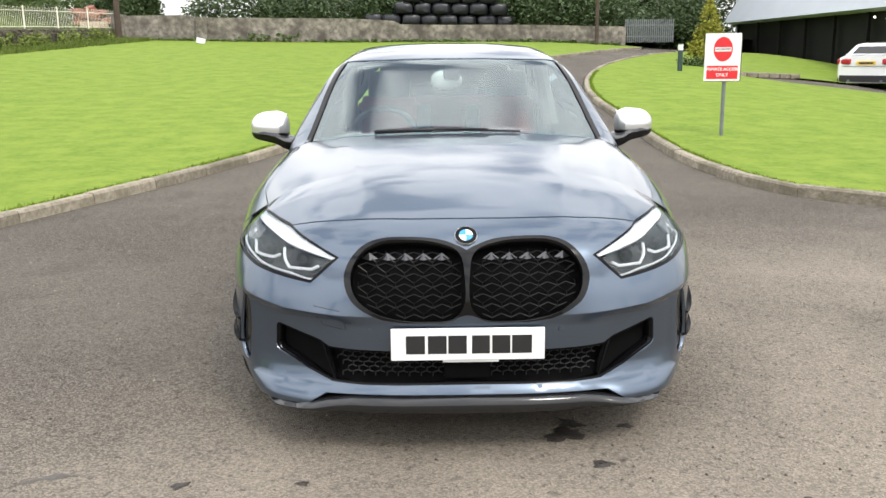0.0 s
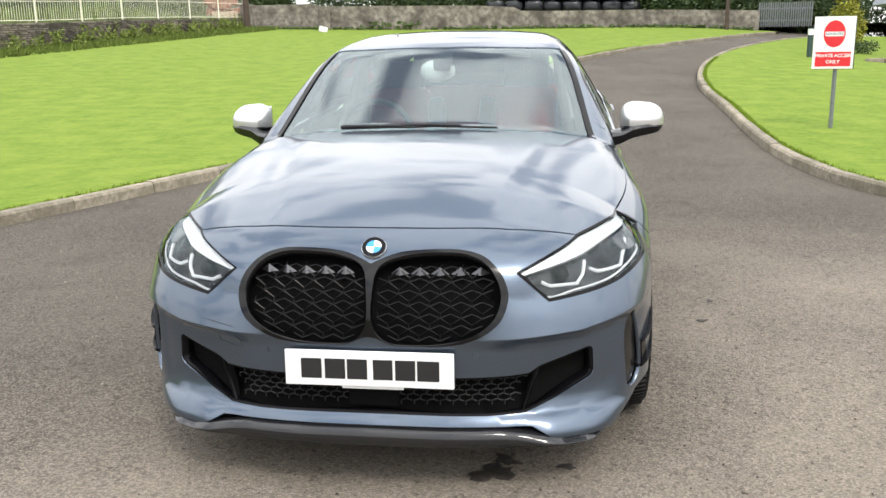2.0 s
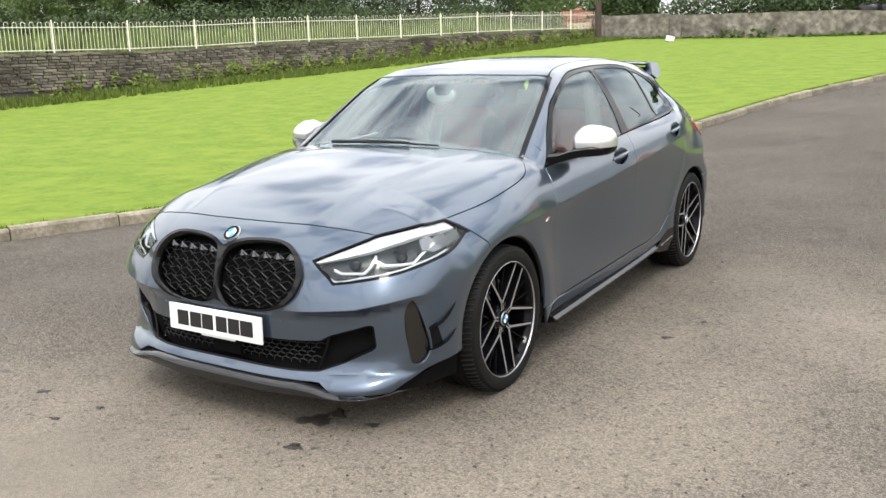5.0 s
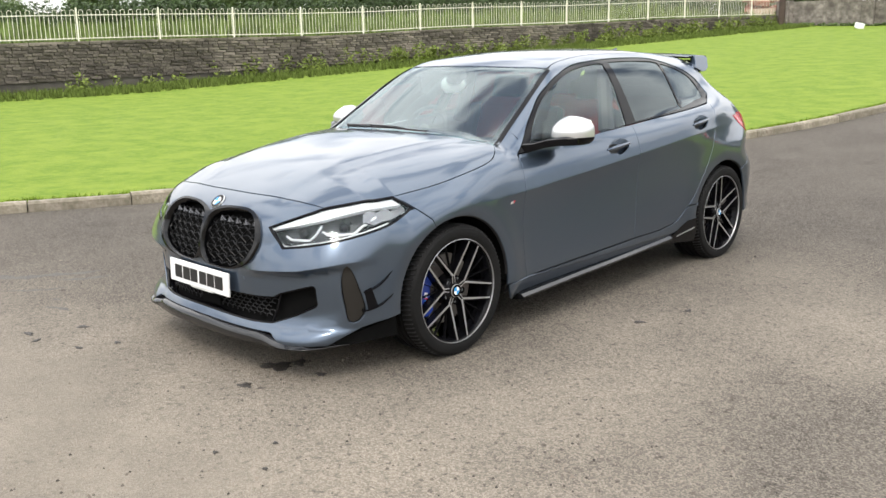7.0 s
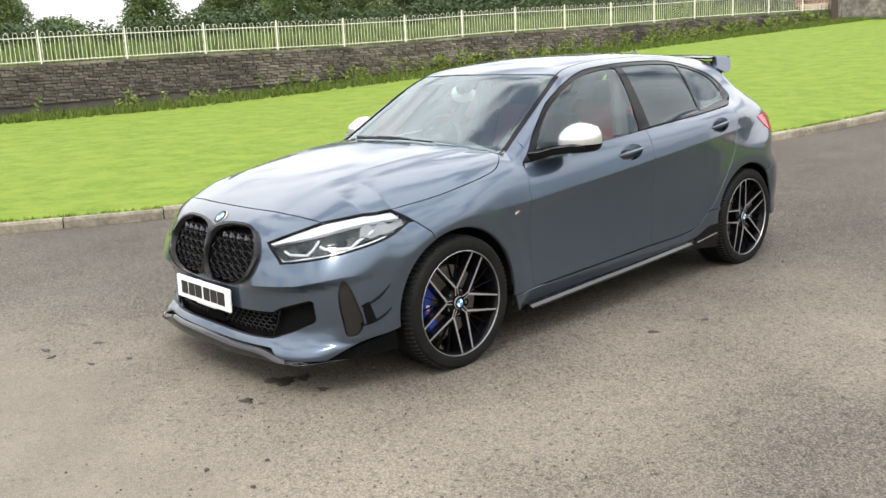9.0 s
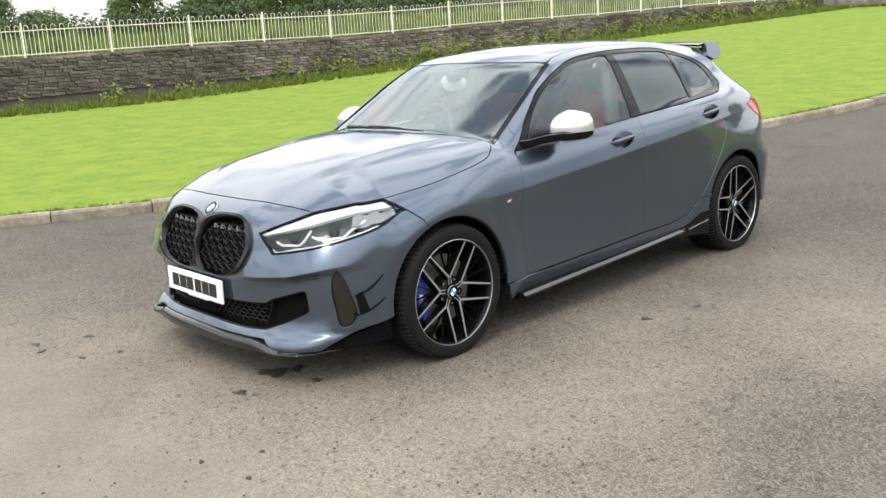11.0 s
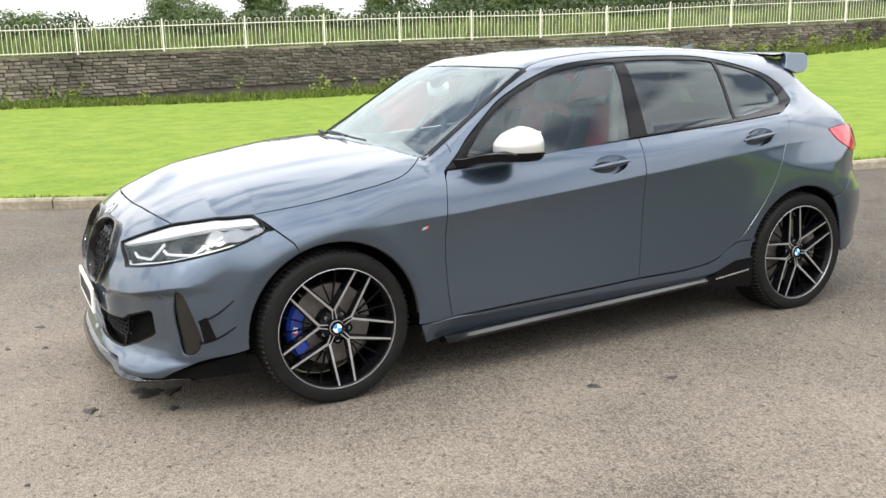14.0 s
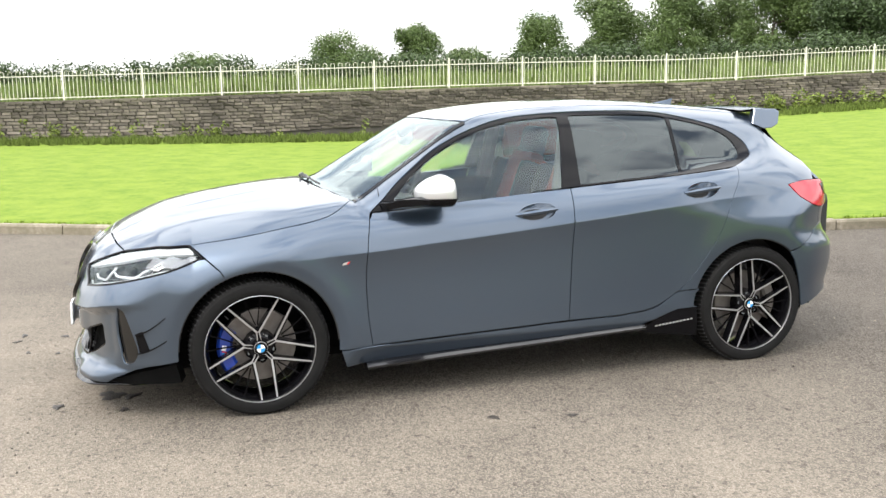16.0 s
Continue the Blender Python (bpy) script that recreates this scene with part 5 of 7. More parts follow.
# windows
DLO = np.concatenate([DLO_TOP, BELT_L[::-1][1:] + (0, 0.004)])
G1 = np.concatenate([spline([(0.66, 0.955), (0.74, 1.045), (0.89, 1.163), (1.085, 1.257), (1.287, 1.315), (1.50, 1.340), (1.600, 1.345)], step=0.02), line([(1.600, 1.345), (1.535, 1.005)], 0.03)[1:], line([(1.535, 1.005), (0.67, 0.943)], 0.03)[1:]])
G2 = np.concatenate([spline([(1.678, 1.350), (1.85, 1.352), (2.19, 1.342), (2.251, 1.333)], step=0.02), line([(2.251, 1.333), (2.231, 1.058)], 0.03)[1:], line([(2.231, 1.058), (1.652, 1.016)], 0.03)[1:-1], line([(1.652, 1.016), (1.678, 1.35)], 0.03)[:-1]])
G3 = np.concatenate([spline([(2.285, 1.327), (2.467, 1.288), (2.585, 1.246), (2.642, 1.206), (2.668, 1.165), (2.662, 1.132), (2.63, 1.108)], step=0.02), line([(2.63, 1.108), (2.262, 1.064)], 0.03)[1:], line([(2.262, 1.064), (2.285, 1.327)], 0.03)[1:-1]])
G1, G2, G3 = grow(G1, 0.008), grow(G2, 0.007), grow(G3, 0.007)
for mirror in (False, True):
    w_ = panel("window_surround", grow(DLO, -0.002), on_side, M["gloss"], car, [G1, G2, G3], grid=0.03, off=-0.004, lip=0.02, mirror=mirror, label="gloss black window surround")[0]
    panel("door_window", grow(G1, 0.004), on_side, M["glass"], w_, grid=0.05, off=-0.008, lip=0, mirror=mirror, label="clear door glass", shadow=False)
    panel("rear_window", grow(G2, 0.004), on_side, M["tinted"], w_, grid=0.05, off=-0.008, lip=0, mirror=mirror, label="dark privacy glass", shadow=False)
    panel("quarter_window", grow(G3, 0.004), on_side, M["tinted"], w_, grid=0.05, off=-0.008, lip=0, mirror=mirror, label="dark privacy glass", shadow=False)

# windscreen, roof
half = np.concatenate([spline([(0, 0.988), (0.25, 1.004), (0.42, 1.040), (0.546, 1.092)], step=0.03)[:-1], spline(WS[::-1], step=0.03)[:-1], spline([(0.698, 0.484), (0.5, 0.41), (0.25, 0.36), (0, 0.342)], step=0.03)])
ws_poly = sym(half)
screen = panel("windscreen", grow(ws_poly, -0.004), on_top, M["screen"], car, grid=0.04, off=-0.003, lip=0, label="laminated windscreen", shadow=False)[0]
panel("screen_band", grow(ws_poly, -0.003), on_top, M["gloss"], screen, [grow(ws_poly, -0.046)], grid=0.03, off=-0.006, lip=0)
panel("pillar_trim", np.concatenate([spline([(x_ + 0.015, y_ + 0.004) for x_, y_ in WS], step=0.03), spline([(x_ - 0.010, y_) for x_, y_ in WS[::-1]], step=0.03)]), on_top, M["gloss"], screen, grid=0.03, off=0.003, lip=0.004, both=True, label="black strip between windscreen and pillar")
half = np.concatenate([spline([(0, 0.991), (0.25, 1.007), (0.42, 1.043), (0.546, 1.096)], step=0.03)[:-1], DITCH[:-1], line([(0.425, 2.9), (0.40, 2.99), (0, 3.03)], 0.03)])
panel("roof", grow(sym(half), -0.003), on_top, PT, car, grid=0.035)

bm = bmesh.new()
box(bm, (0.94, 0.05, 0.20), (0, 2.93, 1.245), (-30, 0, 0), 0.01)
part("tailgate_trim", bm, M["dash"], car)

# sills
sill_top = np.concatenate([line([(0.373, 0.274), (0.53, 0.279), (1.555, 0.316), (1.85, 0.319)], 0.03)[:-1], spline([(1.85, 0.319), (2.055, 0.348), (2.185, 0.423), (2.31, 0.427)], step=0.02)])
sill = np.concatenate([sill_top, arch(2.645, 163, 176, n=6)[1:], line([(2.30, 0.335), (2.18, 0.33), (2.06, 0.285), (1.95, 0.245), (1.2, 0.215), (0.55, 0.19), (0.40, 0.19)], 0.03)])
panel("sill", grow(sill, -0.002), on_side, PT, car, both=True, grid=0.024)
for sg in (1, -1):
    bm = bmesh.new()
    rows = []
    for y in np.linspace(0.50, 2.0, 26):
        zt_ = np.interp(y, (0.5, 1.0, 2.0), (0.186, 0.212, 0.252))
        x = 0.868 + 0.010 * math.sin(math.pi * (y - 0.5) / 1.5)
        rows.append([bm.verts.new((q * sg, y, z)) for q, z in ((x - 0.06, zt_ + 0.01), (x - 0.004, zt_ + 0.006), (x + 0.012, zt_ - 0.006), (x + 0.010, zt_ - 0.018), (x - 0.07, zt_ - 0.035))])
    for a, b in zip(rows, rows[1:]):
        for k in range(5):
            bm.faces.new((a[k], a[(k + 1) % 5], b[(k + 1) % 5], b[k]))
    bm.faces.new(rows[0])
    bm.faces.new(rows[-1])
    part("side_skirt", bm, M["carbon"], car, "glossy dark side skirt blade")
    fin = line([(1.95, 0.236), (2.07, 0.288), (2.18, 0.334), (2.30, 0.338), (2.32, 0.17), (2.05, 0.205)], 0.03, True)
    v_, f_ = fill(fin, (), 0.04)
    vv = np.column_stack([np.full(len(v_), 0.878) - 0.25 * np.clip(0.26 - v_[:, 1], 0, None), v_]) * (sg, 1, 1)
    fn_ob = mesh_object("sill_fin", vv, f_, M["gloss"], car, "black fin behind the sill")
    for i in range(11):
        bm = bmesh.new()
        y = 2.06 + i * 0.021
        box(bm, (0.002, 0.013, 0.0075), (sg * 0.8795, y, 0.250 + (y - 2.06) * 0.10), (6, 0, 0))
        part("caption_bar", bm, M["silver"], fn_ob)

# tail
tail_a = on_side(np.array([(2.912, 0.960), (2.97, 0.967), (3.03, 0.972), (3.126, 0.973)]))[0]
tail_b = on_side(np.array([(3.12, 0.830), (3.06, 0.846), (3.015, 0.868), (2.976, 0.891)]))[0]
TAIL3 = np.concatenate([tail_a, [(0.62, 3.27, 0.962), (0.60, 3.29, 0.85), (0.72, 3.19, 0.836)], tail_b])
tail_l = line(rang(TAIL3), 0.02, True)
panel("tail_lamp", tail_l, on_rear, M["red_lens"], car, grid=0.03, off=0.004, lip=0.012, both=True, label="red tail lamp")
panel("lamp_end", line(rang([(0.735, 3.19, 0.948), (0.63, 3.26, 0.952), (0.62, 3.27, 0.858), (0.715, 3.2, 0.842), (0.755, 3.17, 0.848), (0.722, 3.2, 0.885)]), 0.02, True), on_rear, M["smoke_red"], car, grid=0.03, off=0.007, lip=0.004, both=True, label="smoked dark end of the tail lamp")
half = np.concatenate([[(0, 0.738)], rang([(0.5, 3.40, 0.738), (0.75, 3.25, 0.735), *on_side(line([(3.125, 0.732), (2.902, 0.607)], 0.03))[0]]), rang([(0.895, 2.874, 0.598), (0.892, 2.900, 0.555), (0.889, 2.923, 0.48), (0.886, 2.939, 0.40), (0.881, 2.949, 0.292), (0.86, 3.05, 0.315), (0.80, 3.17, 0.345), (0.70, 3.26, 0.36)]), [(0, 0.36)]])
panel("rear_bumper", sym(line(half, 0.03)), on_rear, PT, car, grid=0.03)
half = line(np.concatenate([[(0, 1.02)], rang([(0.5, 3.3, 1.02), (0.62, 3.30, 0.97), (0.60, 3.32, 0.845), (0.72, 3.22, 0.830), *on_side(line([(3.122, 0.822), (3.127, 0.739)], 0.03))[0]]), [(0, 0.742)]]), 0.03)
panel("tailgate", sym(half), on_rear, PT, car, grid=0.04)
half = line(np.concatenate([[(0, 1.29)], rang([(0.40, 2.93, 1.27), (0.47, 3.0, 1.20), (0.55, 3.16, 1.08), (0.56, 3.2, 1.03)]), [(0, 1.025)]]), 0.03)
panel("rear_screen", sym(half), on_rear, M["gloss"], car, grid=0.05, off=-0.004, label="dark rear screen")
panel("inner_tail", line([(-0.80, 0.38), (0.80, 0.38), (0.83, 0.72), (0.88, 0.92), (0.5, 1.0), (-0.5, 1.0), (-0.88, 0.92), (-0.83, 0.72)], 0.05, True), on_rear, M["dash"], car, grid=0.07, off=-0.02, lip=0)
bm = bmesh.new()
rows = []
for x in np.linspace(-0.478, 0.478, 25):
    c = 0.018 * (1 - (x / 0.5) ** 2)
    rows.append([bm.verts.new((x, y, z + c)) for y, z in ((2.80, 1.362), (2.95, 1.373), (3.07, 1.366), (3.08, 1.357), (2.95, 1.358), (2.82, 1.350))])
for a, b in zip(rows, rows[1:]):
    for k in range(6):
        bm.faces.new((a[k], a[(k + 1) % 6], b[(k + 1) % 6], b[k]))
bm.faces.new(rows[0])
bm.faces.new(rows[-1])
spoiler = part("roof_spoiler", bm, M["gloss"], car, "gloss black roof wing with grey end fins", smooth=True)
for sg in (1, -1):
    bm = bmesh.new()
    loop = [(2.89, 1.374), (3.03, 1.368), (3.052, 1.352), (3.03, 1.285), (2.985, 1.262), (2.93, 1.258), (2.855, 1.287)]
    a = [bm.verts.new(((0.532 - 0.35 * (z - 1.258)) * sg, y, z)) for y, z in loop]
    b = [bm.verts.new(((0.486 - 0.30 * (z - 1.258)) * sg, y, z)) for y, z in loop]
    bm.faces.new(a)
    bm.faces.new(b[::-1])
    for k in range(7):
        bm.faces.new((a[k], a[(k + 1) % 7], b[(k + 1) % 7], b[k]))
    bmesh.ops.bevel(bm, geom=list(bm.edges), offset=0.003, segments=1, affect="EDGES")
    part("end_fin", bm, PT, spoiler)
bm = bmesh.new()
rows = []
for u in np.linspace(0, 1, 12):
    y, hh, w = 2.37 + 0.26 * u, 0.068 * u ** 1.5, 0.030 * (1 - 0.75 * u)
    z = 1.404 - 0.036 * u
    rows.append([bm.verts.new(q) for q in ((-w, y, z), (-w * 0.35, y + 0.01 * u, z + hh * 0.8), (0, y + 0.015 * u, z + hh), (w * 0.35, y + 0.01 * u, z + hh * 0.8), (w, y, z))])
for a, b in zip(rows, rows[1:]):
    for k in range(4):
        bm.faces.new((a[k], a[k + 1], b[k + 1], b[k]))
bm.faces.new(rows[-1])
part("aerial_fin", bm, PT, car, smooth=True)


# mirrors
def shell(bm, c, half_size, zlo, zhi, sg, power=3.1, n=20, m=10, nose=0.0):
    """Part of a rounded box, flat at its back."""
    rows = []
    for j in range(m + 1):
        v = zlo + (zhi - zlo) * j / m
        row = []
        for i in range(n):
            a = 2 * math.pi * i / n
            ca, sa = math.cos(a), math.sin(a)
            k = (abs(ca) ** power + abs(sa) ** power) ** (-1 / power)
            s = max(1 - abs(v) ** power, 0.0) ** (1 / power)
            x, y = ca * k * s, sa * k * s
            taper = 1 - 0.22 * (x * 0.5 + 0.5)
            yy = y * half_size[1] * taper * (0.55 if y > 0 else 1.25)
            row.append(bm.verts.new((sg * (c[0] + x * half_size[0]), c[1] + yy + 0.035 * (x * 0.5 + 0.5), c[2] + v * half_size[2] * (1 - 0.12 * x) * (1 - (nose * max(0.0, -y) ** 1.3 if v > 0 else 0)))))
        rows.append(row)
    for a, b in zip(rows, rows[1:]):
        for i in range(n):
            bm.faces.new((a[i], a[(i + 1) % n], b[(i + 1) % n], b[i]))
    bm.faces.new(rows[0][::-1])
    bm.faces.new(rows[-1])
    return bm


for sg in (1, -1):
    mr = part("door_mirror", shell(bmesh.new(), (0.930, 0.850, 1.012), (0.097, 0.102, 0.072), -0.93, -0.36, sg, 3.4), M["gloss"], car, "door mirror with satin silver cap", smooth=True)
    part("mirror_seam", shell(bmesh.new(), (0.930, 0.850, 1.012), (0.094, 0.099, 0.072), -0.37, -0.27, sg, 3.4), M["black"], mr, smooth=True)
    part("mirror_cap", shell(bmesh.new(), (0.930, 0.850, 1.012), (0.099, 0.104, 0.082), -0.28, 0.97, sg, 2.7, nose=0.55), M["silver"], mr, "satin silver cap", smooth=True)
    bm = bmesh.new()
    box(bm, (0.148, 0.006, 0.10), (sg * 0.925, 0.915, 1.027), (0, 0, -6 * sg), 0.002)
    part("mirror_glass", bm, mat("mirror_silvering", (0.85, 0.87, 0.88), 0.02, 1.0) if sg > 0 else bpy.data.materials["mirror_silvering"], mr)
    bm = bmesh.new()
    rows = []
    for x, y0, y1, z0, z1 in ((0.785, 0.60, 0.80, 0.915, 0.968), (0.83, 0.63, 0.87, 0.928, 0.972), (0.88, 0.685, 0.90, 0.945, 0.990), (0.95, 0.735, 0.915, 0.955, 0.998), (1.0, 0.79, 0.915, 0.965, 0.995)):
        rows.append([bm.verts.new((x * sg, *q)) for q in ((y0, z0), (y0 - 0.005, z1 - 0.01), (y0 + 0.02, z1), (y1, z1), (y1, z0 + 0.01))])
    for a, b in zip(rows, rows[1:]):
        for k in range(5):
            bm.faces.new((a[k], a[(k + 1) % 5], b[(k + 1) % 5], b[k]))
    bm.faces.new(rows[-1])
    part("mirror_arm", bm, M["gloss"], mr, smooth=True)
    panel("wing_emblem", line([(0.412, 0.688), (0.420, 0.689), (0.428, 0.701), (0.420, 0.700)], 0.01, True), on_side, M["sign_red"], car, grid=0.02, off=0.002, lip=0.002, mirror=sg < 0)
    panel("sill_emblem", line([(0.391, 0.685), (0.411, 0.688), (0.418, 0.700), (0.398, 0.697)], 0.01, True), on_side, M["silver"], car, grid=0.02, off=0.002, lip=0.002, mirror=sg < 0)

# wipers and scuttle
panel("scuttle", sym(np.concatenate([spline([(0, 0.385), (0.25, 0.40), (0.5, 0.45), (0.69, 0.515)], step=0.03), spline([(0.69, 0.47), (0.5, 0.395), (0.25, 0.345), (0, 0.325)], step=0.03)])), on_top, M["black"], car, grid=0.04, off=-0.012, lip=0)
for pts in ([(-0.37, 0.395), (-0.25, 0.375), (-0.10, 0.366), (0.02, 0.372)], [(-0.16, 0.372), (0.0, 0.382), (0.15, 0.376), (0.30, 0.388)]):
    p = top3(spline(pts, step=0.03))
    wp_ = part("wiper", tube(bmesh.new(), p + skin_normal(p) * 0.010, 0.0052, 6), M["black"], car, smooth=True)
    p = top3(spline([pts[0], ((pts[0][0] + pts[2][0]) / 2, pts[1][1] - 0.012), (pts[2][0], pts[2][1] - 0.025)], step=0.03))
    part("wiper_arm", tube(bmesh.new(), p + skin_normal(p) * 0.018, 0.007, 6), M["black"], wp_, smooth=True)

# inner skins so that no daylight shows at the seams
panel("inner_flank", line([(0.40, 0.20), (2.28, 0.24), (2.30, 0.45), (2.35, 0.70), (2.67, 0.72), (3.0, 0.70), (3.15, 0.75), (3.0, 0.95), (2.5, 1.0), (1.5, 0.95), (0.6, 0.88), (0.45, 0.80)], 0.04, True), on_side, M["dash"], car, grid=0.06, off=-0.045, lip=0, both=True)
panel("inner_bonnet", line([(-0.70, -0.40), (0, -0.62), (0.70, -0.40), (0.74, 0.35), (0.62, 0.46), (0, 0.36), (-0.62, 0.46), (-0.74, 0.35)], 0.04, True), on_top, M["void"], car, grid=0.06, off=-0.03, lip=0)
panel("inner_nose", line(np.concatenate([ang([(-0.86, -0.40, 0.30), (0.86, -0.40, 0.30), (0.86, -0.38, 0.62)]), [(0.5, 0.60), (0, 0.70), (-0.5, 0.60)], ang([(-0.86, -0.38, 0.62)])]), 0.04, True), on_front, M["void"], car, grid=0.06, off=-0.10, lip=0)
panel("headlining", line([(-0.46, 1.13), (0.46, 1.13), (0.43, 2.93), (-0.43, 2.93)], 0.05, True), on_top, M["lining"], car, grid=0.08, off=-0.035, lip=0)
bm = bmesh.new()
box(bm, (1.30, 3.75, 0.16), (0, 1.30, 0.26), bevel=0.05)
part("underbody", bm, M["void"], car)
bm = bmesh.new()
box(bm, (1.25, 0.9, 0.5), (0, -0.15, 0.52), bevel=0.06)
part("engine_bay", bm, M["void"], car)
bm = bmesh.new()
box(bm, (1.3, 0.75, 0.55), (0, 2.95, 0.62), bevel=0.06)
part("boot_tub", bm, M["dash"], car)

# cabin
bm = bmesh.new()
rows = []
for x in np.linspace(-0.70, 0.70, 21):
    rows.append([bm.verts.new((x, y + 0.12 * (x / 0.7) ** 2, z)) for y, z in ((0.42, 0.955), (0.62, 0.965), (0.80, 0.955 + 0.02 * (abs(x + 0.36) < 0.2)), (0.90, 0.90), (0.92, 0.70), (0.80, 0.45))])
for a, b in zip(rows, rows[1:]):
    for k in range(5):
        bm.faces.new((a[k], a[k + 1], b[k + 1], b[k]))
part("dashboard", bm, M["dash"], car, smooth=True)
ring = [(-0.36 + 0.183 * math.cos(a), 0, 0.183 * math.sin(a)) for a in np.linspace(0, 2 * math.pi, 37)]
wheel_m = pose(0, 1.02, 0.92, -24)
sw = part("steering_wheel", tube(bmesh.new(), [wheel_m @ Vector(q) for q in ring], 0.016, 8), M["dash"], car, smooth=True)
bm = bmesh.new()
for q in ((-0.17, 0, 0.0), (0.17, 0, 0.0), (0, 0, -0.17)):
    rod(bm, wheel_m @ Vector((-0.36, 0.0, 0)), wheel_m @ Vector((-0.36 + q[0], q[1], q[2])), 0.022, 0.014, 6)
bmesh.ops.create_uvsphere(bm, u_segments=14, v_segments=8, radius=0.065, matrix=Matrix.Translation(wheel_m @ Vector((-0.36, 0, 0))) @ Matrix.Diagonal((1, 0.5, 1, 1)))
part("wheel_spokes", bm, M["dash"], sw, smooth=True)


def cushion(bm, size, at, rot, bevel):
    return box(bm, size, at, rot, bevel)


for sx in (-0.36, 0.36):
    st = part("front_seat", cushion(bmesh.new(), (0.48, 0.52, 0.16), (sx, 1.42, 0.47), (6, 0, 0), 0.05), M["red_leather"], car, "red leather front seat", smooth=True)
    part("backrest", cushion(bmesh.new(), (0.40, 0.13, 0.60), (sx, 1.74, 0.80), (-20, 0, 0), 0.05), M["red_leather"], st, smooth=True)
    for b_ in (-1, 1):
        part("side_bolster", cushion(bmesh.new(), (0.09, 0.19, 0.56), (sx + b_ * 0.215, 1.70, 0.79), (-20, 0, 0), 0.04), M["dash"], st, smooth=True)
    part("headrest", cushion(bmesh.new(), (0.26, 0.10, 0.20), (sx, 1.87, 1.17), (-14, 0, 0), 0.04), M["dash"], st, smooth=True)
    part("shoulder_pad", cushion(bmesh.new(), (0.34, 0.11, 0.16), (sx, 1.815, 1.035), (-18, 0, 0), 0.045), M["red_leather"], st, smooth=True)
rs = part("rear_seat", cushion(bmesh.new(), (1.22, 0.50, 0.18), (0, 2.30, 0.52), (6, 0, 0), 0.06), M["red_leather"], car, "red leather rear bench", smooth=True)
part("backrest", cushion(bmesh.new(), (1.20, 0.14, 0.56), (0, 2.62, 0.82), (-22, 0, 0), 0.06), M["red_leather"], rs, smooth=True)
for sx in (-0.36, 0.36):
    part("headrest", cushion(bmesh.new(), (0.24, 0.09, 0.15), (sx, 2.74, 1.12), (-16, 0, 0), 0.035), M["dash"], rs, smooth=True)
rm = part("rear_view_mirror", shell(bmesh.new(), (-0.025, 0.925, 1.238), (0.082, 0.03, 0.050), -0.95, 0.95, 1, 2.2), M["sign_white"], car, "rear-view mirror with pale back", smooth=True)
bm = bmesh.new()
box(bm, (0.090, 0.11, 0.060), (0, 0.940, 1.282), (27, 0, 0), 0.026)
part("sensor_pod", bm, M["dash"], rm, smooth=True)
bm = bmesh.new()
for sx in (-0.60, 0.60):
    rod(bm, (sx * 1.02, 1.62, 0.95), (sx * 0.90, 1.68, 1.33), 0.05, 0.04, 8)
part("inner_pillars", bm, M["lining"], car, smooth=True)


# wheels
def lathe(bm, prof, n=64):
    """A ring turned about x from (radius, x) pairs."""
    rows = []
    for i in range(n):
        a = 2 * math.pi * i / n
        rows.append([bm.verts.new((x, r * math.cos(a), r * math.sin(a))) for r, x in prof])
    for i in range(n):
        a, b = rows[i], rows[(i + 1) % n]
        for k in range(len(prof) - 1):
            bm.faces.new((a[k], a[k + 1], b[k + 1], b[k]))
    return bm


def wheel_meshes():
    """The meshes of one wheel, whose outer face looks along +x; x = 0 is the tyre's outer wall."""
    out = {}
    prof = [(0.246, -0.012), (0.252, -0.002), (0.262, 0.004), (0.285, 0.007), (0.303, 0.003), (0.314, -0.010), (0.3195, -0.026), (0.3215, -0.045)]
    for g in (-0.075, -0.115, -0.155):
        prof += [(0.322, g + 0.008), (0.315, g + 0.005), (0.315, g - 0.005), (0.322, g - 0.008)]
    prof += [(0.3215, -0.19), (0.314, -0.222), (0.29, -0.235), (0.246, -0.222)]
    bm = lathe(bmesh.new(), prof, 96)
    out["tyre"] = (bm, M["rubber"], True)
    bm = bmesh.new()
    for i in range(84):
        a = 2 * math.pi * i / 84
        for x0, x1 in ((-0.012, -0.062), (-0.175, -0.222)):
            p0 = Vector((x0 + 0.004, 0.3165 * math.cos(a), 0.3165 * math.sin(a)))
            p1 = Vector((x1, 0.3225 * math.cos(a + 0.03), 0.3225 * math.sin(a + 0.03)))
            rod(bm, p0, p1, 0.0042, n=4)
    out["tread"] = (bm, M["black"], False)
    out["rim_barrel"] = (lathe(bmesh.new(), [(0.248, -0.010), (0.243, -0.02), (0.232, -0.05), (0.225, -0.12), (0.236, -0.20), (0.246, -0.222)]), M["gloss"], True)
    out["rim_lip"] = (lathe(bmesh.new(), [(0.2500, -0.014), (0.2540, -0.004), (0.2545, 0.001), (0.2525, 0.002), (0.2506, -0.003), (0.2496, -0.012)], 96), M["alloy"], True)
    out["disc"] = (lathe(bmesh.new(), [(0.07, -0.095), (0.172, -0.095), (0.172, -0.12), (0.07, -0.12)], 48), M["disc"], True)
    bm = lathe(bmesh.new(), [(0.001, -0.028), (0.050, -0.030), (0.070, -0.045), (0.078, -0.09), (0.03, -0.12)], 40)
    out["hub"] = (bm, M["gloss"], True)
    return out


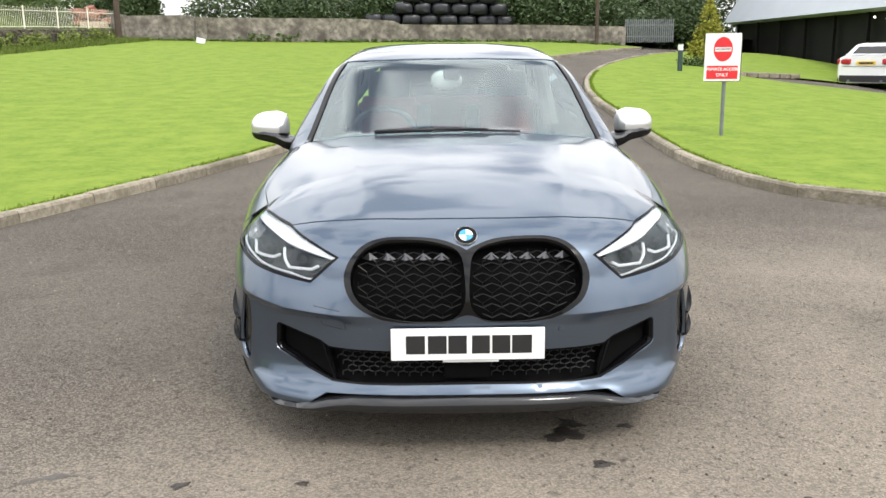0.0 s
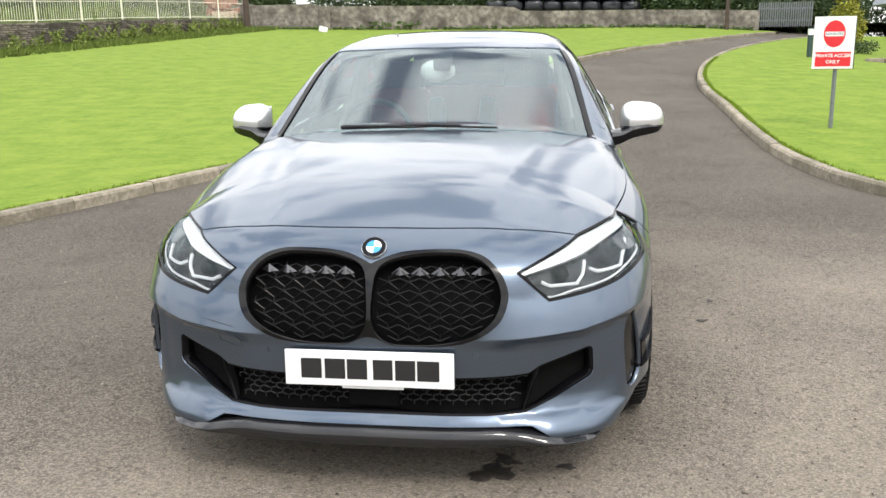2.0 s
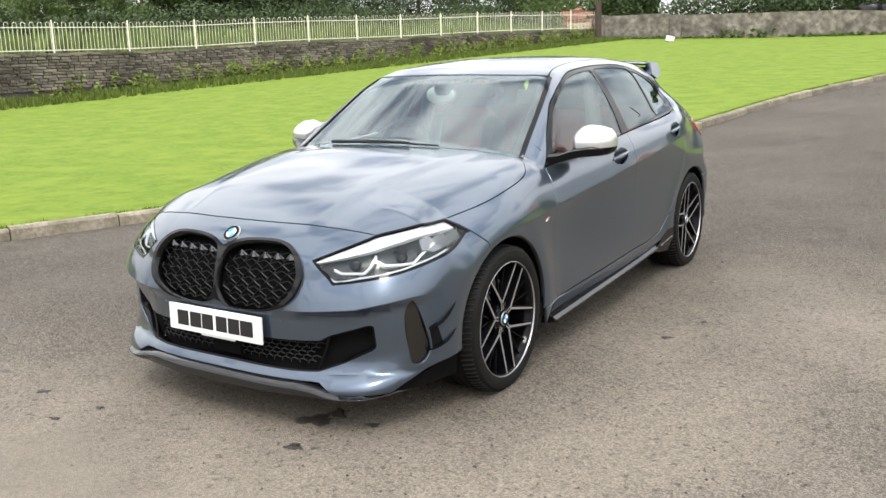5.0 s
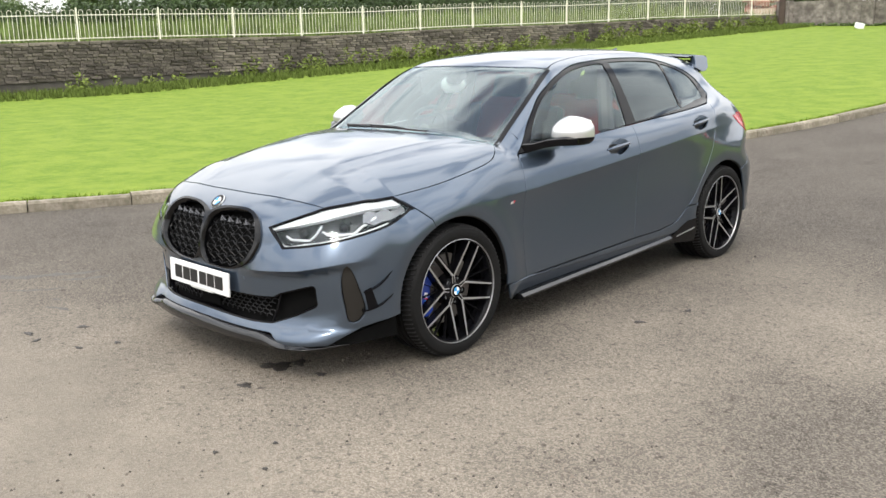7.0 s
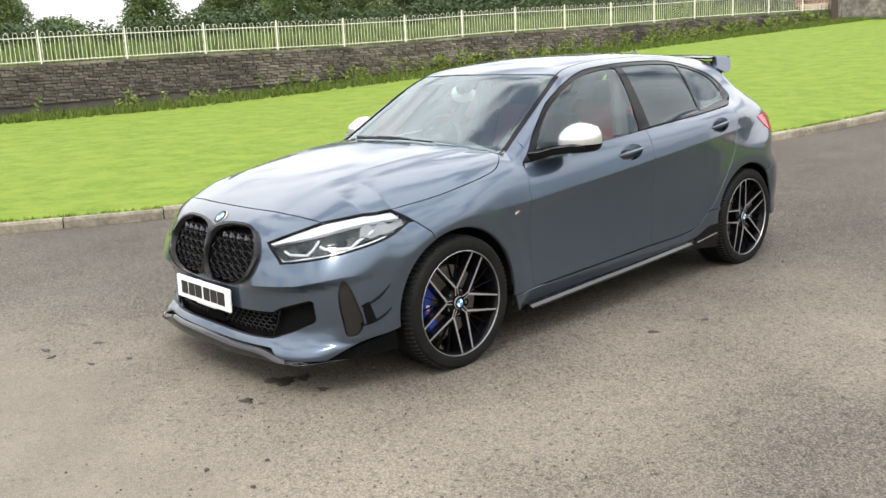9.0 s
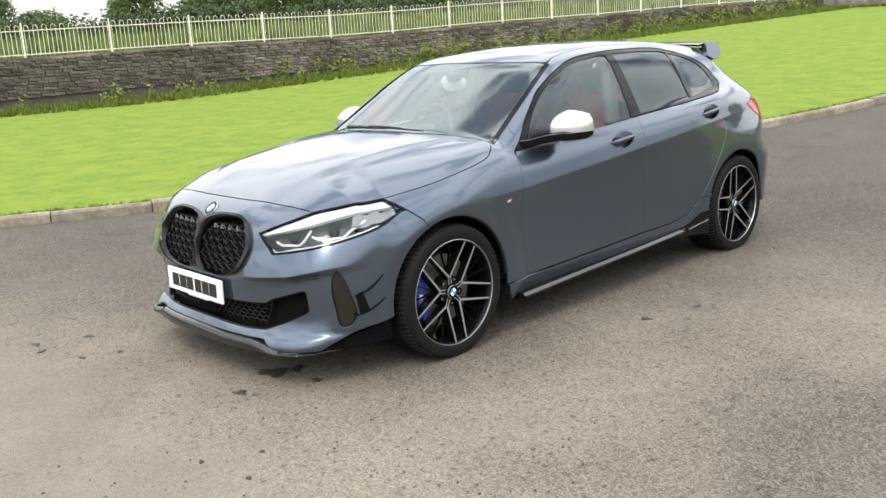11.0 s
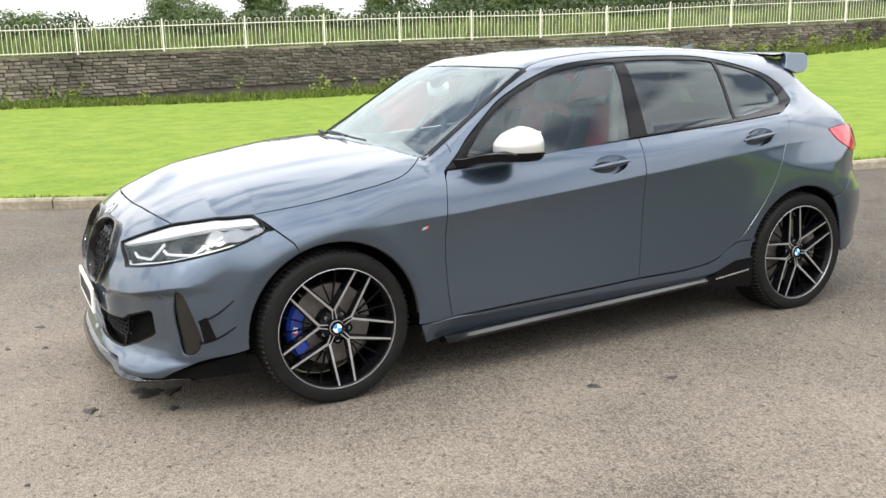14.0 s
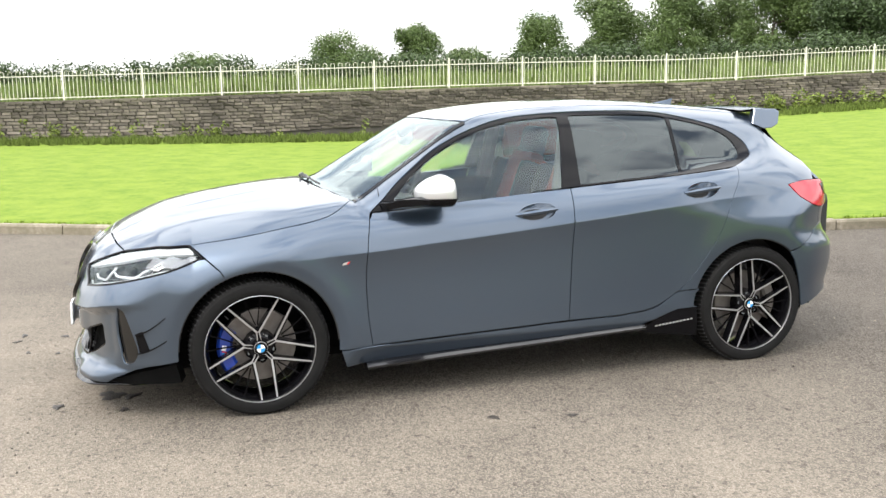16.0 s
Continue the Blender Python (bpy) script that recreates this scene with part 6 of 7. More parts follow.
def bar(bm, a, b, w0, w1, x0a, x0b, depth, chamfer=0.25):
    """A spoke limb between two places of the wheel's face, with sloping flanks."""
    a, b = np.array(a), np.array(b)
    t = (b - a) / np.linalg.norm(b - a)
    n = np.array((-t[1], t[0]))
    rows = []
    for p, w, x in ((a, w0, x0a), (b, w1, x0b)):
        rows.append([bm.verts.new((xx, *(p + n * u))) for u, xx in ((-w * 0.5, x), (w * 0.5, x), (w * (0.5 + chamfer), x - depth), (-w * (0.5 + chamfer), x - depth))])
    for k in range(4):
        bm.faces.new((rows[0][k], rows[0][(k + 1) % 4], rows[1][(k + 1) % 4], rows[1][k]))
    bm.faces.new(rows[0][::-1])
    bm.faces.new(rows[1])


def polar(r, deg):
    return (r * math.cos(radians(deg)), r * math.sin(radians(deg)))


def spoke_meshes():
    """One double spoke: dark limbs, machined faces, thin dark struts behind."""
    dark, face, thin = bmesh.new(), bmesh.new(), bmesh.new()
    node = polar(0.076, 0)
    for s in (-1, 1):
        end = polar(0.2475, 27 * s)
        bar(dark, node, end, 0.0165, 0.0115, -0.027, -0.009, 0.042, 0.15)
        nd = np.array(node)
        d = (np.array(end) - nd) / np.linalg.norm(np.array(end) - nd)
        off = np.array((-d[1], d[0])) * 0.0035 * s
        bar(face, nd + off, np.array(end) + off, 0.0100, 0.0072, -0.0262, -0.0078, 0.002, 0.0)
        hub_p = polar(0.036, 14 * s)
        bar(dark, hub_p, node, 0.010, 0.014, -0.030, -0.027, 0.028)
        bar(face, polar(0.038, 13 * s), polar(0.076, 4.5 * s), 0.004, 0.0055, -0.0288, -0.0262, 0.002, 0.0)
        bar(thin, polar(0.11, 2.5 * s), polar(0.2475, 9 * s), 0.004, 0.004, -0.036, -0.020, 0.012)
    return dict(spoke=(dark, M["gloss"]), spoke_face=(face, M["alloy"]), spoke_strut=(thin, M["gloss"]))


def as_mesh(name, bm, material, smooth):
    me = bpy.data.meshes.new(name)
    bmesh.ops.recalc_face_normals(bm, faces=bm.faces)
    bm.to_mesh(me)
    bm.free()
    me.materials.append(material)
    if smooth:
        me.polygons.foreach_set("use_smooth", [True] * len(me.polygons))
        me.set_sharp_from_angle(angle=radians(32))
    return me


ROUND = {k: as_mesh(k, *v) for k, v in wheel_meshes().items()}
SPOKE = {k: as_mesh(k, *v, False) for k, v in spoke_meshes().items()}


def wheel(ya, sg, turn, blue):
    w = new("wheel")
    w.parent = car
    w.matrix_basis = pose(sg * (0.888 if ya < 1 else 0.882), ya, WHEEL_Z, 0, 0, 0 if sg > 0 else 180)
    for k, me in ROUND.items():
        o = new(k, me)
        o.parent = w
        if k == "tread":
            tagged(o, kind="stuff")
    for i in range(5):
        for k, me in SPOKE.items():
            o = new(k, me)
            o.parent = w
            o.matrix_basis = pose(0, 0, 0, turn + 72 * i, 0, 0)
    roundel((-0.020, 0, 0), (1, 0, 0), 0.032, w, "wheel_cap")
    for i in range(5):
        q = polar(0.056, turn + 36 + 72 * i)
        bm = bmesh.new()
        rod(bm, (-0.060, *q), (-0.036, *q), 0.0105, 0.0095, 6)
        part("wheel_bolt", bm, M["steel"], w)
        bm = lathe(bmesh.new(), [(0.0125, -0.050), (0.0155, -0.030), (0.0175, -0.032), (0.019, -0.055)], 16)
        bmesh.ops.translate(bm, verts=bm.verts, vec=(0, *q))
        part("bolt_well", bm, M["gloss"], w, smooth=True)
    q, q2 = polar(0.226, turn + 36), polar(0.205, turn + 36)
    part("valve", rod(bmesh.new(), (-0.03, *q), (-0.014, *q2), 0.0035, 0.003, 8), M["black"], w)
    bm = bmesh.new()
    mid = 180
    for a0, a1, r0, r1 in ((mid - 34, mid + 34, 0.125, 0.196),):
        rows = []
        for a in np.linspace(a0, a1, 12):
            rows.append([bm.verts.new((x, *polar(r, a))) for r, x in ((r0, -0.075), (r0 + 0.012, -0.062), (r1 - 0.012, -0.062), (r1, -0.078), (r1, -0.13), (r0, -0.13))])
        for a, b in zip(rows, rows[1:]):
            for k in range(6):
                bm.faces.new((a[k], a[(k + 1) % 6], b[(k + 1) % 6], b[k]))
        bm.faces.new(rows[0])
        bm.faces.new(rows[-1])
    c = part("caliper", bm, M["blue"] if blue else M["disc"], w, "blue brake caliper" if blue else "grey brake caliper", smooth=True)
    if blue:
        for k, (material, w_) in enumerate(((M["badge_blue"], 0.006), (M["sign_red"], 0.006), (M["sign_white"], 0.024))):
            bm = bmesh.new()
            box(bm, (0.002, 0.020, w_), (-0.061, -0.164, -0.022 + (0.0, 0.009, 0.027)[k]), (-14, 0, 0))
            part("emblem_bar", bm, material, c)
    else:
        c.matrix_basis = pose(0, 0, 0, 180, 0, 0)
    bm = bmesh.new()
    rod(bm, (-0.20, 0, 0), (-0.42, 0, 0), 0.05, n=12)
    part("axle_stub", bm, M["black"], w)
    return w


for ya, turn in ((0.0, 97), (2.645, 64)):
    for sg in (1, -1):
        wheel(ya, sg, turn, ya < 1)
        # dark liner over the wheel
        bm = bmesh.new()
        rows = []
        for a in np.linspace(-4, 184, 28):
            y, z = ya + 0.385 * math.cos(radians(a)), WHEEL_Z + 0.385 * math.sin(radians(a))
            rows.append([bm.verts.new((sg * x, y, z)) for x in (0.868, 0.60)])
        for a, b in zip(rows, rows[1:]):
            bm.faces.new((a[0], a[1], b[1], b[0]))
        part("wheel_arch_liner", bm, M["void"], car, smooth=True)
        p = on_side(arch(ya, 2, 178, 0.368, 60))[0]
        part("arch_lip", tube(bmesh.new(), (p - (0.012, 0, 0)) * (sg, 1, 1), 0.007, 5), M["black"], car, smooth=True)

# ---- trees, hedges, weeds ----
for x, y, top, spread, seed, dk in ((-93.3, 18.5, 8.1, 4.3, 1, 0), (-87.6, 25.2, 8.9, 3.2, 2, 0), (-89.7, 31.9, 6.3, 3.4, 3, 0), (-70.3, 32.2, 8.3, 3.3, 4, 0), (-66.6, 35.6, 10.0, 3.3, 5, 0), (-70, 41.9, 9.0, 3.6, 41, 0), (-60, 39.2, 10.2, 3.4, 6, 0),
                                    (-61.1, 44.8, 10.7, 3.6, 7, 0), (-52.7, 42.9, 9.8, 3.3, 8, 0), (-52.3, 46.6, 10.0, 3.7, 9, 0), (-47.4, 46.2, 9.4, 3.4, 45, 1), (-56, 52, 10.8, 4.4, 46, 1), (-46, 53, 10, 4.6, 47, 1), (-57, 62, 11.4, 6.4, 10, 1), (-49, 61, 11, 6.4, 11, 1), (-42, 64, 11, 6.4, 12, 1), (-35, 66, 10, 6.0, 42, 1), (-27, 64, 8, 5.0, 43, 0), (-100, 3, 5.9, 4.2, 13, 0)):
    z = float(field_land(np.array([x]), np.array([y]))[0])
    tree((x, y, z - 0.2), top - z + 0.2, spread, seed, M["leaf_dark"] if dk else M["leaf"], leaves=30000, leaf=0.10, low=0.04)
for x, y, top, spread, seed in ((-18.6, 52, 7.2, 2.3, 21), (-7.8, 49, 8.0, 2.4, 23), (-5, 50, 8.5, 3.2, 24), (-1.5, 52, 8.0, 3.2, 25), (2.0, 53, 8.2, 3.4, 26), (5.5, 50, 8.4, 3.4, 27), (9.2, 49, 8.5, 3.4, 28), (12.8, 48, 8.0, 3.2, 29), (16.5, 50, 8.0, 3.6, 30)):
    z = float(land(x, y))
    tree((x, y, z), top - z, spread, seed, M["leaf_dark"], leaves=24000, leaf=0.10, low=0.02, label="dark broad-leaved tree behind the rendered wall")


def hedge(name, path, height, depth, count, leaf, seed, material, label, base):
    rng = random.Random(seed)
    blobs = []
    for x, y in path:
        h_ = height * rng.uniform(0.7, 1.15)
        blobs.append((x + rng.uniform(-0.5, 0.5), y + rng.uniform(-0.5, 0.5), base(x, y) + h_ * 0.45, h_ * 0.62))
    vs, fs = leaf_cloud(blobs, count, leaf, rng)
    return tagged(mesh_object(name, vs, fs, material), label, "hedge", kind="stuff")


fz = lambda x, y: float(field_land(np.array([float(x)]), np.array([float(y)]))[0])
hedge("hedge", line([(-62, -45), (-60, -20), (-60, 0), (-58, 12), (-54, 22), (-48, 32), (-42, 45), (-30, 56)], 0.7), 2.1, 1.2, 190000, 0.10, 31, M["leaf_dark"], "uneven green hedge across the far side of the field", fz)
hedge("hedge", line([(-9.8, 37.4), (-6, 37.2), (0, 41), (9, 37.5), (13, 39)], 1.0), 1.9, 1.2, 60000, 0.075, 32, M["leaf_dark"], "dark bushes growing behind the rendered wall", lambda x, y: float(land(x, y)) + 0.4)
rng = random.Random(7)
spots = []
for _ in range(13000):
    s, d = rng.uniform(-9, FENCE_LEN), 0.5 + 30 * rng.random() ** 1.6
    p = along(s, d)
    spots.append((p[0], p[1], fz(*p), rng.uniform(0.7, 1.3) * (0.55 + 0.4 * noise.noise(Vector((p[0] * 0.3, p[1] * 0.3, 0))))))
strip_plants("long_grass", spots, 1.1, M["longgrass"], "tall uncut grass in the field behind the railing", "grass", 8, per=6, lean=0.45)
spots = []
for _ in range(11000):
    s, d = rng.uniform(-9, FENCE_LEN), -1.9 * rng.random() ** 1.15
    p = along(s, d)
    spots.append((p[0], p[1], float(land(*p)) + 0.08, rng.uniform(0.4, 1.2)))
M["verge_blade"] = mat("verge_blade", (0.112, 0.150, 0.034), 0.85, spec=0.1, island=0.5)
strip_plants("rough_grass", spots, 0.15, M["verge_blade"], "strip of unmown grass at the foot of the wall", "grass", 9, per=7)
vs, fs = [], []
for _ in range(230):
    s = rng.uniform(-9, FENCE_LEN) if rng.random() < 0.45 else rng.uniform(20, FENCE_LEN)
    p = along(s, -0.05 - 0.45 * rng.random())
    z, hh = float(land(*p)) + 0.08, rng.uniform(0.18, 0.62)
    blobs = [(p[0] + rng.uniform(-0.15, 0.15), p[1] + rng.uniform(-0.15, 0.15), z + hh * k, 0.11 + 0.05 * rng.random()) for k in (0.25, 0.5, 0.8)]
    v1, f1 = leaf_cloud(blobs, 46, 0.045, rng)
    fs.append(f1 + sum(len(q) for q in vs))
    vs.append(v1)
tagged(mesh_object("weeds", np.concatenate(vs), np.concatenate(fs), M["weed"]), "yellow-green weeds sprouting along the foot of the wall", "weeds", kind="stuff")
vs, fs = [], []
for _ in range(330):
    x = rng.uniform(-13, 8.4)
    y, z = 35.0 - 0.35 * rng.random(), float(land(x, 35)) + 0.05
    blobs = [(x, y, z + 0.02 + 0.16 * rng.random() * (1.9 if -8 < x < -5.5 else 0.4), rng.uniform(0.05, 0.11))]
    v1, f1 = leaf_cloud(blobs, 26, 0.05, rng)
    fs.append(f1 + sum(len(q) for q in vs))
    vs.append(v1)
tagged(mesh_object("weeds", np.concatenate(vs), np.concatenate(fs), M["leaf"]), "weeds and ivy along the rendered wall", "weeds", kind="stuff")

M["edge_blade"] = mat("edge_blade", (0.150, 0.222, 0.026), 0.85, spec=0.1, island=0.25)
# grass edges against the kerbs
spots = []
for path, side, y_lim in ((KERB_L, 1, 24), (KERB_R, -1, 20)):
    d = np.concatenate([[0], np.cumsum(np.hypot(*np.diff(path, axis=0).T))])
    for _ in range(5200):
        s = rng.uniform(0, d[-1])
        a = np.array([np.interp(s, d, path[:, 0]), np.interp(s, d, path[:, 1])])
        b = np.array([np.interp(s + 0.1, d, path[:, 0]), np.interp(s + 0.1, d, path[:, 1])])
        t = (b - a) / max(np.linalg.norm(b - a), 1e-6)
        q = a + np.array((-t[1], t[0])) * side * (0.12 + 0.06 * rng.random())
        if -5 < q[1] < y_lim and q[0] < 9:
            spots.append((q[0], q[1], float(land(*q)) + 0.075, rng.uniform(0.5, 1.3)))
strip_plants("edge_grass", spots, 0.045, M["edge_blade"], "grass tufts leaning over the kerb", "grass", 10, per=7, lean=0.8, wide=0.6)
# loose stones and dark clods on the drive
vs, fs = [], []
for _ in range(4800):
    x, y = rng.uniform(-4, 5.5), rng.uniform(-3.6, 4.5)
    if rng.random() < 0.55:
        x, y = rng.uniform(0.5, 5), rng.uniform(-3.5, 0)
    r = rng.uniform(0.0025, 0.0085) * (1.5 if rng.random() < 0.06 else 1)
    k = len(vs)
    ring = [(x + r * rng.uniform(0.7, 1.2) * math.cos(a), y + r * rng.uniform(0.7, 1.2) * math.sin(a), float(land(x, y)) - 0.001) for a in (0, 1.26, 2.5, 3.77, 5.03)]
    vs += ring + [(x, y, float(land(x, y)) + r * 0.9)]
    fs += [(k + i, k + (i + 1) % 5, k + 5) for i in range(5)]
tagged(mesh_object("loose_stones", vs, fs, mat("stone_chip", (0.15, 0.125, 0.10), 0.9, island=0.8)), "loose stone chips scattered on the tarmac", "gravel", kind="stuff")
M["clod"] = mat("dark_wet_mud", (0.022, 0.018, 0.015), 0.6, vary=0.6, vscale=60, tint=(0.06, 0.05, 0.04), bump=0.6, bscale=120)


def clod(x, y, rx, ry, seed, label="dark damp mud clod on the tarmac"):
    r_ = random.Random(seed)
    n = 22
    ph = [r_.uniform(0, 6.28) for _ in range(4)]
    vs, fs = [(0, 0, 0.006)], []
    for j, (k, z) in enumerate(((0.55, 0.0055), (0.85, 0.0035), (1.0, 0.0008))):
        for i in range(n):
            a = 2 * math.pi * i / n
            w = 1 + 0.22 * math.sin(3 * a + ph[0]) + 0.16 * math.sin(5 * a + ph[1]) + 0.12 * math.sin(8 * a + ph[2])
            vs.append((rx * k * w * math.cos(a), ry * k * w * math.sin(a), z))
    for i in range(n):
        fs.append((0, 1 + i, 1 + (i + 1) % n))
        for j in range(2):
            o = 1 + j * n
            fs.append((o + i, o + n + i, o + n + (i + 1) % n, o + (i + 1) % n))
    ob = mesh_object("mud_clod", vs, fs, M["clod"], smooth=True)
    ob.matrix_basis = pose(x, y, float(land(x, y)) + 0.001, 0, 0, r_.uniform(0, 360))
    return tagged(ob, label, "mud", group="mud on the drive")


for i, (x, y, rx, ry) in enumerate(((0.455, -0.94, 0.034, 0.028), (0.60, -0.63, 0.030, 0.020), (0.36, -0.70, 0.055, 0.075), (0.40, -0.60, 0.03, 0.05), (1.27, 1.0, 0.03, 0.02), (1.36, 1.35, 0.028, 0.016), (-0.55, -1.05, 0.02, 0.014), (-0.62, -1.22, 0.026, 0.012), (-0.95, -1.05, 0.03, 0.02), (-1.05, -1.3, 0.04, 0.018), (-0.9, -1.32, 0.03, 0.012), (1.05, -1.2, 0.012, 0.01), (1.2, -1.35, 0.012, 0.009), (0.95, -1.4, 0.01, 0.012))):
    clod(x, y, rx, ry, i)

M["damp"] = mat("damp_tarmac", (0.062, 0.056, 0.050), 0.75, vary=0.8, vscale=14, tint=(0.105, 0.095, 0.082), bump=0.8, bscale=120, fine=0.5, fscale=110)


def streak(path, w, seed, label):
    """A thin uneven stain lying along a line."""
    r_ = random.Random(seed)
    p = spline(path, step=0.03)
    t = np.gradient(p, axis=0)
    t /= np.linalg.norm(t, axis=1)[:, None]
    nr = np.column_stack([-t[:, 1], t[:, 0]])
    k = np.linspace(0, 1, len(p))
    ph = [r_.uniform(0, 6.28) for _ in range(6)]
    sides = []
    for j in (0, 3):
        sides.append(w * np.sin(np.pi * k) ** 0.5 * (0.55 + 0.25 * np.sin(17 * k + ph[j]) + 0.18 * np.sin(41 * k + ph[j + 1]) + 0.14 * np.sin(97 * k + ph[j + 2])).clip(0.02, 2))
    a, b = p + nr * sides[0][:, None], p - nr * sides[1][:, None]
    m = len(p)
    xy = np.concatenate([a, p, b])
    z = land(xy[:, 0], xy[:, 1]) + np.repeat((0.0012, 0.0022, 0.0012), m)
    fs = [(j * m + i, (j + 1) * m + i, (j + 1) * m + i + 1, j * m + i + 1) for j in (0, 1) for i in range(m - 1)]
    return tagged(mesh_object("damp_streak", np.column_stack([xy, z]), fs, M["damp"], smooth=True), label, "stain", group="damp streaks on the drive")


for i, (path, w) in enumerate((([(-2.75, -1.25), (-2.44, -0.95), (-2.29, -0.78), (-2.16, -0.56), (-2.11, -0.38)], 0.075), ([(-2.08, -0.72), (-1.97, -0.58), (-1.93, -0.40)], 0.045), ([(-2.05, -1.05), (-1.9, -0.88), (-1.84, -0.75)], 0.03), ([(-1.52, -1.06), (-1.42, -0.98), (-1.30, -0.97)], 0.028), ([(-1.66, -0.93), (-1.56, -0.90)], 0.02))):
    streak(path, w, 60 + i, "dark damp streak drying on the grey tarmac")

# ---- no-entry sign ----
sz = float(land(3.99, 8.68)) + 0.085
sign = thing("road_sign", "white no-entry sign with red disc on a steel post", "sign", (3.99, 8.68, sz), -6)
sign.scale = (1.09, 1.09, 1.09)
bm = bmesh.new()
rod(bm, (0, 0.03, -0.1), (0, 0.03, 1.22), 0.024, n=14)
part("post", bm, M["steel"], sign, smooth=True)
board = part("board", box(bmesh.new(), (0.445, 0.012, 0.59), (-0.045, -0.02, 0.985), bevel=0.003), M["sign_white"], sign, "white sign board")
part("backing", box(bmesh.new(), (0.43, 0.045, 0.56), (-0.025, 0.012, 0.965), bevel=0.004), M["black"], sign)
bm = bmesh.new()
bmesh.ops.create_cone(bm, cap_ends=True, segments=44, radius1=0.118, radius2=0.118, depth=0.003, matrix=pose(-0.045, -0.0275, 1.085, 90) @ Matrix.Diagonal((1, 1.28, 1, 1)))
part("disc", bm, M["sign_red"], board, "red no-entry disc")
part("bar", box(bmesh.new(), (0.20, 0.003, 0.052), (-0.045, -0.0300, 1.083)), M["sign_white"], board)
part("panel", box(bmesh.new(), (0.385, 0.003, 0.165), (-0.045, -0.0275, 0.80)), M["sign_red"], board, "red lower panel")


def words(text, size, at, material, parent, name="lettering"):
    c = bpy.data.curves.new(name, "FONT")
    c.body, c.size, c.align_x, c.align_y, c.extrude = text, size, "CENTER", "CENTER", 0.0006
    c.offset = size * 0.02
    c.materials.append(material)
    tmp = bpy.data.objects.new(name, c)
    dg = bpy.context.evaluated_depsgraph_get()
    scene.collection.objects.link(tmp)
    dg.update()
    me = bpy.data.meshes.new_from_object(tmp.evaluated_get(dg))
    bpy.data.objects.remove(tmp)
    o = new(name, me)
    o.parent = parent
    o.matrix_basis = pose(*at, 90, 0, 0)
    return o


words("PRIVATE ACCESS", 0.052, (-0.045, -0.0305, 0.838), M["sign_white"], board)
words("ONLY", 0.056, (-0.045, -0.0305, 0.768), M["sign_white"], board)
words("NO ENTRY", 0.038, (-0.045, -0.0325, 1.083), M["black"], board)

# ---- bollard light, poles, white box ----
bz = float(land(6.81, 20.96)) + 0.085
bol = thing("bollard_light", "dark green bollard light with a pale top in the lawn", "bollard", (6.81, 20.96, bz))
bol.scale = (1.1, 1.1, 1.1)
M["bollard"] = mat("dark_green_paint", (0.03, 0.06, 0.055), 0.5, vary=0.3, vscale=8)
part("body", rod(bmesh.new(), (0, 0, -0.05), (0, 0, 0.50), 0.062, n=16), M["bollard"], bol, smooth=True)
part("lamp_head", rod(bmesh.new(), (0, 0, 0.50), (0, 0, 0.64), 0.066, n=16), M["sign_white"], bol, smooth=True)
part("cap", rod(bmesh.new(), (0, 0, 0.64), (0, 0, 0.665), 0.072, 0.066, n=16), M["bollard"], bol, smooth=True)
for x, y, hh, r, nm, lb in ((7.02, 34.4, 8.0, 0.075, "utility_pole", "dark timber utility pole before the rendered wall"), (-13.0, 34.7, 2.4, 0.13, "timber_post", "thick dark timber post at the corner of the walls"), (-8.6, 44.0, 7.0, 0.05, "utility_pole", "thin dark pole behind the rendered wall")):
    z = float(land(x, y))
    t_ = thing(nm, lb, "pole", (x, y, z))
    part("shaft", rod(bmesh.new(), (0, 0, -0.2), (0, 0, hh), r * 1.1, r * 0.85, 12), M["timber"], t_, smooth=True)
z = float(land(-9.18, 33)) + 0.085
wb = thing("white_box", "small white box standing on the lawn near the wall", "box", (-9.18, 33, z), 20)
part("body", box(bmesh.new(), (0.34, 0.22, 0.22), (0, 0, 0.10), (0, 14, 0), 0.02), M["sign_white"], wb)
gz_ = float(land(-14.2, 37)) + 0.5
hp = thing("rubble_heap", "heap of reddish bricks and a cream slab behind the railing", "rubble", (-14.6, 36.4, gz_))
for i in range(14):
    part("brick", box(bmesh.new(), (0.5, 0.3, 0.22), (rng.uniform(-0.7, 0.7), rng.uniform(-0.3, 0.3), 0.1 + 0.05 * i), (rng.uniform(-20, 20), rng.uniform(-20, 20), rng.uniform(0, 90)), 0.01), mat("old_red_brick", (0.30, 0.12, 0.08), 0.9, vary=0.5, vscale=5) if i == 0 else bpy.data.materials["old_red_brick"], hp)
part("slab", box(bmesh.new(), (1.1, 0.3, 0.28), (0.3, -0.8, 0.05), bevel=0.02), mat("cream_slab", (0.55, 0.42, 0.30), 0.8, vary=0.3, vscale=4), hp)


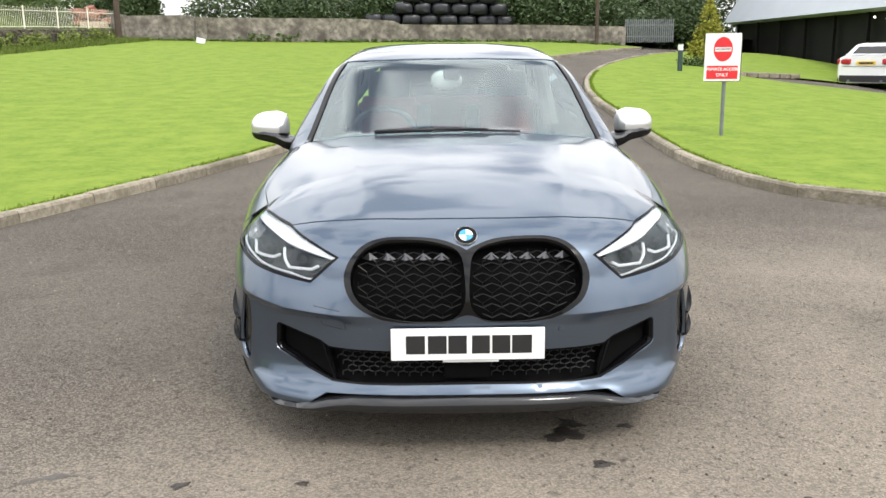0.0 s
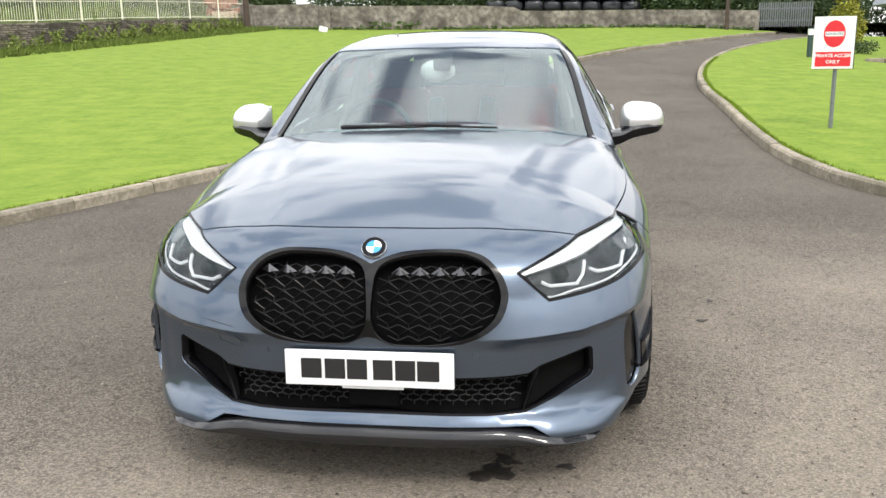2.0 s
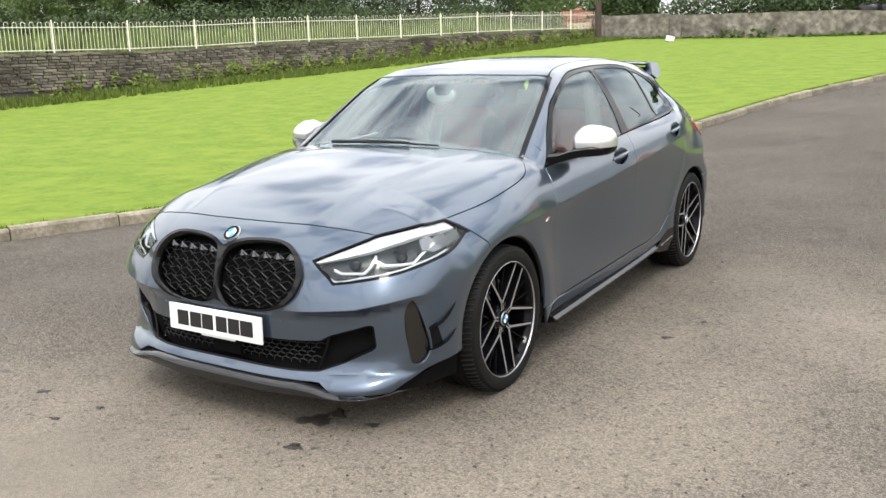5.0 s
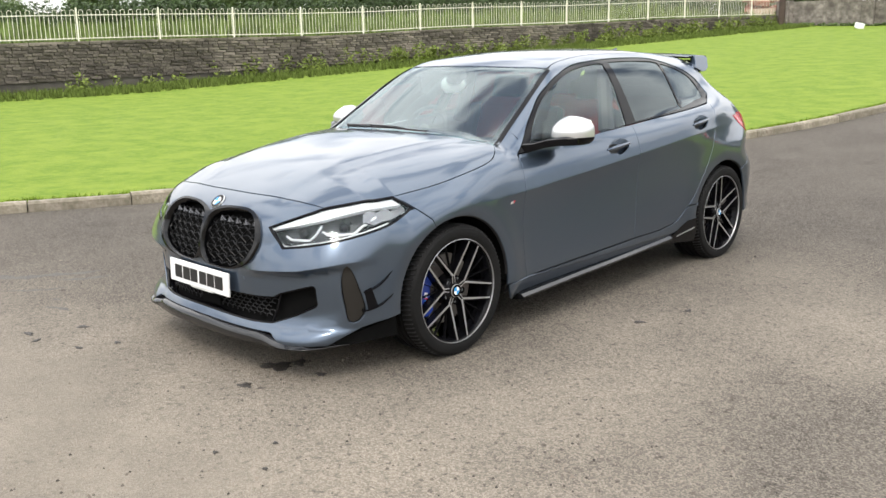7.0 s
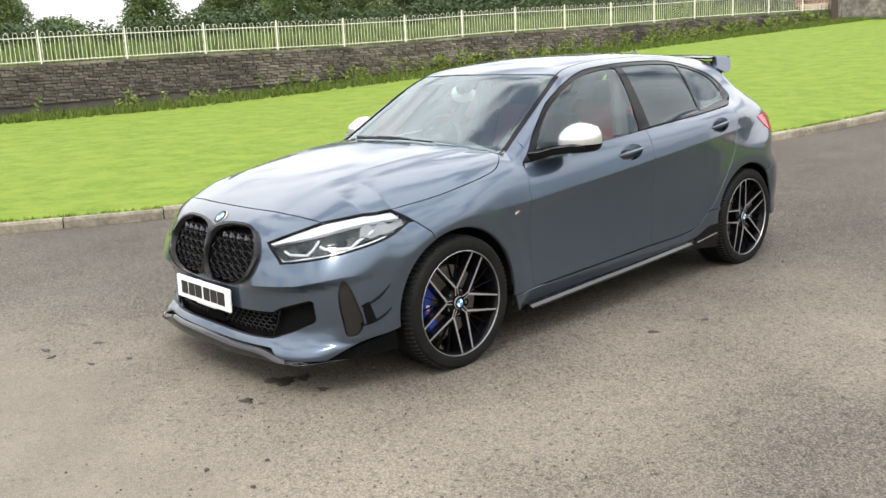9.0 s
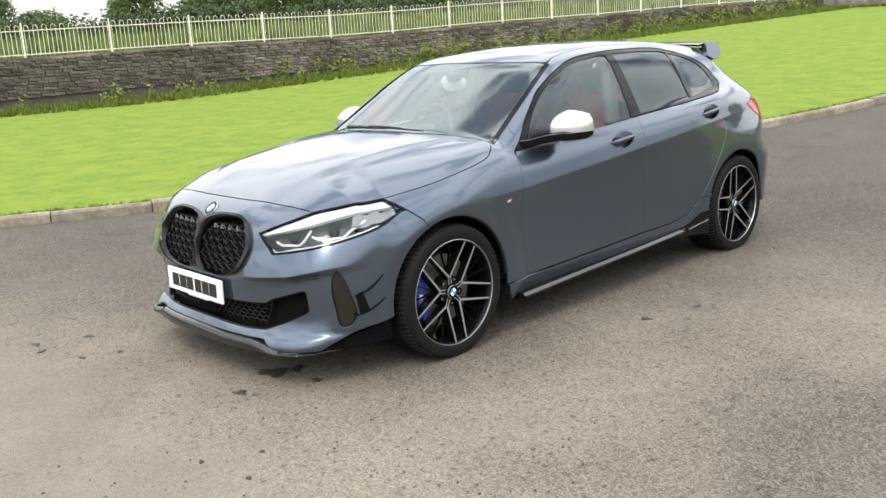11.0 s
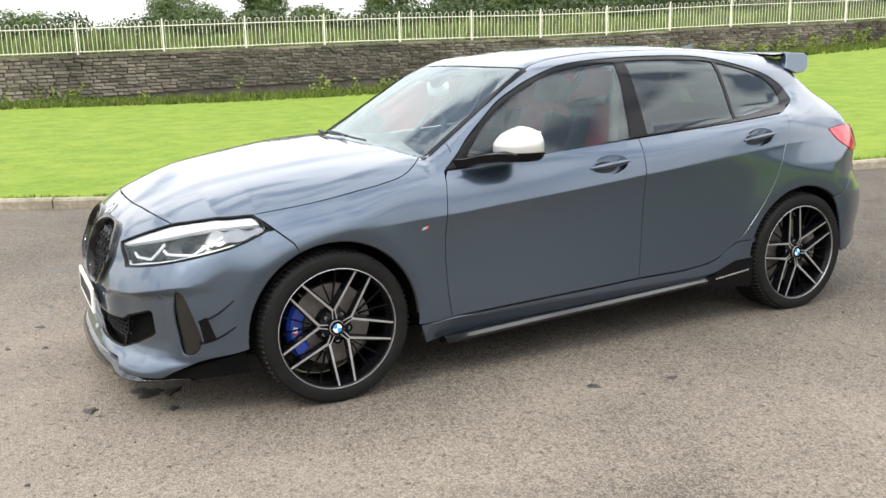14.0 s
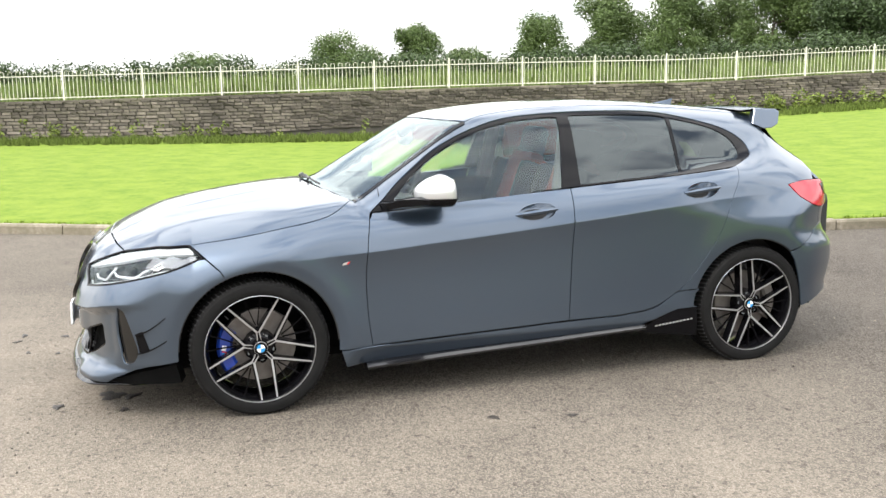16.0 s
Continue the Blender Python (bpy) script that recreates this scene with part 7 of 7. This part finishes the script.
# ---- wrapped bales ----
def bale(x, y, z, w, h_, seed):
    r_ = random.Random(seed)
    bm = bmesh.new()
    bmesh.ops.create_uvsphere(bm, u_segments=22, v_segments=14, radius=1)
    for v in bm.verts:
        p = v.co
        k = (abs(p.x) ** 4 + abs(p.y) ** 4 + abs(p.z) ** 4) ** -0.25
        q = p * k
        dent = 1 + 0.05 * noise.noise(Vector((q.x * 2 + seed, q.y * 2, q.z * 3)))
        v.co = Vector((q.x * w / 2 * dent, q.y * 0.55 * dent, q.z * h_ / 2 * dent))
    b = thing("silage_bale", "black plastic-wrapped silage bale stacked behind the wall", "bale", (x, y, z), r_.uniform(-4, 4), group="bale stack")
    part("wrap", bm, M["bale"], b, smooth=True)


for row, (x0, n, z) in enumerate(((-2.55, 8, 2.92), (-1.15, 6, 3.42), (-0.75, 5, 3.92), (-0.3, 4, 4.40))):
    for i in range(n):
        bale(x0 + i * 0.865, 38.5 + 0.1 * (i % 2), z - 0.02 * i, 0.88, 0.56, row * 10 + i)
bm = bmesh.new()
box(bm, (7.4, 1.6, 1.2), (0.5, 38.7, 2.05), bevel=0.2)
stk = thing("earth_bank", "earth bank under the bales behind the wall", "bank", kind="structure")
part("bank", bm, M["field"], stk)

# ---- golden conifer and low hedge ----
cz = float(land(8.5, 24)) + 0.085
con = thing("conifer", "golden-green cone-shaped conifer on the lawn", "conifer", (8.5, 24, cz))
part("trunk", rod(bmesh.new(), (0, 0, -0.1), (0, 0, 1.6), 0.05, 0.01, 8), M["bark"], con)
blobs = []
for i in range(60):
    u = rng.random() ** 1.3
    a = rng.uniform(0, 6.28)
    rr = 0.62 * (1 - u) * rng.uniform(0.5, 1.0)
    blobs.append((rr * math.cos(a), rr * math.sin(a), 0.35 + 1.75 * u, 0.17 * (1.15 - 0.75 * u)))
vs, fs = leaf_cloud(blobs, 6500, 0.042, rng, tall=1.5)
mesh_object("foliage", vs, fs, M["leaf_gold"], con)
blobs = [(-0.75 + 0.14 * i, -0.1 + rng.uniform(-0.1, 0.1), 0.12, 0.2) for i in range(12)]
lh = thing("low_hedge", "low clipped dark hedge under the conifer", "hedge", (8.4, 23.7, cz))
vs, fs = leaf_cloud(blobs, 2200, 0.03, rng)
mesh_object("foliage", vs, fs, M["leaf_dark"], lh)

# ---- low building with silver cladding ----
bld = thing("building", "long low building, silver cladding over a dark open front", "building", (15.4, 0, 0))
M["glim"] = mat("lit_lamp", (1.0, 0.9, 0.7), 0.5, emit=6.0)
# shade under the cladding is put into the near-black sheet and columns
part("dark_front", box(bmesh.new(), (0.3, 24, 2.6), (0.6, 31, 1.6)), M["shade"], bld, "near-black sheet for the shade inside the open front")
bm = bmesh.new()
vs = [(-0.25, 19, 2.78), (-0.25, 43, 2.78), (0.15, 43, 2.70), (0.15, 19, 2.70), (2.5, 19, 7.4), (2.5, 43, 7.4), (6.5, 43, 7.4), (6.5, 19, 7.4), (6.5, 43, 1.0), (6.5, 19, 1.0), (0.75, 19, 1.0), (0.75, 43, 1.0), (0.75, 19, 2.7), (0.75, 43, 2.7)]
v_ = [bm.verts.new(p) for p in vs]
for f in ((0, 1, 5, 4), (0, 3, 2, 1), (4, 5, 6, 7), (7, 6, 8, 9), (3, 12, 13, 2), (12, 10, 11, 13), (0, 4, 7, 9, 10, 12, 3), (1, 2, 13, 11, 8, 6, 5)):
    bm.faces.new([v_[i] for i in f])
part("cladding", bm, M["roofsheet"], bld, "pale silver sloping cladding")
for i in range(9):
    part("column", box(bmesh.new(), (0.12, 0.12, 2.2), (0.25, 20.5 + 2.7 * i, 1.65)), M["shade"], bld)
for y, z in ((27.2, 2.45), (28.1, 2.5)):
    bm = bmesh.new()
    bmesh.ops.create_uvsphere(bm, u_segments=10, v_segments=6, radius=0.03, matrix=Matrix.Translation((0.2, y, z)))
    part("lamp", bm, M["glim"], bld)


# ---- white saloon ----
def white_car():
    cx, cy = 14.2, 24.5
    c = thing("car", "white saloon car with red tail lamps parked in the yard", "car", (cx, cy, float(land(cx, cy)) + 0.03), -38)
    wp = mat("white_paint", (0.78, 0.78, 0.79), 0.35, coat=1.0, vary=0.06, vscale=3)
    hw = fn((-2.2, 0.76), (-1.9, 0.87), (-1.0, 0.90), (1.2, 0.90), (1.9, 0.85), (2.25, 0.70))
    topz = fn((-2.25, 0.98), (-2.1, 1.02), (-1.6, 1.03), (1.0, 0.97), (1.9, 0.86), (2.25, 0.70))
    bm, rows = bmesh.new(), []
    for y in np.linspace(-2.22, 2.25, 30):
        w, t = float(hw(y)), float(topz(y))
        rows.append([bm.verts.new((x, y, z)) for x, z in ((-w * 0.92, 0.22), (-w, 0.45), (-w, 0.70), (-w * 0.95, t - 0.08), (-w * 0.75, t), (0, t + 0.02), (w * 0.75, t), (w * 0.95, t - 0.08), (w, 0.70), (w, 0.45), (w * 0.92, 0.22))])
    for a, b in zip(rows, rows[1:]):
        for k in range(10):
            bm.faces.new((a[k], a[k + 1], b[k + 1], b[k]))
    bm.faces.new(rows[0])
    bm.faces.new(rows[-1][::-1])
    part("body", bm, wp, c, smooth=True)
    bm, rows = bmesh.new(), []
    prof = fn((-1.35, 1.00), (-0.85, 1.26), (-0.45, 1.38), (0.05, 1.41), (0.5, 1.35), (1.25, 1.0))
    for y in np.linspace(-1.35, 1.25, 20):
        t = float(prof(y))
        w0 = 0.80
        w1 = w0 - 0.38 * (t - 1.0)
        rows.append([bm.verts.new((x, y, z)) for x, z in ((-w0, 0.98), (-w1, t - 0.03), (-w1 * 0.8, t), (w1 * 0.8, t), (w1, t - 0.03), (w0, 0.98))])
    for a, b in zip(rows, rows[1:]):
        for k in range(5):
            bm.faces.new((a[k], a[k + 1], b[k + 1], b[k]))
    part("cabin", bm, wp, c, smooth=True)
    for nm, q in (("rear_screen", [(-0.62, -1.31, 1.035), (0.62, -1.31, 1.035), (0.52, -0.84, 1.275), (-0.52, -0.84, 1.275)]), ("side_window", [(-0.80, -1.0, 1.06), (-0.80, 0.8, 1.04), (-0.69, 0.35, 1.31), (-0.68, -0.6, 1.32)]), ("side_window", [(0.80, -1.0, 1.06), (0.80, 0.8, 1.04), (0.69, 0.35, 1.31), (0.68, -0.6, 1.32)])):
        bm = bmesh.new()
        bm.faces.new([bm.verts.new(Vector(p) + Vector((0.012 * (1 if p[0] > 0 else -1), -0.012, 0.012))) for p in q])
        part(nm, bm, M["gloss"], c)
    for sx in (-1, 1):
        part("tail_lamp", box(bmesh.new(), (0.40, 0.14, 0.17), (sx * 0.62, -2.175, 0.84), (0, 0, 18 * sx), 0.05), M["red_lens"], c)
        part("exhaust", rod(bmesh.new(), (sx * 0.45, -2.2, 0.27), (sx * 0.45, -2.28, 0.27), 0.04, n=10), M["steel"], c)
        for wy in (-1.38, 1.42):
            wh = part("wheel", rod(bmesh.new(), (sx * 0.70, wy, 0.31), (sx * 0.90, wy, 0.31), 0.31, n=28), M["rubber"], c, smooth=True)
            part("rim", rod(bmesh.new(), (sx * 0.86, wy, 0.31), (sx * 0.91, wy, 0.31), 0.21, n=20), M["alloy"], wh, smooth=True)
    pl_ = part("number_plate", box(bmesh.new(), (0.52, 0.02, 0.11), (0, -2.235, 0.80)), mat("plate_yellow", (0.75, 0.50, 0.04), 0.4), c, "yellow number plate")
    part("plate_bar", box(bmesh.new(), (0.40, 0.006, 0.05), (0, -2.248, 0.80)), M["black"], pl_)
    part("valance", box(bmesh.new(), (1.45, 0.06, 0.20), (0, -2.22, 0.34), bevel=0.02), M["black"], c)
    part("boot_spoiler", box(bmesh.new(), (1.2, 0.12, 0.02), (0, -2.1, 1.055), (8, 0, 0), 0.006), wp, c)
    part("boot_seam", box(bmesh.new(), (1.3, 0.006, 0.008), (0, -2.236, 0.70)), M["black"], c)


white_car()
brd = thing("stone_edging", "pale stone edging between lawn and yard", "edging", kind="structure")
for i in range(6):
    a = np.array((8.3, 20.6)) + np.array((0.42, 0.30)) * i
    part("edging_stone", box(bmesh.new(), (0.46, 0.22, 0.14), (a[0], a[1], float(land(*a)) + 0.10), (0, 0, 35), 0.02), M["kerb"], brd)

# ---- stone courses of the boundary wall ----
def stone_wall():
    rng = random.Random(3)
    shapes = []
    for i in range(14):
        me = bpy.data.meshes.new("stone")
        bm = bmesh.new()
        box(bm, (1, 1, 1))
        for v in bm.verts:
            if v.co.y < 0:
                v.co.x *= rng.uniform(0.90, 0.985)
                v.co.z *= rng.uniform(0.80, 0.97)
                v.co.y += rng.uniform(-0.10, 0.16)
        bm.to_mesh(me)
        bm.free()
        me.materials.append(M["stone"])
        shapes.append(me)
    ang_ = math.atan2(FENCE_D[1], FENCE_D[0])
    rest_v, rest_f, made = [], [], 0
    for c in range(12):
        s = -9 + rng.uniform(-0.3, 0)
        while s < FENCE_LEN:
            w = rng.uniform(0.13, 0.40)
            if c >= 10:
                w *= 0.8
            m = s + w / 2
            lo, hi = float(WALL_BASE(m)) - 0.12, float(WALL_TOP(m))
            ch = (hi - lo) / 12
            z = lo + ch * (c + 0.5) + rng.uniform(-0.006, 0.006)
            p = along(m, 0.02 + rng.uniform(-0.012, 0.012))
            mx = pose(p[0], p[1], z, 0, 0, math.degrees(ang_)) @ Matrix.Diagonal((w - 0.014, 0.10, ch - 0.012, 1))
            me = shapes[rng.randrange(14)]
            if 10.5 < m < 17.5 and made < 300:
                o = new("stone", me)
                o.parent = wall_west
                o.matrix_basis = mx
                made += 1
            else:
                k = len(rest_v)
                rest_v += [mx @ v.co for v in me.vertices]
                rest_f += [tuple(i + k for i in f.vertices) for f in me.polygons]
            s += w
    o = mesh_object("stone_run", rest_v, rest_f, M["stonefar"], wall_west, "weathered dark stone blocks in courses")
    tagged(o, kind="stuff")
    # coping
    s = -9.0
    while s < FENCE_LEN - 0.05:
        w = min(rng.uniform(0.5, 0.9), FENCE_LEN - s)
        p = along(s + w / 2, 0.2)
        bm = bmesh.new()
        slope = math.degrees(math.atan2(float(WALL_TOP(s + w)) - float(WALL_TOP(s)), w))
        box(bm, (w - 0.012, 0.46, 0.055), (p[0], p[1], float(WALL_TOP(s + w / 2)) - 0.012), (0, -slope, math.degrees(ang_)), 0.008)
        part("coping_stone", bm, M["stone"], wall_west)
        s += w


stone_wall()
